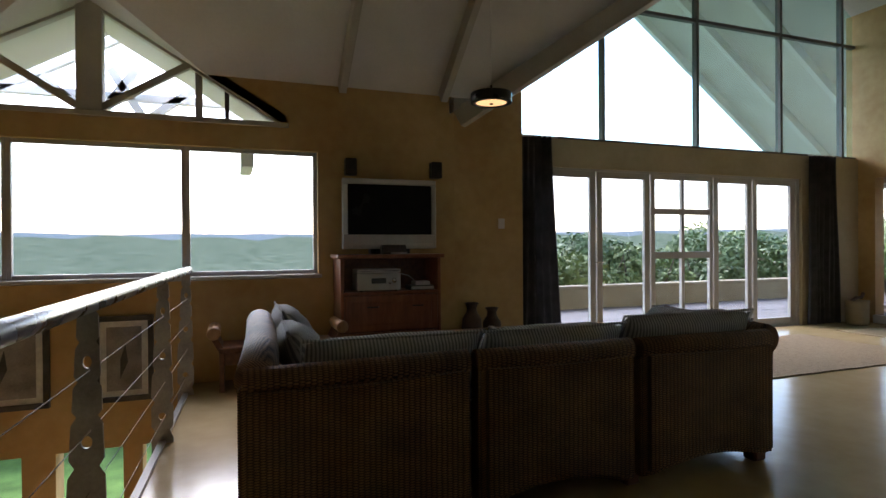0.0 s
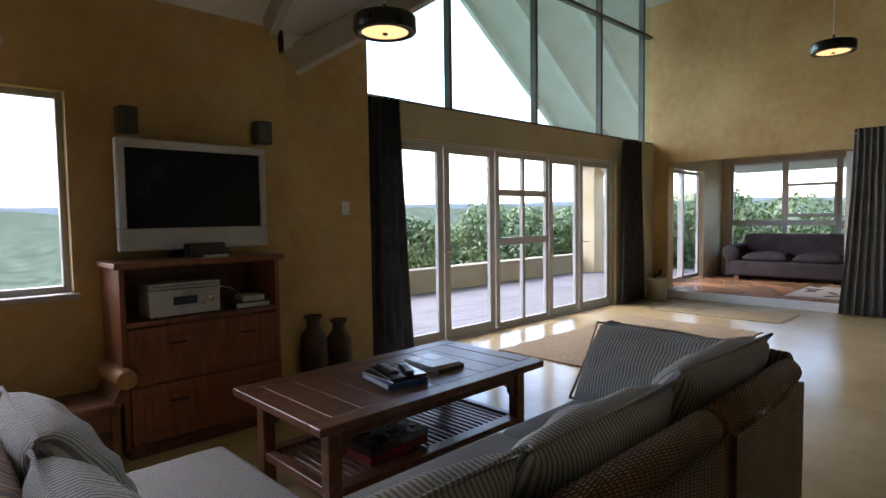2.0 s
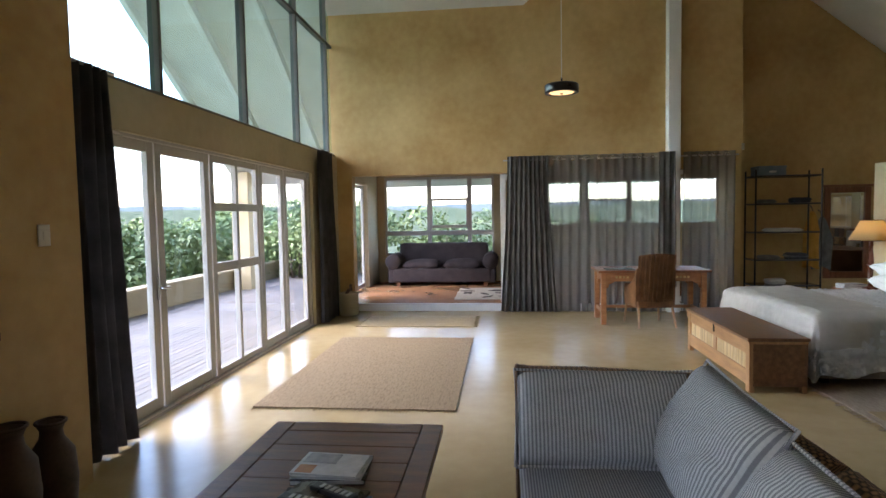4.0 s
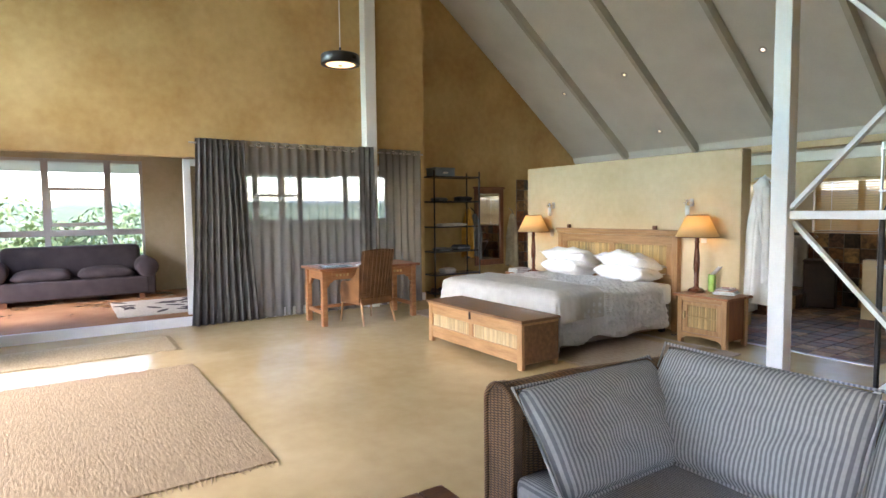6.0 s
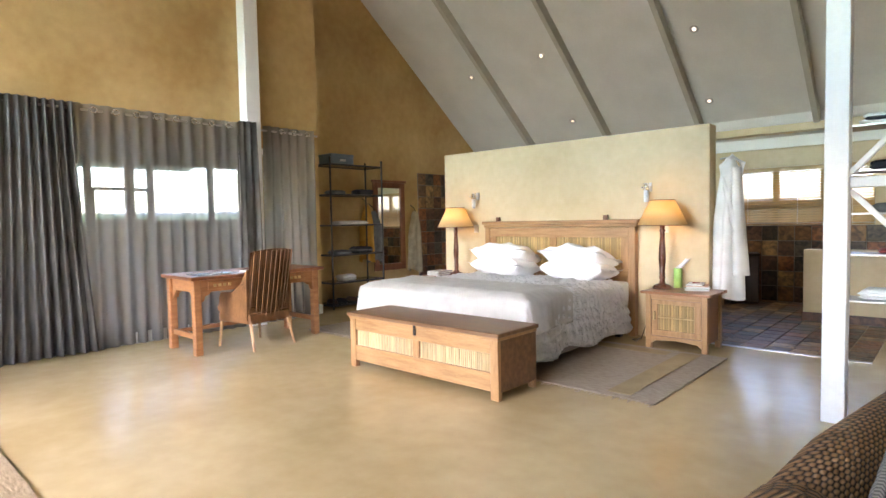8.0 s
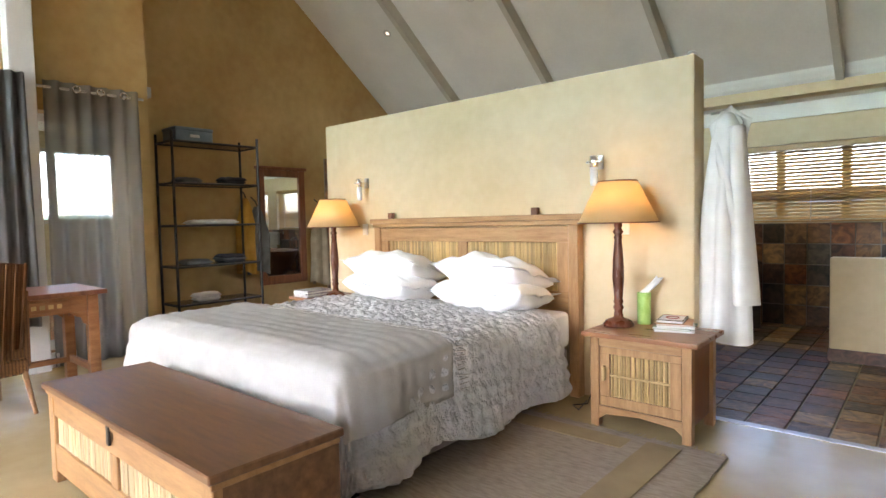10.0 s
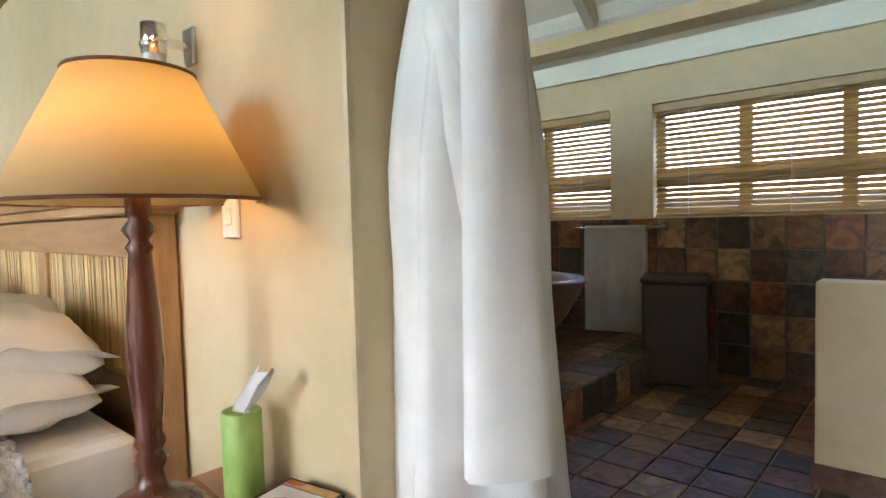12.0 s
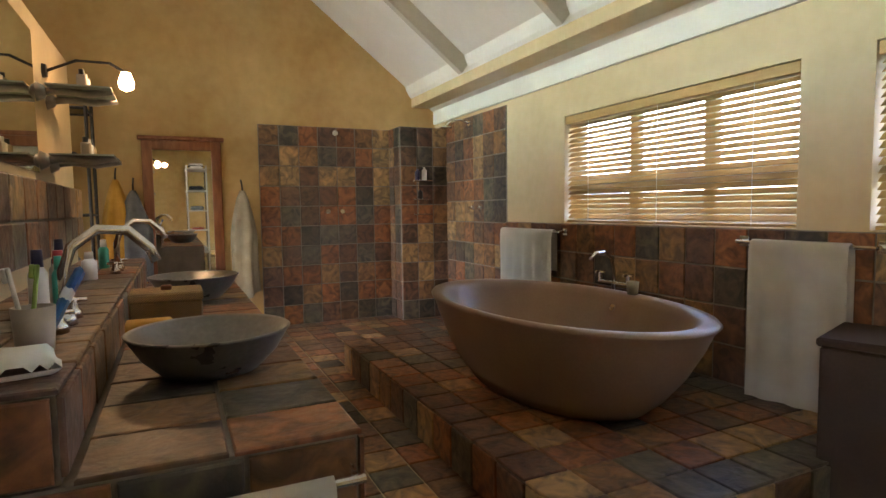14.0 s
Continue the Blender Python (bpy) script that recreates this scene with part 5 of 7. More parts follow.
# ---- pendant lamps and downlights ----
def pendant(x, y, z, ceil):
    e = thing("pendant_lamp", pose(x, y, z), "black drum pendant lamp with glowing diffuser", "pendant lamp", "drum pendants")
    part("drum", lathe([(0.118, 0.0), (0.155, 0.0), (0.158, 0.004), (0.158, 0.07), (0.152, 0.078), (0.02, 0.082), (0.02, 0.072), (0.145, 0.068), (0.148, 0.006), (0.118, 0.006), (0.118, 0.0)], 40, caps=False), BLACK_PLASTIC, e, smooth=True)
    part("diffuser", lathe([(0.0, -0.002), (0.135, 0.006), (0.146, 0.012), (0.146, 0.03), (0, 0.03)], 36), WARM_GLOW, e, "warm glowing diffuser", smooth=True)
    part("finial", lathe([(0, -0.012), (0.014, -0.01), (0.014, -0.002), (0, 0)], 14), BLACK_STEEL, e)
    part("stem", rod((0, 0, 0.08), (0, 0, 0.14), 0.009), BLACK_STEEL, e)
    part("cord", rod((0, 0, 0.14), (0, 0, ceil - z), 0.004, 6), WHITE_M, e)
    return e


pendant(1.895, 4.34, 2.315, north(0, 4.34))
pendant(5.62, 3.20, 2.675, max(gable_l(5.62, 0), north(0, 3.19)))
BULB = glow("downlight_glow", (1.0, 0.85, 0.6), 0.3)
for x, y in ((7.52, -2.71), (8.94, -2.78), (5.33, -2.83), (7.6, -3.79), (5.44, -3.79), (3.85, -2.82)):
    e = thing("downlight", pose(x, y, south(x, y) - 0.004, math.degrees(math.atan(0.78))), "small chrome ceiling downlight, lit", "downlight", "ceiling downlights")
    part("ring", lathe([(0.03, 0.002), (0.042, -0.008), (0.052, -0.004), (0.055, 0.003), (0.055, 0.01), (0.03, 0.02)], 20, caps=False), STEEL, e, smooth=True)
    part("bulb", lathe([(0, 0.0), (0.02, 0.001), (0.024, 0.01), (0, 0.012)], 14), BULB, e)

# ---- lattice truss post and clothes rack by the stairs ----
tp = thing("lattice_post", NOWHERE, "white painted lattice steel truss post", "post")
part("chord", box(3.265, 3.385, 0.67, 0.79, 0, 5.9, 0.005), WHITE_M, tp)
part("chord", box(1.56, 1.66, 0.68, 0.78, 0, 5.9, 0.005), WHITE_M, tp)
for z in (1.42, 3.28, 5.14):
    part("strut", box(1.66, 3.265, 0.705, 0.755, z - 0.03, z + 0.03, 0.004), WHITE_M, tp)
    for s in (1, -1):
        for x in (3.265, 1.66):
            beam("brace", (x, 0.73 + 0.02 * s, z + 0.05 * s), (2.49, 0.73 + 0.02 * s, z + 0.93 * s), 0.03, 0.055, WHITE_M, tp, up=(0, 1, 0))
for x in (3.265, 1.66):
    beam("brace", (2.49, 0.75, 0.49), (x + (0.38 if x < 2 else -0.38), 0.75, 0.03), 0.03, 0.055, WHITE_M, tp, up=(0, 1, 0))


# ---- bedroom ----
def reed_panel(parent, x0, x1, z0, z1, y, ny, seed, name="reed", r=0.006):
    """A row of split reeds standing side by side in a frame."""
    rng = random.Random(seed)
    meshes = []
    for k in range(4):
        b = lathe([(r, 0), (r * rng.uniform(0.85, 1.1), (z1 - z0) * 0.5), (r * 0.95, z1 - z0)], 6)
        ob = part(name, b, REED, parent)
        meshes.append(ob.data)
        ob.matrix_basis = pose(x0 + r + k * r * 2.1, y, z0)
    n = int((x1 - x0) / (r * 2.1))
    for k in range(4, n):
        piece(name, rng.choice(meshes), parent, pose(x0 + r + k * r * 2.1, y + rng.uniform(-0.002, 0.002), z0, rng.uniform(-0.5, 0.5), rng.uniform(-0.8, 0.8), rng.uniform(0, 360)))


bedt = thing("bed", NOWHERE, "double bed with honey pine headboard and white cover", "bed")
hb = part("headboard", box(5.29, 7.20, -0.95, -0.925, 0.35, 1.12, 0.002), PINE_X, bedt, "honey pine headboard with split-reed panels")
for x in (5.26, 7.14):
    part("post", box(x, x + 0.075, -0.965, -0.885, 0, 1.165, 0.006), PINE, hb)
for z0, z1 in ((1.03, 1.14), (0.62, 0.70)):
    part("rail", box(5.335, 7.14, -0.925, -0.895, z0, z1, 0.004), PINE_X, hb)
for x in (5.335, 6.195, 7.055):
    part("stile", box(x, x + 0.085, -0.924, -0.897, 0.70, 1.03, 0.003), PINE, hb)
part("cornice", box(5.22, 7.25, -0.968, -0.865, 1.18, 1.22, 0.01, seg=2), PINE_X, hb)
part("cornice_mould", box(5.24, 7.23, -0.966, -0.88, 1.145, 1.18, 0.006), PINE_X, hb)
reed_panel(hb, 5.42, 6.195, 0.69, 1.035, -0.915, 1, 3, r=0.008)
reed_panel(hb, 6.28, 7.055, 0.69, 1.035, -0.915, 1, 4, r=0.008)
part("base", box(5.33, 7.19, -0.86, 1.02, 0.06, 0.34, 0.015), surface("taupe_valance", (0.28, 0.25, 0.22), (0.36, 0.33, 0.30), 0.95, 6, 120, 0.2), bedt, "taupe fabric bed base")
for x in (5.4, 7.1):
    for y in (-0.8, 0.95):
        part("foot", box(x - 0.03, x + 0.03, y - 0.03, y + 0.03, 0, 0.06), BLACK_PLASTIC, bedt)
part("mattress", box(5.31, 7.21, -0.87, 1.04, 0.34, 0.58, 0.05, seg=3), WHITE_CLOTH, bedt)


SPREAD = surface("crumpled_cotton", (0.86, 0.86, 0.86), (0.94, 0.94, 0.93), 0.9, 11, 34, 1.0, mid=0.35)
for nd in SPREAD.node_tree.nodes:
    if nd.type == "BUMP":
        nd.inputs["Distance"].default_value = 0.05


def drape(x0, x1, y0, y1, top, hem, over, nx, ny, tuft, seed, name, mat, thick=0.012, sides="wef"):
    """Bedding laid over a box: flat top with tufts, sides that hang and ripple down to the hem."""
    b = bmesh.new()
    us = [x0 - over + (x1 - x0 + 2 * over) * i / nx for i in range(nx + 1)]
    vs_ = [y0 + (y1 + over - y0) * j / ny for j in range(ny + 1)]
    grid = []
    for v in vs_:
        row = []
        for u in us:
            ox, oy = max(0, x0 - u, u - x1), max(0, v - y1)
            px, py = min(max(u, x0), x1), min(v, y1)
            drop = math.hypot(ox, oy)
            edge = min(u - x0, x1 - u, y1 - v)
            z = top - 0.035 * max(0, 1 - max(edge, 0) / 0.12) ** 2
            if drop > 0:
                lim = top - hem
                d = min(drop, lim * (0.93 + 0.12 * noise.noise(Vector((u * 3, v * 3, seed)))))
                rip = 0.035 * math.sin(9 * (v if ox > oy else u) + 2 * noise.noise(Vector((u * 2, v * 2, seed)))) * (d / lim)
                z = top - 0.035 - d
                flare = 0.03 + 0.13 * d
                s = (-1 if u < x0 else 1) if ox else 0
                px += s * (flare + rip) * (ox / drop)
                py += (flare + rip) * (oy / drop)
                if ox and oy:
                    z -= 0.06 * min(ox, oy) / over
            n1 = noise.noise(Vector((u * 5.2, v * 5.2, seed)))
            cell = math.sin(u * 2 * math.pi / 0.17 + 1.5 * n1) * math.sin(v * 2 * math.pi / 0.17 + 1.5 * noise.noise(Vector((v * 4, u * 4, seed + 5))))
            bumpy = tuft * (0.65 * abs(cell) + 0.9 * abs(noise.noise(Vector((u * 13, v * 13, seed)))) + 0.5 * n1)
            if drop > 0:
                px += (1 if u > x1 else -1 if u < x0 else 0) * bumpy
                py += (1 if v > y1 else 0) * bumpy
            else:
                z += bumpy
            row.append(b.verts.new((px, py, max(z, 0.02))))
        grid.append(row)
    for r0, r1 in zip(grid, grid[1:]):
        for i in range(nx):
            b.faces.new((r0[i], r0[i + 1], r1[i + 1], r1[i]))
    bmesh.ops.solidify(b, geom=b.faces[:], thickness=thick)
    return part(name, b, mat, None, smooth=True)


dv = drape(5.30, 7.22, -0.62, 1.05, 0.60, 0.12, 0.46, 190, 150, 0.026, 3, "duvet", SPREAD)
tagged(dv, "white tufted bedspread hanging over the bed sides", "bedspread")
th = drape(5.28, 7.24, 0.42, 1.08, 0.648, 0.36, 0.30, 90, 60, 0.008, 8, "throw", GREIGE)
e = thing("throw_blanket", NOWHERE, "greige woven throw with fringe across the bed foot", "throw")
th.parent = e
th.name = "cloth"
fr = bmesh.new()
rngf = random.Random(5)
for k in range(110):
    u = 5.02 + 2.48 * k / 110
    drop = max(0, 5.28 - u, u - 7.24)
    x = min(max(u, 5.28), 7.24) + (-1 if u < 5.28 else 1 if u > 7.24 else 0) * (0.05 + 0.13 * drop)
    z = 0.64 - drop
    rod((x, 0.43, z + 0.01), (x + rngf.uniform(-0.02, 0.02), 0.43 - rngf.uniform(0.05, 0.09), z + 0.004), 0.004, 4, fr, 0.002)
part("fringe", fr, GREIGE, e, "loose twisted fringe")["kind"] = "stuff"


def bed_pillow(x, y, z, rx, rz, seed):
    e = thing("pillow", pose(x, y, z, rx, 0, rz), "plump white pillow with flanged edge against the headboard", "pillow", "bed pillows")
    part("pillow_body", cushion_mesh(0.74, 0.47, 0.21, 26, 2.6, seed, 0.06), WHITE_CLOTH, e, smooth=True)
    fl = bmesh.new()
    n = 72
    ring = []
    for k in range(n):
        a = 2 * math.pi * k / n
        c, s = math.cos(a), math.sin(a)
        f = 1 / max(abs(c), abs(s))
        w = 0.004 * math.sin(a * 5 + seed) + 0.003 * math.sin(a * 11 + 2 * seed)
        ring.append((fl.verts.new((c * f * 0.325, s * f * 0.205, 0.004)), fl.verts.new((c * f * (0.375 + 0.6 * w), s * f * (0.25 + 0.4 * w), 0.004 + w * 2.2 + (0.012 if s < 0 else 0)))))
    for k in range(n):
        a, c = ring[k], ring[(k + 1) % n]
        fl.faces.new((a[0], c[0], c[1], a[1]))
    bmesh.ops.solidify(fl, geom=fl.faces[:], thickness=0.006)
    part("flange", fl, WHITE_CLOTH, e, smooth=True)
    return e


for k, (x, rz) in enumerate(((5.73, 3), (6.68, -4))):
    bed_pillow(x, -0.57, 0.70, 8, rz, 2 * k + 1)
    bed_pillow(x + 0.04, -0.64, 0.825, 17, -rz * 1.5, 2 * k + 2)


TOP_WOOD = surface("varnished_top", (0.24, 0.085, 0.03), (0.40, 0.18, 0.075), 0.3, 5, 40, 0.05, stretch=(0.8, 5, 5))


def nightstand(x):
    e = thing("nightstand", pose(x, -0.945, 0) @ Matrix.Diagonal((1.12, 1.17, 1.08, 1)), "honey pine bedside cabinet with split-reed door", "nightstand", "bedside cabinets")
    w = 0.25
    part("top", box(-w - 0.035, w + 0.035, 0.0, 0.41, 0.478, 0.503, 0.006, seg=2), TOP_WOOD, e)
    for sx in (-1, 1):
        for y0 in (0.015, 0.335):
            part("leg", box(sx * w - (0.045 if sx > 0 else 0), sx * w + (0.045 if sx < 0 else 0), y0, y0 + 0.045, 0, 0.478, 0.003), PINE, e)
        part("side_panel", box(sx * (w - 0.035), sx * (w - 0.018), 0.06, 0.335, 0.07, 0.47), RED_WOOD, e)
    part("top_rail", box(-w + 0.045, w - 0.045, 0.345, 0.378, 0.43, 0.478, 0.002), PINE_X, e)
    part("foot_rail", prism([(-w + 0.045, 0.11), (w - 0.045, 0.11), (w - 0.045, 0.04), (w - 0.08, 0.07), (0, 0.085), (-w + 0.08, 0.07), (-w + 0.045, 0.04)], "y", 0.348, 0.376), PINE_X, e)
    part("back_panel", box(-w + 0.04, w - 0.04, 0.02, 0.03, 0.06, 0.47), PINE_X, e)
    part("bottom", box(-w + 0.04, w - 0.04, 0.03, 0.34, 0.09, 0.105), PINE_X, e)
    d = bmesh.new()
    for a in ((-w + 0.048, w - 0.048, 0.39, 0.427), (-w + 0.048, w - 0.048, 0.114, 0.165), (-w + 0.048, -w + 0.1, 0.165, 0.39), (w - 0.1, w - 0.048, 0.165, 0.39)):
        box(a[0], a[1], 0.35, 0.372, a[2], a[3], 0.002, bm=d)
    dr = part("door", d, PINE, e)
    part("door_back", box(-w + 0.09, w - 0.09, 0.345, 0.352, 0.155, 0.40), DARK_WOOD, dr)
    reed_panel(dr, -w + 0.1, w - 0.1, 0.165, 0.39, 0.359, 1, 7, r=0.0062)
    part("binding_rail", box(-w + 0.1, w - 0.1, 0.363, 0.37, 0.272, 0.284, 0.002), REED, dr)
    part("handle", box(w - 0.085, w - 0.068, 0.372, 0.40, 0.25, 0.33, 0.005), REED, dr)
    return e


nightstand(4.71)
nightstand(7.60)
SHADE = cloth_sheer("parchment_shade", (0.78, 0.64, 0.36), 0.02)
SHADE.node_tree.nodes["Mix Shader"].inputs[0].default_value = 0.6
BULB_W = glow("bedside_bulb", (1.0, 0.6, 0.25), 0.6)


def lamp(x, y):
    e = thing("table_lamp", pose(x, y, 0.543), "turned dark wood lamp with glowing parchment shade", "table lamp", "bedside lamps")
    prof = [(0.0, 0), (0.09, 0), (0.092, 0.012), (0.08, 0.022), (0.078, 0.03), (0.06, 0.04), (0.03, 0.05), (0.022, 0.07), (0.032, 0.085), (0.022, 0.1), (0.03, 0.112), (0.024, 0.125), (0.034, 0.22),
            (0.031, 0.30), (0.021, 0.40), (0.026, 0.41), (0.018, 0.42), (0.032, 0.435), (0.018, 0.452), (0.024, 0.46), (0.022, 0.50), (0.0, 0.50)]
    prof = [(r, zz * (1 if zz < 0.06 else 1.29)) for r, zz in prof]
    part("base", lathe(prof, 28), DEEP_RED, e, smooth=True)
    part("shade", lathe([(0.232, 0.615), (0.112, 0.86), (0.11, 0.86), (0.23, 0.615), (0.232, 0.615)], 40, caps=False), SHADE, e, "glowing parchment cone shade", smooth=True)
    for r, z in ((0.233, 0.616), (0.113, 0.859)):
        part("shade_trim", tube([(r * math.cos(a), r * math.sin(a), z) for a in [k * math.pi / 16 for k in range(33)]], 0.004, 6), DARK_WOOD, e)
    part("bulb", lathe([(0, 0.645), (0.015, 0.645), (0.03, 0.69), (0.022, 0.715), (0, 0.725)], 14), BULB_W, e)
    part("spider", rod((-0.112, 0, 0.85), (0.112, 0, 0.85), 0.002, 6), STEEL, e)
    lt = new("bedside_light", bpy.data.lights.new("bedside_light", "POINT"))
    lt.data.energy, lt.data.color, lt.data.shadow_soft_size = 0.14, (1.0, 0.68, 0.36), 0.03
    lt.location = (x, y, 0.543 + 0.76)
    return e


lamp(4.925, -0.745)
lamp(7.54, -0.70)


def sconce(x):
    e = thing("wall_light", pose(x, -0.97, 1.48), "chrome wall light with frosted glass tube", "wall light", "reading wall lights")
    part("backplate", box(-0.025, 0.025, 0, 0.012, 0.02, 0.11, 0.003), STEEL, e)
    part("arm", rod((0, 0.01, 0.065), (0, 0.07, 0.065), 0.012), CHROME, e)
    part("collar", lathe([(0.0, 0.03), (0.028, 0.03), (0.028, 0.1), (0.0, 0.1)], 20, m=pose(0, 0.09, 0)), CHROME, e, smooth=True)
    part("clamp", box(-0.05, 0.05, 0.075, 0.105, 0.055, 0.068, 0.003), CHROME, e)
    part("tube", lathe([(0, -0.09), (0.022, -0.085), (0.024, -0.06), (0.024, 0.03), (0.02, 0.03), (0.02, -0.06), (0, -0.08)], 18, m=pose(0, 0.09, 0)), surface("frosted_glass", (0.75, 0.77, 0.76), (0.85, 0.86, 0.85), 0.3, 4, 50, 0), e, smooth=True)
    return e


sconce(5.14)
sconce(7.385)
for x, z in ((4.98, 1.08), (7.42, 1.08)):
    s = thing("light_switch", pose(x, -0.97, z), "small white wall switch plate beside the bed", "switch", "bedside switches")
    part("plate", box(-0.035, 0.035, 0, 0.009, 0, 0.1, 0.003), WHITE_M, s)
    part("rocker", box(-0.012, 0.012, 0.009, 0.013, 0.03, 0.07, 0.002), WHITE_M, s)
for x in (5.60, 7.03):
    s = thing("wood_block", pose(x, -0.92, 1.22), "small dark wooden block on the headboard", "block", "blocks on the headboard")
    part("block", box(-0.025, 0.025, -0.02, 0.02, 0, 0.05, 0.004), DARK_WOOD, s)
ts = thing("tissue_box", pose(4.825, -0.885, 0.543) @ Matrix.Diagonal((0.95, 0.95, 1.35, 1)), "green cylindrical tissue box with white tissue", "tissue box")
GREEN_CARD = surface("green_card", (0.24, 0.42, 0.08), (0.42, 0.6, 0.18), 0.5, 18, 60, 0.02)
part("tin", lathe([(0, 0), (0.042, 0), (0.042, 0.14), (0.036, 0.142), (0.036, 0.135), (0, 0.135)], 24), GREEN_CARD, ts, smooth=True)
b = bmesh.new()
pts = [[b.verts.new((-0.03 + 0.02 * i - 0.035 * j + 0.01 * math.sin(3 * i + j), 0.012 * math.sin(2.2 * i + j), 0.13 + 0.028 * j + 0.006 * math.cos(2 * i))) for i in range(4)] for j in range(4)]
for r0, r1 in zip(pts, pts[1:]):
    for i in range(3):
        b.faces.new((r0[i], r0[i + 1], r1[i + 1], r1[i]))
bmesh.ops.solidify(b, geom=b.faces[:], thickness=0.002)
part("tissue", b, WHITE_CLOTH, ts, smooth=True)
z = 0.543
for k, (h, w, d, tn) in enumerate(((0.012, 0.22, 0.29, 4), (0.01, 0.21, 0.28, -6), (0.014, 0.21, 0.28, 8), (0.008, 0.20, 0.27, 3))):
    book("magazine", 4.62, -0.82, z, d * 0.8, w * 0.95, h, 90 + tn + 12, COLOURS[k % 3] if k % 2 else PAPER, "glossy magazine in a stack on the nightstand", "magazine", "nightstand magazines")
    z += h
bk = book("book", 4.64, -0.84, z, 0.21, 0.14, 0.016, 100, DARK_COVER, "small dark paperback with red ring on its cover", "book", "nightstand magazines")
part("cover_panel", box(-0.075, 0.075, -0.062, 0.062, 0.016, 0.0164), PAPER, bk)
part("cover_ring", tube([(0.035 * math.cos(a), 0.035 * math.sin(a), 0.0168) for a in [k * math.pi / 12 for k in range(25)]], 0.004, 4), RED_BOX, bk)
part("cover_band", box(-0.1, -0.078, -0.065, 0.065, 0.016, 0.0166), COLOURS[0], bk)
txt = bpy.data.curves.new("cover_title", "FONT")
txt.body, txt.size, txt.align_x = "BLACK BELT", 0.021, "CENTER"
tob = new("cover_title", txt)
tob.parent, tob.matrix_basis = bk, pose(0.084, 0, 0.0167, 0, 0, 90)
txt.materials.append(PAPER)
z = 0.543
for k in range(5):
    book("magazine", 7.74, -0.60, z, 0.2, 0.27, 0.012, 5 * math.sin(k * 2.3), PAPER if k % 2 else COLOURS[2], "paperback stacked on the far nightstand", "book", "far nightstand books")
    z += 0.012
cb = thing("lamp_cable", NOWHERE, "thin black lamp cable on the floor", "cable")
part("cable", tube([(5.14, -0.93, 0.2), (5.17, -0.88, 0.06), (5.16, -0.8, 0.008), (5.22, -0.72, 0.008), (5.15, -0.66, 0.008), (5.19, -0.85, 0.008)], 0.004, 6), BLACK_PLASTIC, cb)

# blanket chest at the bed foot
ch = thing("blanket_chest", Matrix.Diagonal((1, 1, 1.07, 1)), "honey wood blanket chest with split-reed panels", "chest")
x0, x1, y0, y1 = 5.09, 6.68, 1.24, 1.71
part("lid", box(x0 - 0.02, x1 + 0.02, y0 - 0.01, y1 + 0.02, 0.412, 0.44, 0.005), CHEST_TOP, ch, "dark plank lid")
part("lid_lip", box(x0 - 0.008, x1 + 0.008, y0, y1 + 0.008, 0.39, 0.412, 0.003), PINE_X, ch)
part("back", box(x0 + 0.02, x1 - 0.02, y0, y0 + 0.02, 0.05, 0.388), PINE_X, ch)
part("floor_board", box(x0 + 0.02, x1 - 0.02, y0 + 0.02, y1 - 0.02, 0.06, 0.075), PINE_X, ch)
for x in (x0, x1 - 0.022):
    part("end_panel", box(x, x + 0.022, y0, y1 - 0.03, 0.05, 0.39, 0.002), CHEST_TOP, ch)
for x in (x0, x1 - 0.07):
    part("corner_post", box(x, x + 0.07, y1 - 0.045, y1, 0, 0.39, 0.004), PINE, ch)
    part("back_foot", box(x, x + 0.05, y0, y0 + 0.045, 0, 0.06, 0.004), PINE, ch)
part("top_rail", box(x0 + 0.07, x1 - 0.07, y1 - 0.04, y1 - 0.004, 0.30, 0.39, 0.003), PINE_X, ch)
part("bottom_rail", box(x0 + 0.07, x1 - 0.07, y1 - 0.04, y1 - 0.003, 0.055, 0.175, 0.003), PINE_X, ch)
part("mid_stile", box(5.85, 5.92, y1 - 0.04, y1 - 0.005, 0.175, 0.30, 0.003), PINE, ch)
part("panel_back", box(x0 + 0.07, x1 - 0.07, y1 - 0.04, y1 - 0.03, 0.17, 0.31), REED, ch)
PALE_REED = surface("pale_reed", (0.46, 0.33, 0.16), (0.68, 0.54, 0.33), 0.5, 8, 60, 0.1, stretch=(1, 1, 0.2), jitter=0.25)
REED_KEEP = REED
REED = PALE_REED
reed_panel(ch, x0 + 0.075, 5.85, 0.178, 0.298, y1 - 0.02, 1, 12, r=0.009)
reed_panel(ch, 5.92, x1 - 0.075, 0.178, 0.298, y1 - 0.02, 1, 13, r=0.009)
REED = REED_KEEP
part("hasp", box(5.87, 5.895, y1 + 0.004, y1 + 0.014, 0.34, 0.41, 0.002), BLACK_STEEL, ch)

GOLD = surface("gold_weave", (0.30, 0.225, 0.12), (0.42, 0.33, 0.19), 0.95, 5, 240, 0.6)
rug("rug", 4.25, 5.5, -0.46, 1.12, 0, (0.25, 0.20, 0.15), (0.42, 0.35, 0.27), "worn grey-brown rag rug with gold bands beside the bed", "y", [(4.45, 4.62, -0.4, 1.05, GOLD), (4.7, 5.4, -0.38, -0.24, GOLD)], 11)
rug("rug", 7.35, 8.4, -0.2, 0.95, 0, (0.25, 0.20, 0.15), (0.42, 0.35, 0.27), "worn grey-brown rag rug beyond the bed", "y", (), 12)

# ---- desk and rattan chair ----
dk = thing("desk", NOWHERE, "red-brown wooden writing desk with carved brackets", "desk")
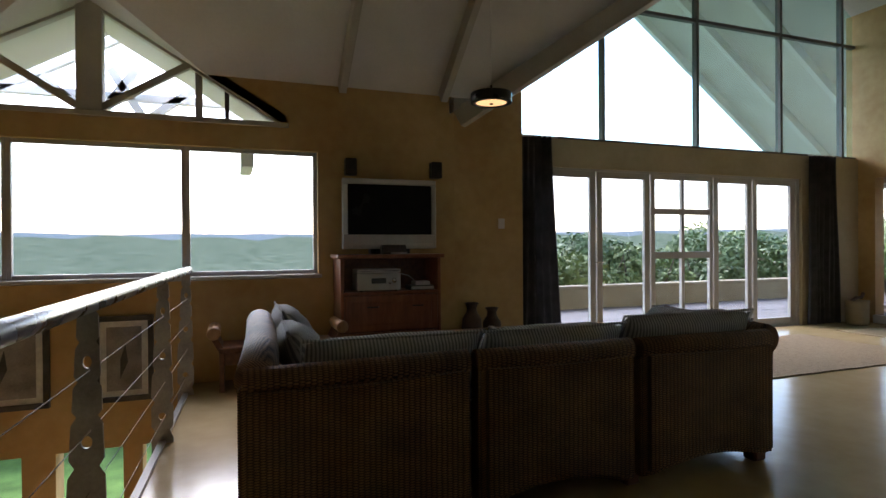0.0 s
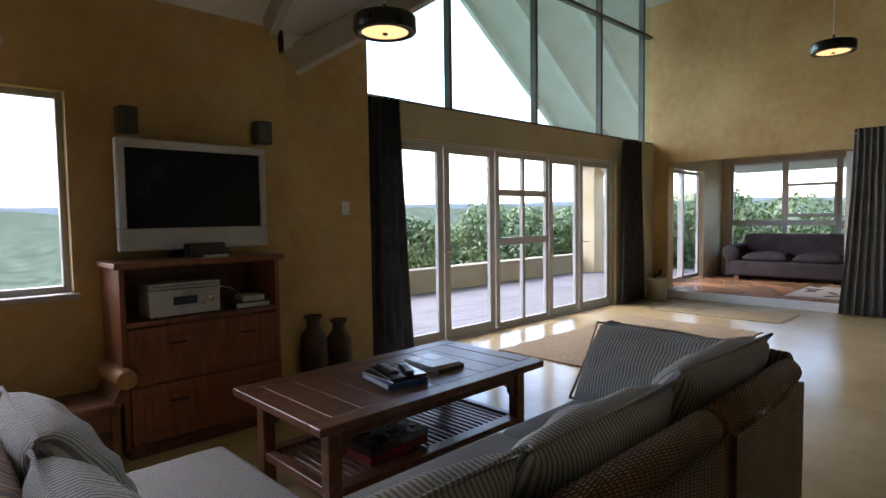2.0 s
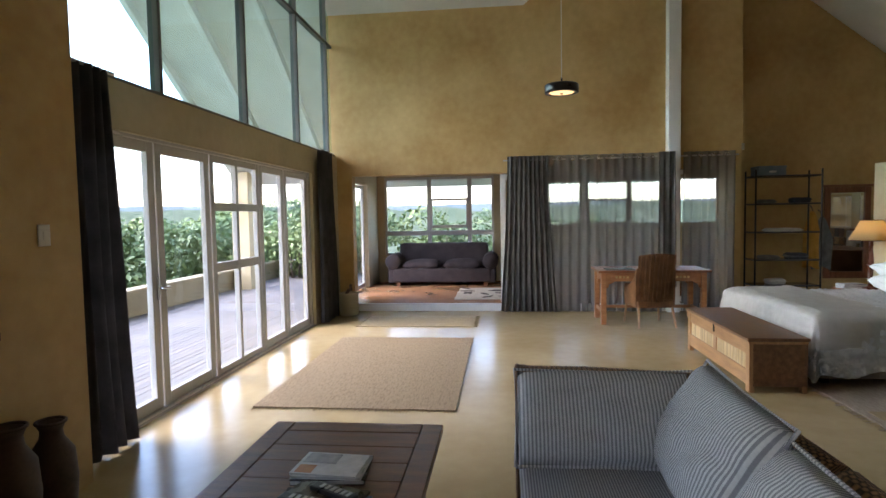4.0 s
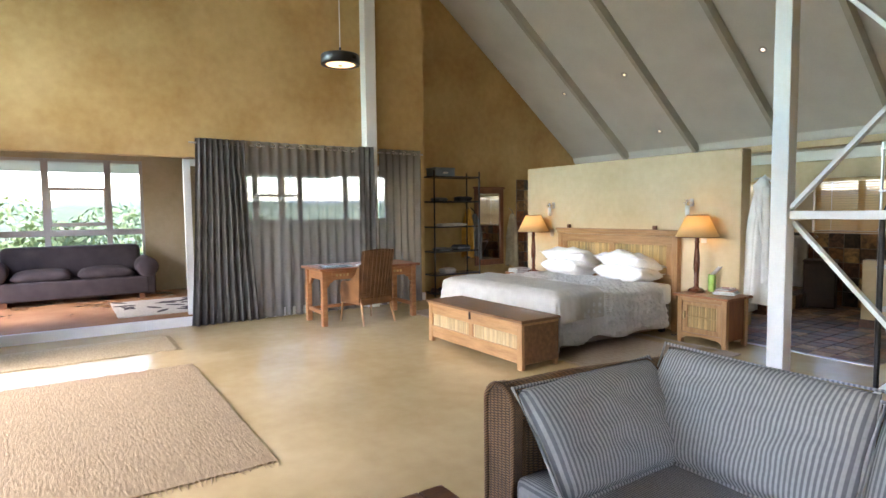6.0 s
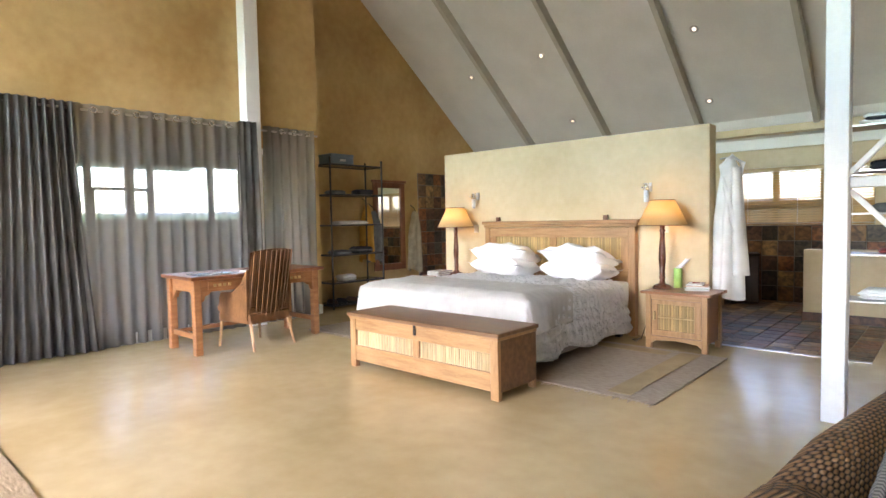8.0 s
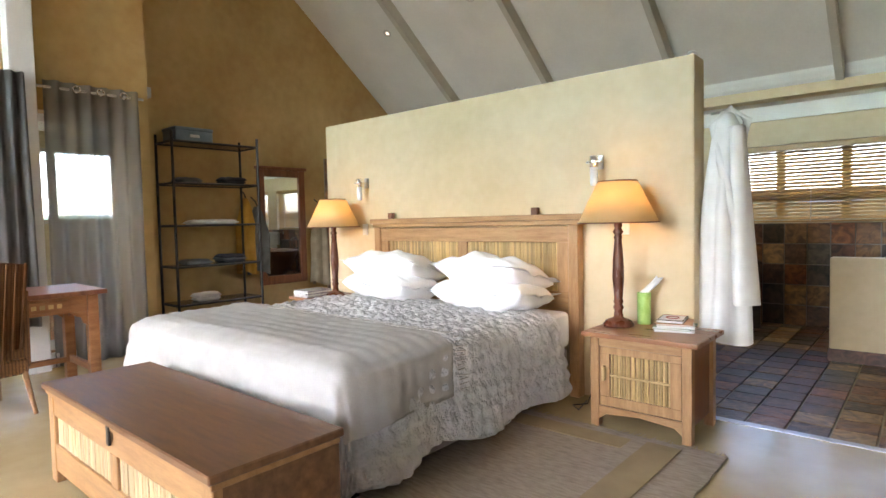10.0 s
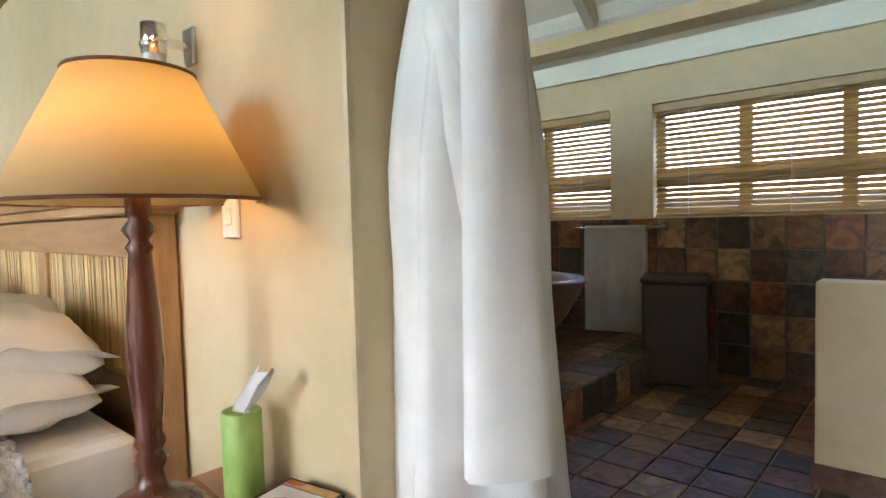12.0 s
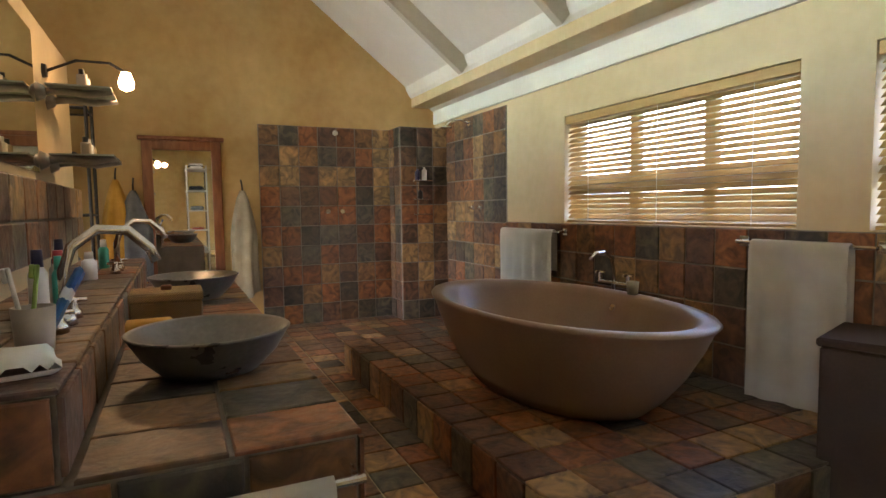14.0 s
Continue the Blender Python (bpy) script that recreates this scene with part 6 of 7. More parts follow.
part("top", box(8.06, 8.76, 0.97, 2.46, 0.722, 0.755, 0.006, seg=2), RED_WOOD, dk)
WARM_WOOD = surface("warm_desk_wood", (0.30, 0.12, 0.045), (0.46, 0.22, 0.09), 0.4, 5, 40, 0.08, stretch=(1, 1, 6))
for x in (8.10, 8.65):
    for y in (1.02, 2.35):
        part("leg", box(x, x + 0.07, y, y + 0.07, 0, 0.722, 0.005), WARM_WOOD, dk)
for x in (8.115, 8.68):
    part("apron", box(x, x + 0.022, 1.09, 2.35, 0.60, 0.722, 0.003), WARM_WOOD, dk)
    for y, s in ((1.09, 1), (2.35, -1)):
        part("bracket", prism([(y, 0.60), (y + s * 0.11, 0.60), (y + s * 0.07, 0.57), (y + s * 0.04, 0.56), (y + s * 0.03, 0.52), (y, 0.50)], "x", x, x + 0.022), WARM_WOOD, dk)
for y in (1.04, 2.37):
    part("side_apron", box(8.17, 8.65, y, y + 0.022, 0.60, 0.722, 0.003), WARM_WOOD, dk)
    part("stretcher", box(8.17, 8.65, y, y + 0.03, 0.15, 0.20, 0.003), WARM_WOOD, dk)
    for s, x in ((1, 8.17), (-1, 8.65)):
        part("bracket", prism([(x, 0.60), (x + s * 0.09, 0.60), (x + s * 0.05, 0.56), (x, 0.51)], "y", y, y + 0.022), WARM_WOOD, dk)
part("long_stretcher", box(8.64, 8.69, 1.09, 2.35, 0.15, 0.19, 0.003), WARM_WOOD, dk)
for y in (1.2, 2.0):
    d = part("drawer_front", box(8.102, 8.114, y, y + 0.28, 0.62, 0.70, 0.003), WARM_WOOD, dk)
    for k in range(4):
        part("carved_bar", box(8.096, 8.102, y + 0.05 + k * 0.05, y + 0.08 + k * 0.05, 0.645, 0.675, 0.002), REED, d)
mt = thing("desk_mat", pose(8.28, 2.15, 0.755), "dark patterned papers on the desk", "papers")
part("sheet", box(-0.14, 0.14, -0.2, 0.2, 0, 0.006, 0.001), DARK_COVER, mt)
ntb = thing("notebook", pose(8.2, 1.75, 0.755, 0, 0, 12), "white notebook on the desk edge", "notebook")
part("pages", box(-0.08, 0.08, -0.11, 0.11, 0, 0.014, 0.002), PAPER, ntb)

cr = thing("rattan_chair", pose(8.16, 1.77, 0, 0, 0, -82), "reddish rattan armchair with tall back at the desk", "chair")
part("seat", box(-0.25, 0.25, -0.22, 0.28, 0.36, 0.43, 0.02, seg=2), CHAIR_WEAVE, cr)
bk_ = bmesh.new()
nb, nz = 14, 10
front = []
for j in range(nz + 1):
    v = j / nz
    row = []
    for i in range(nb + 1):
        u = 2 * i / nb - 1
        w = 0.235 + 0.02 * v
        zt = 1.0 - 0.03 * u * u
        row.append(bk_.verts.new((u * w, -0.22 - 0.13 * v + 0.06 * u * u, 0.30 + (zt - 0.30) * v)))
    front.append(row)
for r0, r1 in zip(front, front[1:]):
    for i in range(nb):
        bk_.faces.new((r0[i], r0[i + 1], r1[i + 1], r1[i]))
bmesh.ops.solidify(bk_, geom=bk_.faces[:], thickness=0.035)
part("backrest", bk_, CHAIR_WEAVE, cr, "tall woven rattan back", smooth=True)
for k in range(9):
    u = -0.9 + 0.225 * k
    part("back_rib", tube([(u * 0.235, -0.245 + 0.06 * u * u, 0.32), (u * 0.245, -0.31 + 0.06 * u * u, 0.65), (u * 0.255, -0.375 + 0.06 * u * u, 0.985)], 0.007, 6), CHAIR_WEAVE, cr)
for s in (-1, 1):
    part("armrest", prism([(-0.22, 0.30), (0.2, 0.30), (0.22, 0.50), (0.18, 0.56), (0.0, 0.57), (-0.14, 0.66), (-0.24, 0.80)], "x", s * 0.25 - 0.018, s * 0.25 + 0.018), CHAIR_WEAVE, cr)
    for y, dy in ((0.22, 0.04), (-0.2, -0.1)):
        part("leg", rod((s * 0.22, y, 0.36), (s * 0.25, y + dy, 0), 0.019, 10, None, 0.013), PINE, cr)
part("skirt", box(-0.25, 0.25, -0.24, 0.26, 0.26, 0.36, 0.012), CHAIR_WEAVE, cr)

# ---- open shelf rack with clothes ----
rk = thing("shelf_rack", NOWHERE, "black steel rack with five glass-topped shelves", "shelf")
rx0, rx1, ry0, ry1 = 9.36, 9.74, -1.08, -0.12
for x in (rx0, rx1):
    for y in (ry0, ry1):
        part("upright", rod((x, y, 0), (x, y, 2.17), 0.014, 10), BLACK_STEEL, rk)
SHZ = (0.06, 0.38, 0.78, 1.21, 1.65, 2.08)
for z in SHZ:
    sh = part("shelf", box(rx0, rx1, ry0, ry1, z - 0.012, z + 0.004, 0.003), surface("smoked_glass", (0.1, 0.1, 0.1), (0.15, 0.15, 0.15), 0.2, 4, 40, 0), rk)
    for x in (rx0, rx1):
        part("shelf_bar", rod((x, ry0, z - 0.012), (x, ry1, z - 0.012), 0.009, 8), BLACK_STEEL, sh)
    for y in (ry0, ry1):
        part("shelf_bar", rod((rx0, y, z - 0.012), (rx1, y, z - 0.012), 0.009, 8), BLACK_STEEL, sh)
NAVY = surface("navy_cloth", (0.012, 0.014, 0.02), (0.035, 0.04, 0.055), 0.95, 10, 120, 0.3)
GREY_C = surface("grey_cloth", (0.10, 0.11, 0.12), (0.2, 0.21, 0.22), 0.95, 10, 120, 0.3)


def folded(x, y, z, w, d, layers, mats, label, seed):
    rng = random.Random(seed)
    e = thing("folded_clothes", pose(x, y, z, 0, 0, rng.uniform(-8, 8)), label, "clothes", "folded clothes on the rack")
    zz = 0
    for k in range(layers):
        h = rng.uniform(0.02, 0.035)
        part("garment", cushion_mesh(w * rng.uniform(0.85, 1), d * rng.uniform(0.85, 1), h * 1.6, 10, 5, seed + k, 0.012, m=pose(rng.uniform(-0.01, 0.01), 0, zz + h * 0.8)), mats[k % len(mats)], e, smooth=True)
        zz += h
    return e


folded(9.55, -0.85, SHZ[4] + 0.004, 0.26, 0.3, 2, [NAVY], "dark folded pullovers on a rack shelf", 1)
folded(9.55, -0.35, SHZ[4] + 0.004, 0.26, 0.3, 1, [GREY_C], "grey folded shirt on a rack shelf", 2)
folded(9.55, -0.60, SHZ[3] + 0.004, 0.28, 0.6, 1, [PAPER], "pale folded linen on a rack shelf", 3)
folded(9.55, -0.80, SHZ[2] + 0.004, 0.28, 0.32, 3, [NAVY, GREY_C, NAVY], "stack of dark trousers on a rack shelf", 4)
folded(9.55, -0.40, SHZ[2] + 0.004, 0.26, 0.3, 1, [GREY_C], "grey folded cloth on a rack shelf", 5)
folded(9.55, -0.50, SHZ[1] + 0.004, 0.2, 0.3, 2, [PAPER, WHITE_CLOTH], "white socks and paper on a rack shelf", 6)
bx = thing("storage_box", pose(9.55, -0.38, SHZ[5] + 0.004), "blue-grey storage box with handle on the rack top", "box")
BLUEGREY = surface("blue_grey_card", (0.13, 0.18, 0.22), (0.22, 0.28, 0.32), 0.6, 8, 60, 0.05)
part("tub", box(-0.15, 0.15, -0.2, 0.2, 0, 0.11, 0.006), BLUEGREY, bx)
part("lid", box(-0.155, 0.155, -0.205, 0.205, 0.11, 0.145, 0.006), BLUEGREY, bx)
part("handle", box(-0.16, -0.152, -0.05, 0.05, 0.04, 0.07, 0.002), PAPER, bx)
for k, y in enumerate((-0.2, -0.36, -0.55, -0.75, -0.95)):
    e = thing("shoe_pair", pose(9.5, y, SHZ[0] + 0.004, 0, 0, 180 + 8 * math.sin(k)), "dark worn shoe on the lowest rack shelf", "shoe", "shoes on the rack")
    part("upper", lathe([(0.0, 0.012), (0.045, 0.012), (0.045, 0.04), (0.03, 0.07), (0.0, 0.075)], 14, sx=2.6, sy=0.9), NAVY if k % 2 else CLAY, e, smooth=True)
    part("sole", lathe([(0.048, 0), (0.048, 0.012)], 14, sx=2.6, sy=0.95), BLACK_PLASTIC, e)

# ---- mirror, robe hooks and coats on the dressing wall ----
mr_ = thing("wall_mirror", NOWHERE, "tall mirror in a dark red wooden frame", "mirror")
m_, nt_, b_ = nodes_of("mirror_silver")
b_.inputs["Base Color"].default_value, b_.inputs["Metallic"].default_value, b_.inputs["Roughness"].default_value = (0.85, 0.86, 0.86, 1), 1.0, 0.02
part("mirror_glass", box(9.978, 9.986, -2.06, -1.52, 0.52, 1.82), m_, mr_)
f = bmesh.new()
for a in ((-2.14, -2.05, 0.42, 1.90), (-1.53, -1.44, 0.42, 1.90), (-2.05, -1.53, 0.42, 0.53), (-2.05, -1.53, 1.81, 1.90)):
    box(9.955, 9.998, a[0], a[1], a[2], a[3], 0.004, bm=f)
part("frame", f, RED_WOOD, mr_)
part("cornice", box(9.94, 9.998, -2.17, -1.41, 1.90, 1.94, 0.006), RED_WOOD, mr_)


def hanging(name, x, y, top, bottom, w, mat, label, seed, hook=True, axis="x"):
    """A garment hung from a hook, gathered at the top and folding towards the hem."""
    rng = random.Random(seed)
    e = thing(name, pose(x, y, 0), label, "clothes")
    b = bmesh.new()
    n, nz = 28, 16
    ph = rng.uniform(0, 6)
    rows = []
    for j in range(nz + 1):
        v = j / nz
        z = top + (bottom - top) * v
        wid = w * (0.18 + 0.82 * min(1, v * 2.2) ** 0.7) * (1 + 0.08 * math.sin(5 * v + ph))
        row = []
        for i in range(n):
            a = 2 * math.pi * i / n
            r = 1 + 0.22 * math.sin(5 * a + ph + 2 * v) * min(1, v * 3)
            row.append(b.verts.new(((0.07 + 0.05 * v) * math.cos(a) * r * (1 if v > 0.05 else 0.5), wid / 2 * math.sin(a) * r, z - (0.03 * math.sin(2 * a + ph) if j == nz else 0))))
        rows.append(row)
    for r0, r1 in zip(rows, rows[1:]):
        for i in range(n):
            b.faces.new((r0[i], r0[(i + 1) % n], r1[(i + 1) % n], r1[i]))
    b.faces.new(rows[0])
    part("garment", b, mat, e, smooth=True)
    if hook:
        part("hook", tube([(0.12, 0, top + 0.12), (0.02, 0, top + 0.06), (-0.02, 0, top), (0.0, 0, top - 0.04), (0.05, 0, top - 0.02)], 0.008, 6), BLACK_STEEL, e)
    return e


YELLOW_C = surface("yellow_cloth", (0.5, 0.25, 0.03), (0.65, 0.36, 0.07), 0.9, 8, 100, 0.2)
KHAKI = surface("khaki_cloth", (0.28, 0.23, 0.15), (0.42, 0.36, 0.25), 0.9, 8, 100, 0.2)
hanging("coat", 9.9, -1.22, 1.52, 0.62, 0.22, YELLOW_C, "yellow and grey jacket hung by the mirror", 1)
hanging("coat", 9.88, -1.36, 1.42, 0.60, 0.26, GREY_C, "grey jacket hung by the mirror", 2)
hanging("coat", 9.9, -2.32, 1.42, 0.38, 0.24, KHAKI, "khaki bathrobe on a wall hook", 3)

# ---- clothes stand and rack west of the bathroom ----
r2 = thing("clothes_rack", pose(3.32, -2.12, 0), "black metal rack with pale shelves and folded linen", "shelf")
for x in (-0.42, 0.30):
    for y in (-0.18, 0.18):
        part("upright", rod((x, y, 0), (x, y, 2.14), 0.014, 10), STEEL if x > 0 else BLACK_STEEL, r2)
for z in (0.40, 0.85, 1.245, 1.65, 2.08):
    part("shelf", box(-0.44, 0.32, -0.2, 0.2, z - 0.02, z, 0.004), STEEL, r2)
folded(3.28, -2.12, 0.405, 0.5, 0.3, 3, [WHITE_CLOTH], "white folded towels on the metal rack", 21)
folded(3.25, -2.12, 0.855, 0.3, 0.25, 1, [RED_BOX], "red folded cloth on the metal rack", 22)
folded(3.25, -2.12, 1.25, 0.4, 0.3, 2, [GREY_C], "grey folded cloth on the metal rack", 23)
folded(3.28, -2.12, 1.655, 0.4, 0.3, 2, [NAVY], "dark folded clothes on the metal rack", 24)
folded(3.28, -2.12, 2.085, 0.5, 0.3, 3, [WHITE_CLOTH, NAVY], "pillow and dark bag on the metal rack", 25)
st = thing("garment_stand", pose(2.46, 0.42, 0), "black tubular garment stand with dark coats", "garment stand")
part("hoop", tube([(-0.35, 0, 0), (-0.35, 0, 1.4), (-0.3, 0, 1.53), (-0.15, 0, 1.6), (0.15, 0, 1.6), (0.3, 0, 1.53), (0.35, 0, 1.4), (0.35, 0, 0)], 0.018, 10), BLACK_STEEL, st)
part("foot_bar", rod((-0.35, -0.2, 0.02), (-0.35, 0.2, 0.02), 0.018), BLACK_STEEL, st)
part("foot_bar", rod((0.35, -0.2, 0.02), (0.35, 0.2, 0.02), 0.018), BLACK_STEEL, st)
hanging("coat", 2.41, 0.42, 1.55, 0.35, 0.3, NAVY, "dark coat hung on the garment stand", 31, False)
hanging("coat", 2.61, 0.42, 1.5, 0.45, 0.26, CHARCOAL, "charcoal jacket hung on the garment stand", 32, False)


# ---- bathroom ----
def slate(name, by):
    """Riven slate in rust, teal, ochre and near-black, one hue a tile."""
    m, nt, b = nodes_of(name)
    info = nt.nodes.new("ShaderNodeObjectInfo" if by == "object" else "ShaderNodeNewGeometry")
    rnd = info.outputs["Random"] if by == "object" else info.outputs["Random Per Island"]
    ramp = nt.nodes.new("ShaderNodeValToRGB")
    ramp.color_ramp.interpolation = "CONSTANT"
    cols = [(0.085, 0.055, 0.040), (0.15, 0.07, 0.038), (0.045, 0.042, 0.038), (0.15, 0.088, 0.048), (0.17, 0.11, 0.06), (0.085, 0.048, 0.036), (0.075, 0.075, 0.066), (0.19, 0.085, 0.042), (0.105, 0.066, 0.052), (0.25, 0.18, 0.10)]
    cols = [tuple(1.4 * v for v in c) for c in cols]
    el = ramp.color_ramp.elements
    while len(el) < len(cols):
        el.new(0.5)
    for k, c in enumerate(cols):
        el[k].position, el[k].color = k / len(cols), (*c, 1)
    nt.links.new(rnd, ramp.inputs[0])
    co, nz, n2 = nt.nodes.new("ShaderNodeTexCoord"), nt.nodes.new("ShaderNodeTexNoise"), nt.nodes.new("ShaderNodeTexNoise")
    off, vm = nt.nodes.new("ShaderNodeVectorMath"), nt.nodes.new("ShaderNodeMath")
    vm.operation = "MULTIPLY"
    vm.inputs[1].default_value = 37.0
    nt.links.new(rnd, vm.inputs[0])
    nt.links.new(co.outputs["Object"], off.inputs[0])
    nt.links.new(vm.outputs[0], off.inputs[1])
    nz.inputs["Scale"].default_value, nz.inputs["Detail"].default_value, nz.inputs["Distortion"].default_value = 9, 8, 1.5
    n2.inputs["Scale"].default_value, n2.inputs["Detail"].default_value = 40, 6
    nt.links.new(off.outputs[0], nz.inputs["Vector"])
    nt.links.new(off.outputs[0], n2.inputs["Vector"])
    r2 = nt.nodes.new("ShaderNodeValToRGB")
    r2.color_ramp.elements[0].position, r2.color_ramp.elements[1].position = 0.35, 0.72
    r2.color_ramp.elements[0].color, r2.color_ramp.elements[1].color = (0.5, 0.48, 0.5, 1), (1.75, 1.45, 1.1, 1)
    nt.links.new(nz.outputs["Fac"], r2.inputs[0])
    mx = nt.nodes.new("ShaderNodeMix")
    mx.data_type, mx.blend_type = "RGBA", "MULTIPLY"
    mx.inputs[0].default_value = 1.0
    nt.links.new(ramp.outputs[0], mx.inputs[6])
    nt.links.new(r2.outputs[0], mx.inputs[7])
    nt.links.new(mx.outputs[2], b.inputs["Base Color"])
    rr = nt.nodes.new("ShaderNodeMapRange")
    rr.inputs[3].default_value, rr.inputs[4].default_value = 0.28, 0.55
    nt.links.new(n2.outputs["Fac"], rr.inputs[0])
    nt.links.new(rr.outputs[0], b.inputs["Roughness"])
    bp, ad = nt.nodes.new("ShaderNodeBump"), nt.nodes.new("ShaderNodeMath")
    nt.links.new(nz.outputs["Fac"], ad.inputs[0])
    nt.links.new(n2.outputs["Fac"], ad.inputs[1])
    nt.links.new(ad.outputs[0], bp.inputs["Height"])
    bp.inputs["Strength"].default_value, bp.inputs["Distance"].default_value = 0.35, 0.01
    nt.links.new(bp.outputs[0], b.inputs["Normal"])
    return m


SLATE, SLATE_J = slate("riven_slate", "object"), slate("riven_slate_field", "island")
GROUT = surface("grey_grout", (0.19, 0.165, 0.14), (0.31, 0.275, 0.235), 0.85, 6, 80, 0.1)
T = 0.205


def tile_mesh(w, h, name="tile"):
    """A thin tile with eased edges lying in its own x-y plane."""
    b = bmesh.new()
    g = 0.005
    lo = [b.verts.new(p) for p in ((g, g, 0), (w - g, g, 0), (w - g, h - g, 0), (g, h - g, 0))]
    mi = [b.verts.new((v.co.x, v.co.y, 0.0075)) for v in lo]
    e = 0.004
    hi = [b.verts.new(p) for p in ((g + e, g + e, 0.0105), (w - g - e, g + e, 0.0100), (w - g - e, h - g - e, 0.0108), (g + e, h - g - e, 0.0103))]
    for a, c in ((lo, mi), (mi, hi)):
        for k in range(4):
            b.faces.new((a[k], a[(k + 1) % 4], c[(k + 1) % 4], c[k]))
    b.faces.new(hi)
    me = bpy.data.meshes.new(name)
    b.to_mesh(me)
    b.free()
    me.materials.append(SLATE)
    return me


CACHE = {}


def tiled(parent, frame_m, w, h, skip=None, joined=None):
    """Lay tiles over a w x h rectangle in the plane given by frame_m (x across, y up, z out)."""
    rng = random.Random(int(w * 1000 + h * 77))
    nx, ny = max(1, round(w / T)), max(1, round(h / T))
    tw, thh = w / nx, h / ny
    key = (round(tw, 4), round(thh, 4))
    if key not in CACHE:
        CACHE[key] = tile_mesh(tw, thh)
    for j in range(ny):
        for i in range(nx):
            m = frame_m @ pose(i * tw, j * thh, rng.uniform(0, 0.0022), rng.uniform(-0.25, 0.25), rng.uniform(-0.25, 0.25), 0)
            if skip and skip(frame_m @ Vector(((i + 0.5) * tw, (j + 0.5) * thh, 0))):
                continue
            if joined is not None and joined[0](m.translation):
                for p in CACHE[key].polygons:
                    joined[2].append([len(joined[1]) + k for k in range(len(p.vertices))])
                    joined[1].extend([tuple(m @ CACHE[key].vertices[v].co) for v in p.vertices])
            else:
                piece("tile", CACHE[key], parent, m)


def axes(o, x, y, z):
    m = Matrix((Vector(x), Vector(y), Vector(z))).transposed().to_4x4()
    m.translation = o
    return m


# wall tiling
we = tagged(part("wall_shower", box(9.988, 9.999, S_Y, -2.5, 0, 2.1), GROUT), "multicoloured slate tiled shower wall", "wall", kind="structure")
tiled(we, axes((9.987, -2.5, 0.0), (0, -1, 0), (0, 0, 1), (-1, 0, 0)), 1.42, 2.1)
wp = tagged(part("wall_shower_pier", box(9.66, 9.986, S_Y, -3.92, 0, 2.1), GROUT), "slate tiled shower pier", "wall", kind="structure")
tiled(wp, axes((9.659, -3.92, 0.0), (0, -1, 0), (0, 0, 1), (-1, 0, 0)), 0.57, 2.1)
tiled(wp, axes((9.986, -3.919, 0.0), (-1, 0, 0), (0, 0, 1), (0, 1, 0)), 0.32, 2.1)
ws = tagged(part("wall_shower_south", box(8.4, 9.655, S_Y + 0.001, S_Y + 0.011, 0, 2.15), GROUT), "multicoloured slate tiled shower wall", "wall", kind="structure")
tiled(ws, axes((9.655, S_Y + 0.012, 0.0), (-1, 0, 0), (0, 0, 1), (0, 1, 0)), 1.255, 2.15)
ww = tagged(part("wall_wainscot", box(3.0, 8.399, S_Y + 0.001, S_Y + 0.011, 0, 1.085), GROUT), "slate tiled wainscot below bathroom windows", "wall", kind="structure")
tiled(ww, axes((8.399, S_Y + 0.012, 0.0), (-1, 0, 0), (0, 0, 1), (0, 1, 0)), 5.33, 1.085)
PX0, PX1, PY1, PZ = 5.18, 8.05, -2.82, 0.218
VX0, VX1, VY0, VZ = 4.97, 7.95, -2.035, 0.763
pf = tagged(part("tub_platform", box(PX0 + 0.012, PX1 - 0.012, S_Y + 0.03, PY1 - 0.012, 0, PZ - 0.011), GROUT), "raised slate tiled platform under the bath", "platform", kind="structure")
tiled(pf, axes((PX0, S_Y + 0.03, PZ - 0.011), (1, 0, 0), (0, 1, 0), (0, 0, 1)), PX1 - PX0, PY1 - S_Y - 0.03)
tiled(pf, axes((PX0, PY1 - 0.012, 0.002), (1, 0, 0), (0, 0, 1), (0, 1, 0)) @ Matrix.Diagonal((1, 1, 1, 1)), PX1 - PX0, PZ - 0.014)
tiled(pf, axes((PX0 + 0.012, PY1, 0.002), (0, -1, 0), (0, 0, 1), (-1, 0, 0)), PY1 - S_Y - 0.03, PZ - 0.014)
va = tagged(part("vanity", box(VX0 + 0.012, VX1, VY0 + 0.012, -1.161, 0, VZ), GROUT), "slate tiled washstand counter with raised ledge", "washstand")
tiled(va, axes((VX0, VY0, VZ), (1, 0, 0), (0, 1, 0), (0, 0, 1)), VX1 - VX0, 0.505)
tiled(va, axes((VX0, VY0 + 0.012, 0.0), (1, 0, 0), (0, 0, 1), (0, -1, 0)), VX1 - VX0, VZ - 0.002)
tiled(va, axes((VX0 + 0.012, -1.162, 0.0), (0, -1, 0), (0, 0, 1), (-1, 0, 0)), 0.86, VZ - 0.002)
part("ledge", box(VX0 + 0.02, VX1, -1.515, -1.161, VZ + 0.001, 0.918), GROUT, va)
tiled(va, axes((VX0 + 0.008, -1.525, 0.919), (1, 0, 0), (0, 1, 0), (0, 0, 1)), VX1 - VX0, 0.36)
tiled(va, axes((VX0 + 0.008, -1.516, VZ + 0.012), (1, 0, 0), (0, 0, 1), (0, -1, 0)), VX1 - VX0, 0.145)
tiled(va, axes((VX0 + 0.019, -1.162, VZ + 0.002), (0, -1, 0), (0, 0, 1), (-1, 0, 0)), 0.35, 0.155)
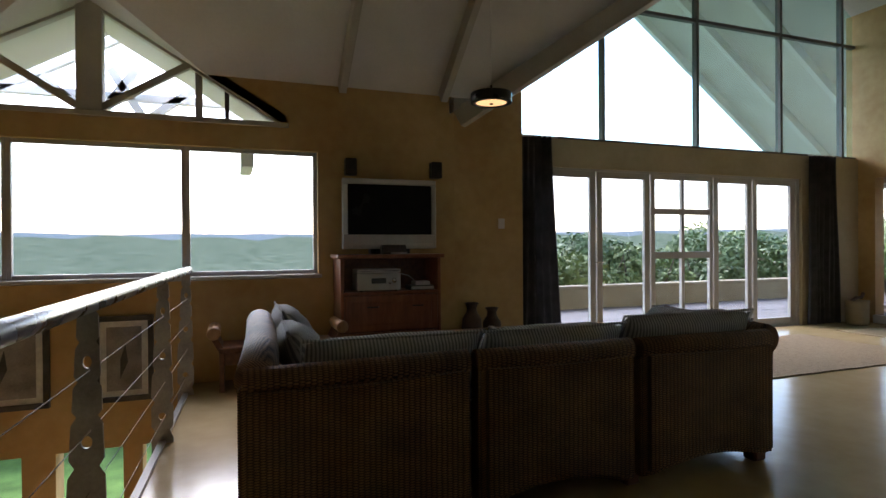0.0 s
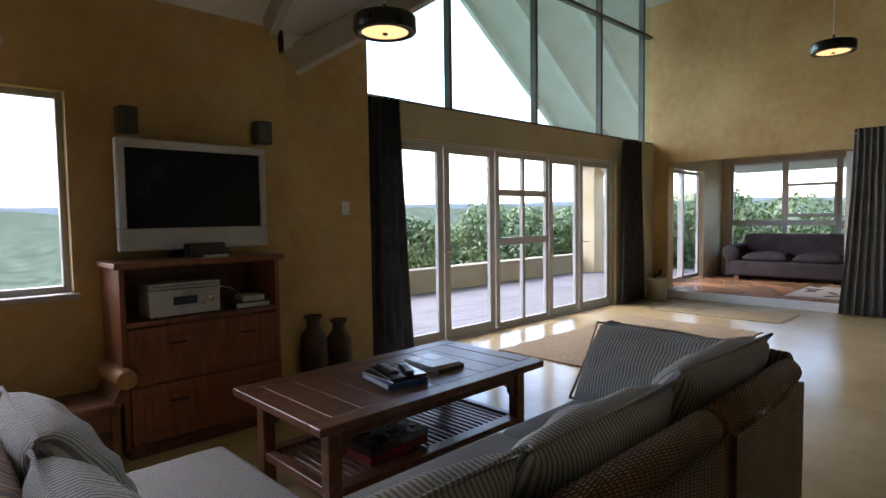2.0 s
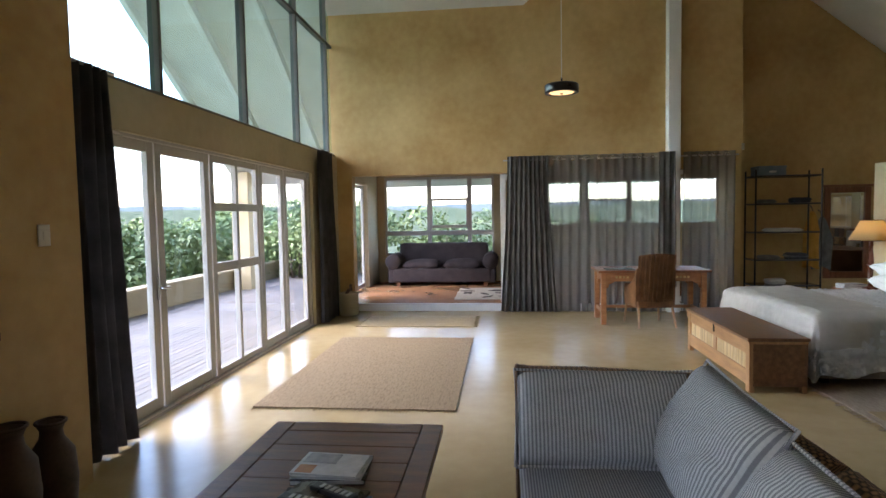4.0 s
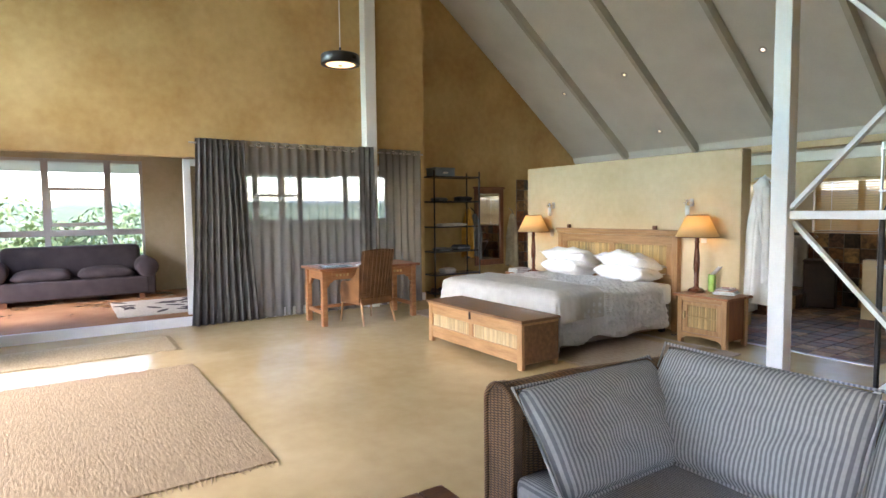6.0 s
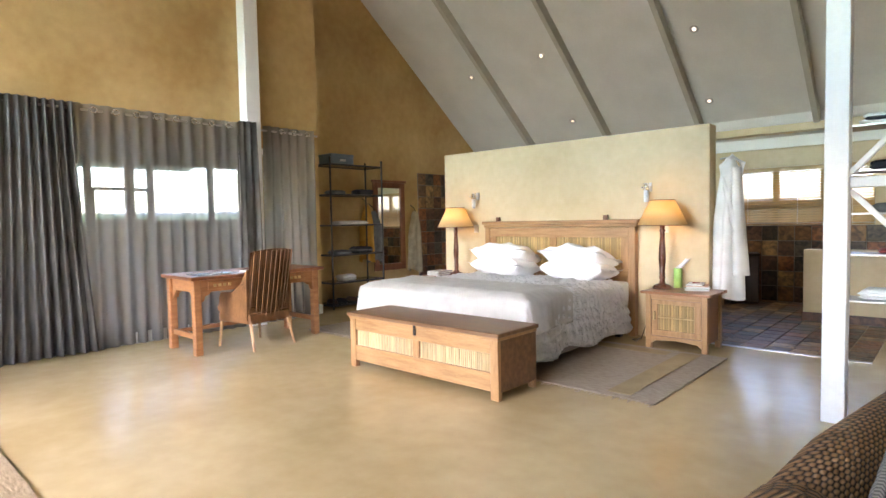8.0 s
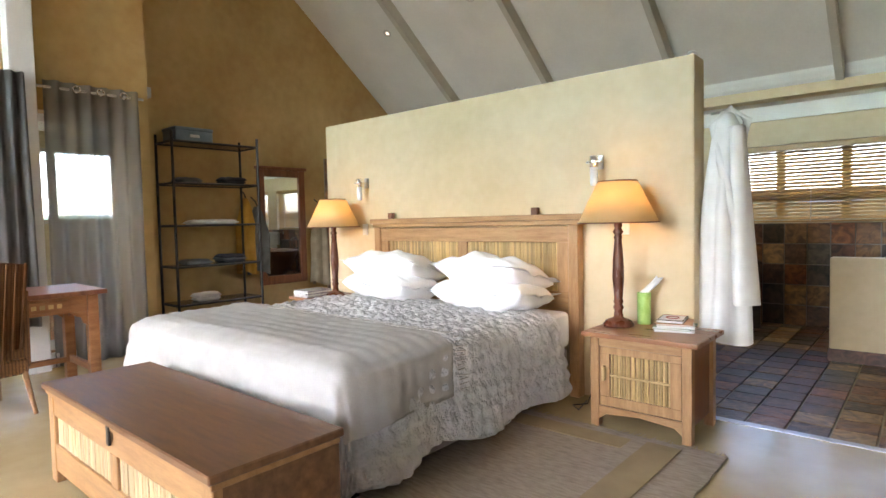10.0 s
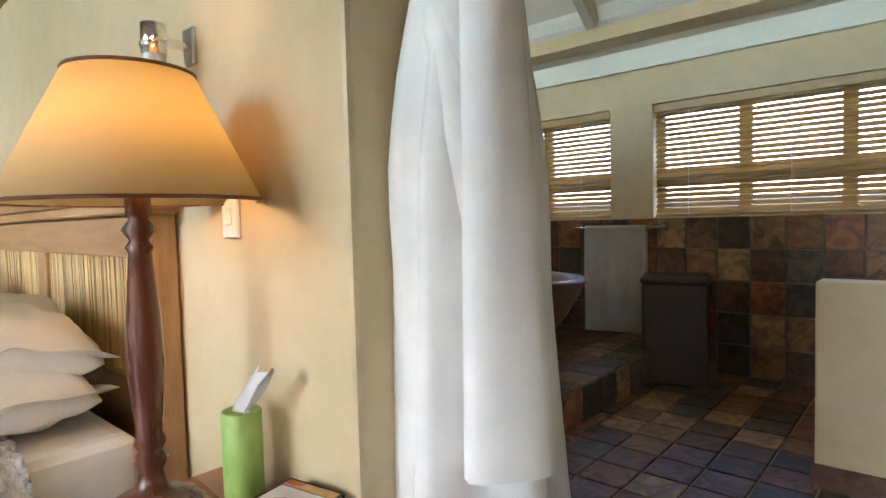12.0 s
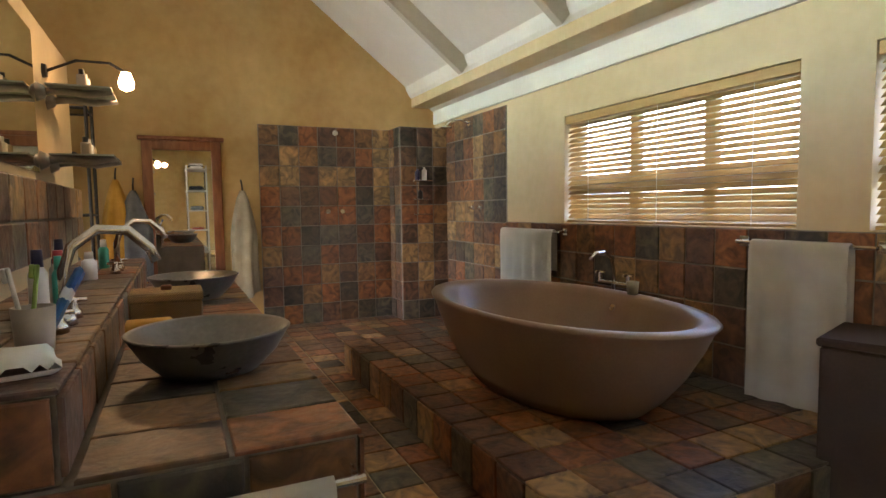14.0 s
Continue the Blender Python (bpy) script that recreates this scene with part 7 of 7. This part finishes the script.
bd = tagged(part("trim_tile_band", box(VX0 + 0.05, 7.94, -1.19, -1.161, 1.02, 1.36), GROUT), "slate tiled border band above the washstand", "trim", kind="structure")
tiled(bd, axes((VX0 + 0.05, -1.191, 1.02), (1, 0, 0), (0, 0, 1), (0, -1, 0)), 2.89, 0.34)
fl_ = bpy.data.objects["floor_bath"]
verts, faces = [], []
tiled(fl_, axes((3.3, S_Y, -0.011), (1, 0, 0), (0, 1, 0), (0, 0, 1)), 6.7, 3.45,
      skip=lambda p: (PX0 + 0.1 < p.x < PX1 - 0.1 and p.y < PY1 - 0.1) or (VX0 + 0.1 < p.x < VX1 and p.y > VY0 + 0.1),
      joined=(lambda p: p.x > 7.6, verts, faces))
me = bpy.data.meshes.new("tile_field")
me.from_pydata(verts, [], faces)
me.materials.append(SLATE_J)
ob = tagged(new("tile_field", me), "slate floor tiles of the shower end", kind="stuff")
ob.parent = fl_
tagged(part("trim_threshold", box(3.3, 4.55, -1.05, -1.0, -0.02, 0.006, 0.002), STEEL), "thin metal threshold strip at the tiles", "trim", kind="structure")
sk = tagged(part("baseboard", box(3.15, 4.14, -2.95, -2.938, 0, 0.1, 0.002), SLATE), "dark slate skirting on the low wall", "skirting", kind="structure")


# windows and venetian blinds
BLIND = surface("honey_slat", (0.40, 0.24, 0.08), (0.58, 0.38, 0.15), 0.45, 6, 60, 0.05, stretch=(0.2, 1, 1))
for n, (x0, x1) in enumerate(((5.69, 7.55), (3.6, 5.36))):
    w_ = thing("window_%d" % (5 + n), NOWHERE, "bathroom window with painted frame behind a blind", "window", kind="structure")
    for k in range(3):
        a0 = x0 + (x1 - x0) * k / 3
        sash(w_, "y", S_Y - 0.15, a0, a0 + (x1 - x0) / 3, 1.38, 1.92, 0.04, BEAM_M, "window_frame")
        sash(w_, "y", S_Y - 0.15, a0, a0 + (x1 - x0) / 3, 1.09, 1.38, 0.04, BEAM_M, "window_frame")
    bl = thing("venetian_blind", NOWHERE, "honey wood venetian blind lowered over the bathroom window", "blind", "bathroom blinds")
    part("valance", box(x0 + 0.005, x1 - 0.005, S_Y - 0.085, S_Y - 0.005, 1.855, 1.915, 0.004), BLIND, bl)
    sl = box(x0 + 0.01, x1 - 0.01, -0.024, 0.024, -0.0015, 0.0015)
    s0 = part("slat", sl, BLIND, bl)
    ns = 20
    for k in range(ns):
        m = pose(0, S_Y - 0.045, 1.835 - 0.0365 * k, -42)
        if k == 0:
            s0.matrix_basis = m
        else:
            piece("slat", s0.data, bl, m)
    part("bottom_rail", box(x0 + 0.01, x1 - 0.01, S_Y - 0.07, S_Y - 0.02, 1.095, 1.112, 0.003), BLIND, bl)
    for f in (0.14, 0.5, 0.86):
        x = x0 + (x1 - x0) * f
        for y in (S_Y - 0.02, S_Y - 0.07):
            part("cord", rod((x, y, 1.1), (x, y, 1.86), 0.0018, 5), WHITE_M, bl)

# free-standing bath
tub = thing("bathtub", pose(6.47, -3.57, PZ), "oval brown stone bathtub on the tiled platform", "bathtub")
prof = [(0.0, 0.0), (0.58, 0.0), (0.62, 0.015), (0.72, 0.10), (0.83, 0.23), (0.91, 0.36), (0.955, 0.45), (0.975, 0.468), (0.985, 0.478), (0.975, 0.488), (0.94, 0.492), (0.90, 0.488), (0.87, 0.472), (0.85, 0.44), (0.76, 0.25),
        (0.66, 0.12), (0.5, 0.06), (0.0, 0.05)]
part("shell", lathe(prof, 72, sx=1.03, sy=0.57), BATH_TUB, tub, smooth=True)
part("waste", lathe([(0, 0.052), (0.03, 0.052), (0.028, 0.06), (0, 0.061)], 16), CHROME, tub)
part("overflow", lathe([(0, 0), (0.022, 0), (0.02, 0.006), (0, 0.007)], 14, m=pose(0, -0.45, 0.40, -70)), CHROME, tub)
tp_ = thing("bath_tap", pose(6.74, -4.27, PZ), "chrome gooseneck bath tap with cross handles", "tap")
part("riser", rod((0, 0, 0), (0, 0, 0.5), 0.016), CHROME, tp_)
part("bridge", rod((-0.14, 0, 0.5), (0.14, 0, 0.5), 0.013), CHROME, tp_)
part("spout", tube([(0, 0, 0.5), (0, 0, 0.58), (0.0, 0.02, 0.66), (0.01, 0.07, 0.70), (0.02, 0.13, 0.70), (0.03, 0.17, 0.655)], 0.012, 10), CHROME, tp_, smooth=True)
for x in (-0.13, 0.13):
    h = rod((x, 0, 0.5), (x, 0, 0.56), 0.014)
    rod((x - 0.04, 0, 0.56), (x + 0.04, 0, 0.56), 0.007, 8, h)
    rod((x, -0.04, 0.56), (x, 0.04, 0.56), 0.007, 8, h)
    part("cross_handle", h, CHROME, tp_)
sg = thing("candle_glass", pose(6.28, -4.18, PZ + 0.478), "small frosted candle glass on the bath rim", "candle glass")
part("glass", lathe([(0, 0), (0.03, 0), (0.036, 0.075), (0.033, 0.075), (0.028, 0.006), (0, 0.006)], 18, m=pose(0, 0, 0)), KHAKI, sg, smooth=True)
sg.location = (6.36, -4.07, PZ + 0.49)


def towel(name, x0, x1, y, top, bottom, label, seed, axis="x"):
    """A towel folded over a rail, front panel longer than the back."""
    e = thing(name, NOWHERE, label, "towel", "bath towels")
    b = bmesh.new()
    n, prof_ = 24, [(0.028, bottom + 0.25)] + [(0.028, top - 0.05), (0.02, top - 0.005), (0.0, top + 0.008), (-0.02, top - 0.005), (-0.03, top - 0.05)] + [(-0.032, top - 0.05 - (top - 0.05 - bottom) * k / 8) for k in range(1, 9)]
    rows = []
    for d, z in prof_:
        row = []
        for i in range(n + 1):
            u = x0 + (x1 - x0) * i / n
            f = 0.012 * math.sin(u * 40 + seed) * min(1, (top - z) * 4) + 0.006 * noise.noise(Vector((u * 9, z * 5, seed)))
            sag = 0.01 * math.sin(3.1 * i / n + seed)
            row.append(b.verts.new((u, y - d - f * (1 if d < 0 else 0.4), z + (sag if z < top - 0.1 else 0)) if axis == "x" else (y + d + f * (1 if d < 0 else 0.4), u, z + (sag if z < top - 0.1 else 0))))
        rows.append(row)
    for r0, r1 in zip(rows, rows[1:]):
        for i in range(n):
            b.faces.new((r0[i], r0[i + 1], r1[i + 1], r1[i]))
    bmesh.ops.solidify(b, geom=b.faces[:], thickness=0.01)
    part("cloth", b, TOWEL_M, e, smooth=True)
    return e


def rail(x0, x1, y, z, wall_y):
    e = thing("towel_rail", NOWHERE, "chrome towel rail on slate tiles", "towel rail", "towel rails")
    part("bar", rod((x0, y, z), (x1, y, z), 0.009), CHROME, e)
    for x in (x0, x1):
        part("bracket", rod((x, y, z), (x, wall_y, z), 0.011), CHROME, e)
        part("flange", box(x - 0.028, x + 0.028, wall_y - 0.002, wall_y + 0.008, z - 0.028, z + 0.028, 0.003), CHROME, e)
    return e


rail(5.28, 5.95, -4.40, 1.02, S_Y + 0.026)
rail(7.50, 8.38, -4.40, 1.02, S_Y + 0.026)
towel("towel", 5.38, 5.86, -4.40, 1.03, 0.23, "white bath towel hanging on a chrome rail", 1)
towel("towel", 7.56, 8.34, -4.40, 1.03, 0.45, "white bath towel hanging beside the shower", 2)
hp = thing("laundry_hamper", pose(5.10, -4.19, 0, 0, 0, 18), "dark brown lidded laundry hamper on slate floor", "hamper")
HAMPER = surface("dark_hamper_leather", (0.028, 0.015, 0.011), (0.06, 0.033, 0.023), 0.5, 5, 90, 0.15)
part("body", box(-0.2, 0.2, -0.2, 0.2, 0, 0.665, 0.012), HAMPER, hp)
part("lid", box(-0.21, 0.21, -0.21, 0.21, 0.665, 0.70, 0.008), HAMPER, hp)

# washstand things
STONE = surface("pewter_bowl", (0.13, 0.125, 0.12), (0.26, 0.25, 0.24), 0.3, 5, 60, 0.06, metal=0.55)
for x in (5.56, 7.02):
    e = thing("wash_basin", pose(x, -1.78, VZ + 0.013) @ Matrix.Diagonal((1, 1, 0.82, 1)), "round pewter-grey vessel basin on slate counter", "basin", "vessel basins")
    part("bowl", lathe([(0, 0), (0.1, 0), (0.125, 0.01), (0.175, 0.07), (0.208, 0.138), (0.214, 0.146), (0.209, 0.15), (0.198, 0.142), (0.155, 0.07), (0.1, 0.028), (0, 0.018)], 44), STONE, e, smooth=True)
    part("waste", lathe([(0, 0.019), (0.022, 0.02), (0.02, 0.026), (0, 0.027)], 14), CHROME, e)
    f = thing("basin_tap", pose(x + 0.05, -1.44, 0.93), "chrome swan-neck basin tap with lever handles", "tap", "basin taps")
    part("spout", tube([(0, 0, 0), (0, 0, 0.14), (0, -0.02, 0.2), (0, -0.08, 0.245), (0, -0.15, 0.24), (0, -0.2, 0.19), (0, -0.215, 0.155)], 0.014, 12), CHROME, f, smooth=True)
    part("spout_base", lathe([(0, 0), (0.026, 0), (0.024, 0.02), (0.016, 0.035), (0, 0.035)], 18), CHROME, f, smooth=True)
    for dx in (-0.11, 0.11):
        h = lathe([(0, 0), (0.024, 0), (0.022, 0.02), (0.014, 0.03), (0.014, 0.055), (0, 0.058)], 16, m=pose(dx, 0, 0))
        rod((dx - 0.035, 0, 0.05), (dx + 0.035, 0, 0.05), 0.006, 8, h)
        rod((dx, -0.035, 0.05), (dx, 0.035, 0.05), 0.006, 8, h)
        part("handle", h, CHROME, f, smooth=True)
BASKET = woven("tan_box_weave", (0.16, 0.09, 0.03), (0.42, 0.26, 0.10), 0.008, 0.6, 0.4)
e = thing("wicker_box", pose(6.45, -1.66, VZ + 0.013), "tan lidded box with wooden knob on the counter", "box")
part("body", box(-0.11, 0.11, -0.13, 0.13, 0, 0.09, 0.006), BASKET, e)
part("lid", box(-0.115, 0.115, -0.135, 0.135, 0.09, 0.125, 0.006), BASKET, e)
part("knob", box(-0.012, 0.012, -0.02, 0.02, 0.125, 0.145, 0.004), DARK_WOOD, e)
e = thing("folded_cloth", pose(6.22, -1.60, VZ + 0.013), "yellow folded cloth beside the box", "cloth")
part("cloth", cushion_mesh(0.12, 0.2, 0.04, 8, 5, 1, 0.004, m=pose(0, 0, 0.022)), YELLOW_C, e, smooth=True)
BEIGE = surface("beige_ceramic", (0.42, 0.36, 0.3), (0.54, 0.47, 0.4), 0.35, 5, 60, 0.02)
e = thing("toothbrush_cup", pose(5.31, -1.43, 0.93), "beige ceramic tumbler with toothbrushes and toothpaste", "tumbler")
part("cup", lathe([(0, 0), (0.034, 0), (0.04, 0.095), (0.036, 0.095), (0.031, 0.006), (0, 0.006)], 22), BEIGE, e, smooth=True)
part("toothpaste", box(-0.018, 0.018, -0.009, 0.009, 0, 0.17, 0.006, m=pose(0.01, -0.012, 0.02, 24, 22)), BLUE_COVER, e, "blue toothpaste tube with white band")
part("paste_band", box(-0.0185, 0.0185, -0.0095, 0.0095, 0.09, 0.12, 0.004, m=pose(0.01, -0.012, 0.02, 24, 22)), WHITE_M, e)
for k, (rx, ry, mt_) in enumerate(((-8, -6, PAPER), (5, 10, GREEN_CARD))):
    t_ = box(-0.005, 0.005, -0.004, 0.004, 0, 0.17, 0.002, m=pose(-0.008 + 0.02 * k, 0.01, 0.012, rx, ry))
    box(-0.006, 0.006, 0.004, 0.014, 0.14, 0.17, 0.002, bm=t_, m=pose(-0.008 + 0.02 * k, 0.01, 0.012, rx, ry))
    part("toothbrush", t_, mt_, e)
e = thing("soap_cloth", pose(5.13, -1.44, 0.93, 0, 0, 15), "folded patterned face cloth on the ledge", "face cloth")
part("cloth", cushion_mesh(0.14, 0.12, 0.035, 10, 6, 5, 0.006, m=pose(0, 0, 0.018)), TOWEL_M, e, smooth=True)
TEAL = surface("teal_plastic", (0.02, 0.28, 0.22), (0.05, 0.42, 0.34), 0.35, 6, 60, 0)
REDP = surface("red_plastic", (0.35, 0.02, 0.03), (0.5, 0.05, 0.06), 0.35, 6, 60, 0)
NAVYP = surface("navy_plastic", (0.02, 0.02, 0.06), (0.05, 0.05, 0.12), 0.35, 6, 60, 0)
for k, (x, y, h, r, mt_, cap) in enumerate(((5.75, -1.36, 0.19, 0.024, WHITE_M, NAVYP), (5.92, -1.38, 0.16, 0.018, TEAL, TEAL), (6.05, -1.36, 0.17, 0.026, BEIGE, REDP), (6.2, -1.34, 0.2, 0.024, NAVYP, NAVYP),
                                               (6.75, -1.36, 0.12, 0.03, WHITE_M, WHITE_M), (7.3, -1.36, 0.15, 0.025, TEAL, WHITE_M))):
    e = thing("toiletry_bottle", pose(x, y, 0.93), "small plastic toiletry bottle on the tiled ledge", "bottle", "toiletries")
    part("bottle", lathe([(0, 0), (r, 0), (r, h * 0.65), (r * 0.6, h * 0.75), (0, h * 0.75)], 16), mt_, e, smooth=True)
    part("cap", lathe([(0, h * 0.75), (r * 0.62, h * 0.75), (r * 0.55, h), (0, h)], 14), cap, e, smooth=True)
mi = thing("washstand_mirror", NOWHERE, "frameless mirror above the washstand", "mirror")
part("mirror_glass", box(5.1, 6.95, -1.168, -1.1615, 1.40, 2.02, 0.001), m_, mi)
CAST = surface("cast_aluminium", (0.25, 0.24, 0.23), (0.38, 0.37, 0.36), 0.35, 6, 60, 0.08, metal=0.85)
for z in (1.46, 1.77):
    e = thing("bracket_shelf", pose(7.15, -1.161, z) @ Matrix.Diagonal((1, 1.5, 1, 1)), "cast aluminium bracket shelf with glass plate", "shelf", "bathroom bracket shelves")
    for dx in (-0.12, 0.12):
        part("bracket", tube([(dx, -0.01, 0.0), (dx, -0.06, 0.01), (dx, -0.13, 0.0), (dx, -0.2, 0.02)], 0.018, 10), CAST, e, smooth=True)
        part("wall_flange", lathe([(0, 0), (0.045, 0), (0.03, 0.02), (0.018, 0.025), (0, 0.025)], 16, m=pose(dx, 0, 0, 90)), CAST, e, smooth=True)
    part("glass_plate", box(-0.2, 0.2, -0.2, -0.03, 0.02, 0.028, 0.001), surface("greenish_plate", (0.35, 0.42, 0.38), (0.45, 0.5, 0.46), 0.15, 4, 40, 0), e)
    for k in range(3):
        q = thing("perfume_bottle", pose(7.03 + 0.1 * k, -1.34, z + 0.028), "small perfume bottle on a glass shelf", "bottle", "perfume bottles")
        part("flask", box(-0.025, 0.025, -0.02, 0.02, 0, 0.06, 0.006), (BEIGE, WHITE_M, KHAKI)[k], q)
        part("stopper", lathe([(0, 0.06), (0.012, 0.06), (0.012, 0.085), (0, 0.088)], 12), (BLACK_PLASTIC, WHITE_M, BLACK_PLASTIC)[k], q)
e = thing("wall_lamp", pose(7.2, -1.161, 1.90) @ Matrix.Diagonal((1, 1.4, 1, 1)), "small wall lamp with bare warm bulb", "wall lamp")
part("arm", tube([(0, -0.01, 0), (0, -0.1, 0.06), (0, -0.2, 0.06), (0, -0.25, 0.02)], 0.007, 8), BLACK_STEEL, e)
part("wall_plate", lathe([(0, 0), (0.035, 0), (0.03, 0.012), (0, 0.014)], 16, m=pose(0, 0, 0, 90)), BLACK_STEEL, e)
part("bulb", lathe([(0, -0.075), (0.022, -0.06), (0.026, -0.03), (0.014, 0.02), (0, 0.024)], 16, m=pose(0, -0.25, 0)), glow("warm_bulb", (1.0, 0.72, 0.4), 2.5), e, smooth=True)
lt = new("wall_lamp_light", bpy.data.lights.new("wall_lamp_light", "POINT"))
lt.data.energy, lt.data.color, lt.data.shadow_soft_size, lt.location = 0.25, (1.0, 0.65, 0.3), 0.03, (7.2, -1.60, 1.87)
e = thing("towel_rail", NOWHERE, "chrome towel rail on the washstand end", "towel rail", "towel rails")
part("bar", rod((4.89, -1.27, 0.712), (4.89, -2.01, 0.712), 0.009), CHROME, e)
for y in (-1.29, -1.99):
    part("bracket", rod((4.89, y, 0.712), (4.985, y, 0.712), 0.012), CHROME, e)
towel("towel", -1.95, -1.32, 4.89, 0.722, 0.22, "white hand towel over the washstand rail", 3, "y")

# shower fittings
for m in (pose(9.975, -3.30, 1.98, 0, 0, 90), pose(9.1, S_Y + 0.02, 2.02, 0, 0, 180)):
    e = thing("shower", m, "chrome shower rose on a bent arm", "shower", "showers")
    part("arm", tube([(0, 0, 0.06), (0, -0.0 - 0.1, 0.09), (0, -0.2, 0.08), (0, -0.26, 0.03)], 0.011, 10), CHROME, e, smooth=True)
    part("rose", lathe([(0, 0.0), (0.055, -0.02), (0.06, -0.03), (0.05, -0.034), (0, -0.034)], 20, m=pose(0, -0.265, 0.03)), CHROME, e, smooth=True)
    part("flange", lathe([(0, 0), (0.03, 0), (0.028, 0.008), (0, 0.01)], 14, m=pose(0, 0, 0.06, 90)), CHROME, e)
for m in (pose(9.972, -3.28, 1.2, 0, 0, 90), pose(8.95, S_Y + 0.024, 1.22, 0, 0, 180)):
    e = thing("shower_mixer", m, "chrome shower taps on slate tiles", "tap", "shower taps")
    for dx in (-0.08, 0.08):
        h = lathe([(0, 0), (0.026, 0), (0.022, 0.02), (0.012, 0.03), (0.012, 0.05), (0, 0.052)], 14, m=pose(dx, 0, 0, 90))
        rod((dx - 0.03, -0.045, 0), (dx + 0.03, -0.045, 0), 0.006, 8, h)
        part("tap_handle", h, CHROME, e)
e = thing("soap_rack", pose(9.62, -4.12, 1.15), "chrome corner rack with dark bottles in the shower", "shower rack")
for z in (0.0, 0.16, 0.36):
    part("basket", box(-0.1, 0.03, -0.12, 0.1, z, z + 0.012, 0.004), CHROME, e)
part("rack_post", rod((0.02, 0, 0), (0.02, 0, 0.5), 0.006), CHROME, e)
for k, (y, z, h) in enumerate(((-0.05, 0.372, 0.14), (0.03, 0.372, 0.12), (0.0, 0.172, 0.1))):
    part("bottle", lathe([(0, 0), (0.028, 0), (0.028, h * 0.8), (0.012, h * 0.85), (0.012, h), (0, h)], 12, m=pose(-0.03, y, z)), (WHITE_M, NAVYP, BLACK_PLASTIC)[k], e, smooth=True)

# bathrobe on the partition end
rb = hanging("bathrobe", 4.44, -1.21, 1.80, 0.45, 0.34, TOWEL_M, "long white towelling bathrobe hanging on the partition end", 7, False)
rb.matrix_basis = pose(4.445, -1.19, 0, 0, 0, -18)
slv = bmesh.new()
n, nz = 22, 14
rows = []
for j in range(nz + 1):
    v = j / nz
    z = 1.70 + (0.67 - 1.70) * v
    r = 0.05 + 0.03 * v
    rows.append([slv.verts.new((-0.08 - 0.06 * v + 0.8 * r * math.cos(2 * math.pi * i / n) * (1 + 0.12 * math.sin(3 * 2 * math.pi * i / n + 3 * v)), 0.02 + 0.01 * v + r * 1.15 * math.sin(2 * math.pi * i / n) * (1 + 0.1 * math.sin(4 * 2 * math.pi * i / n + v)), z)) for i in range(n)])
for r0, r1 in zip(rows, rows[1:]):
    for i in range(n):
        slv.faces.new((r0[i], r0[(i + 1) % n], r1[(i + 1) % n], r1[i]))
slv.faces.new(rows[0])
part("sleeve", slv, TOWEL_M, rb, smooth=True)
part("collar", tube([(-0.02, -0.12, 1.55), (-0.10, -0.05, 1.74), (-0.03, 0.0, 1.81), (0.05, 0.05, 1.72), (-0.04, 0.1, 1.45), (-0.12, 0.08, 1.1)], 0.026, 10), TOWEL_M, rb, smooth=True)
part("peg", rod((0.06, 0.06, 1.79), (-0.03, -0.02, 1.81), 0.008), STEEL, rb)

# ---- deck boards, last ----
dbase = bpy.data.objects["deck_base"]
bd_ = box(0, 13.6, 0, 0.092, 0, 0.028, 0.003)
d0 = part("board", bd_, DECK_M, dbase)
for k in range(33):
    m = pose(2.35, 6.67 + 0.0963 * k, -0.058 + 0.001 * (k % 3))
    if k == 0:
        d0.matrix_basis = m
    else:
        piece("board", d0.data, dbase, m)
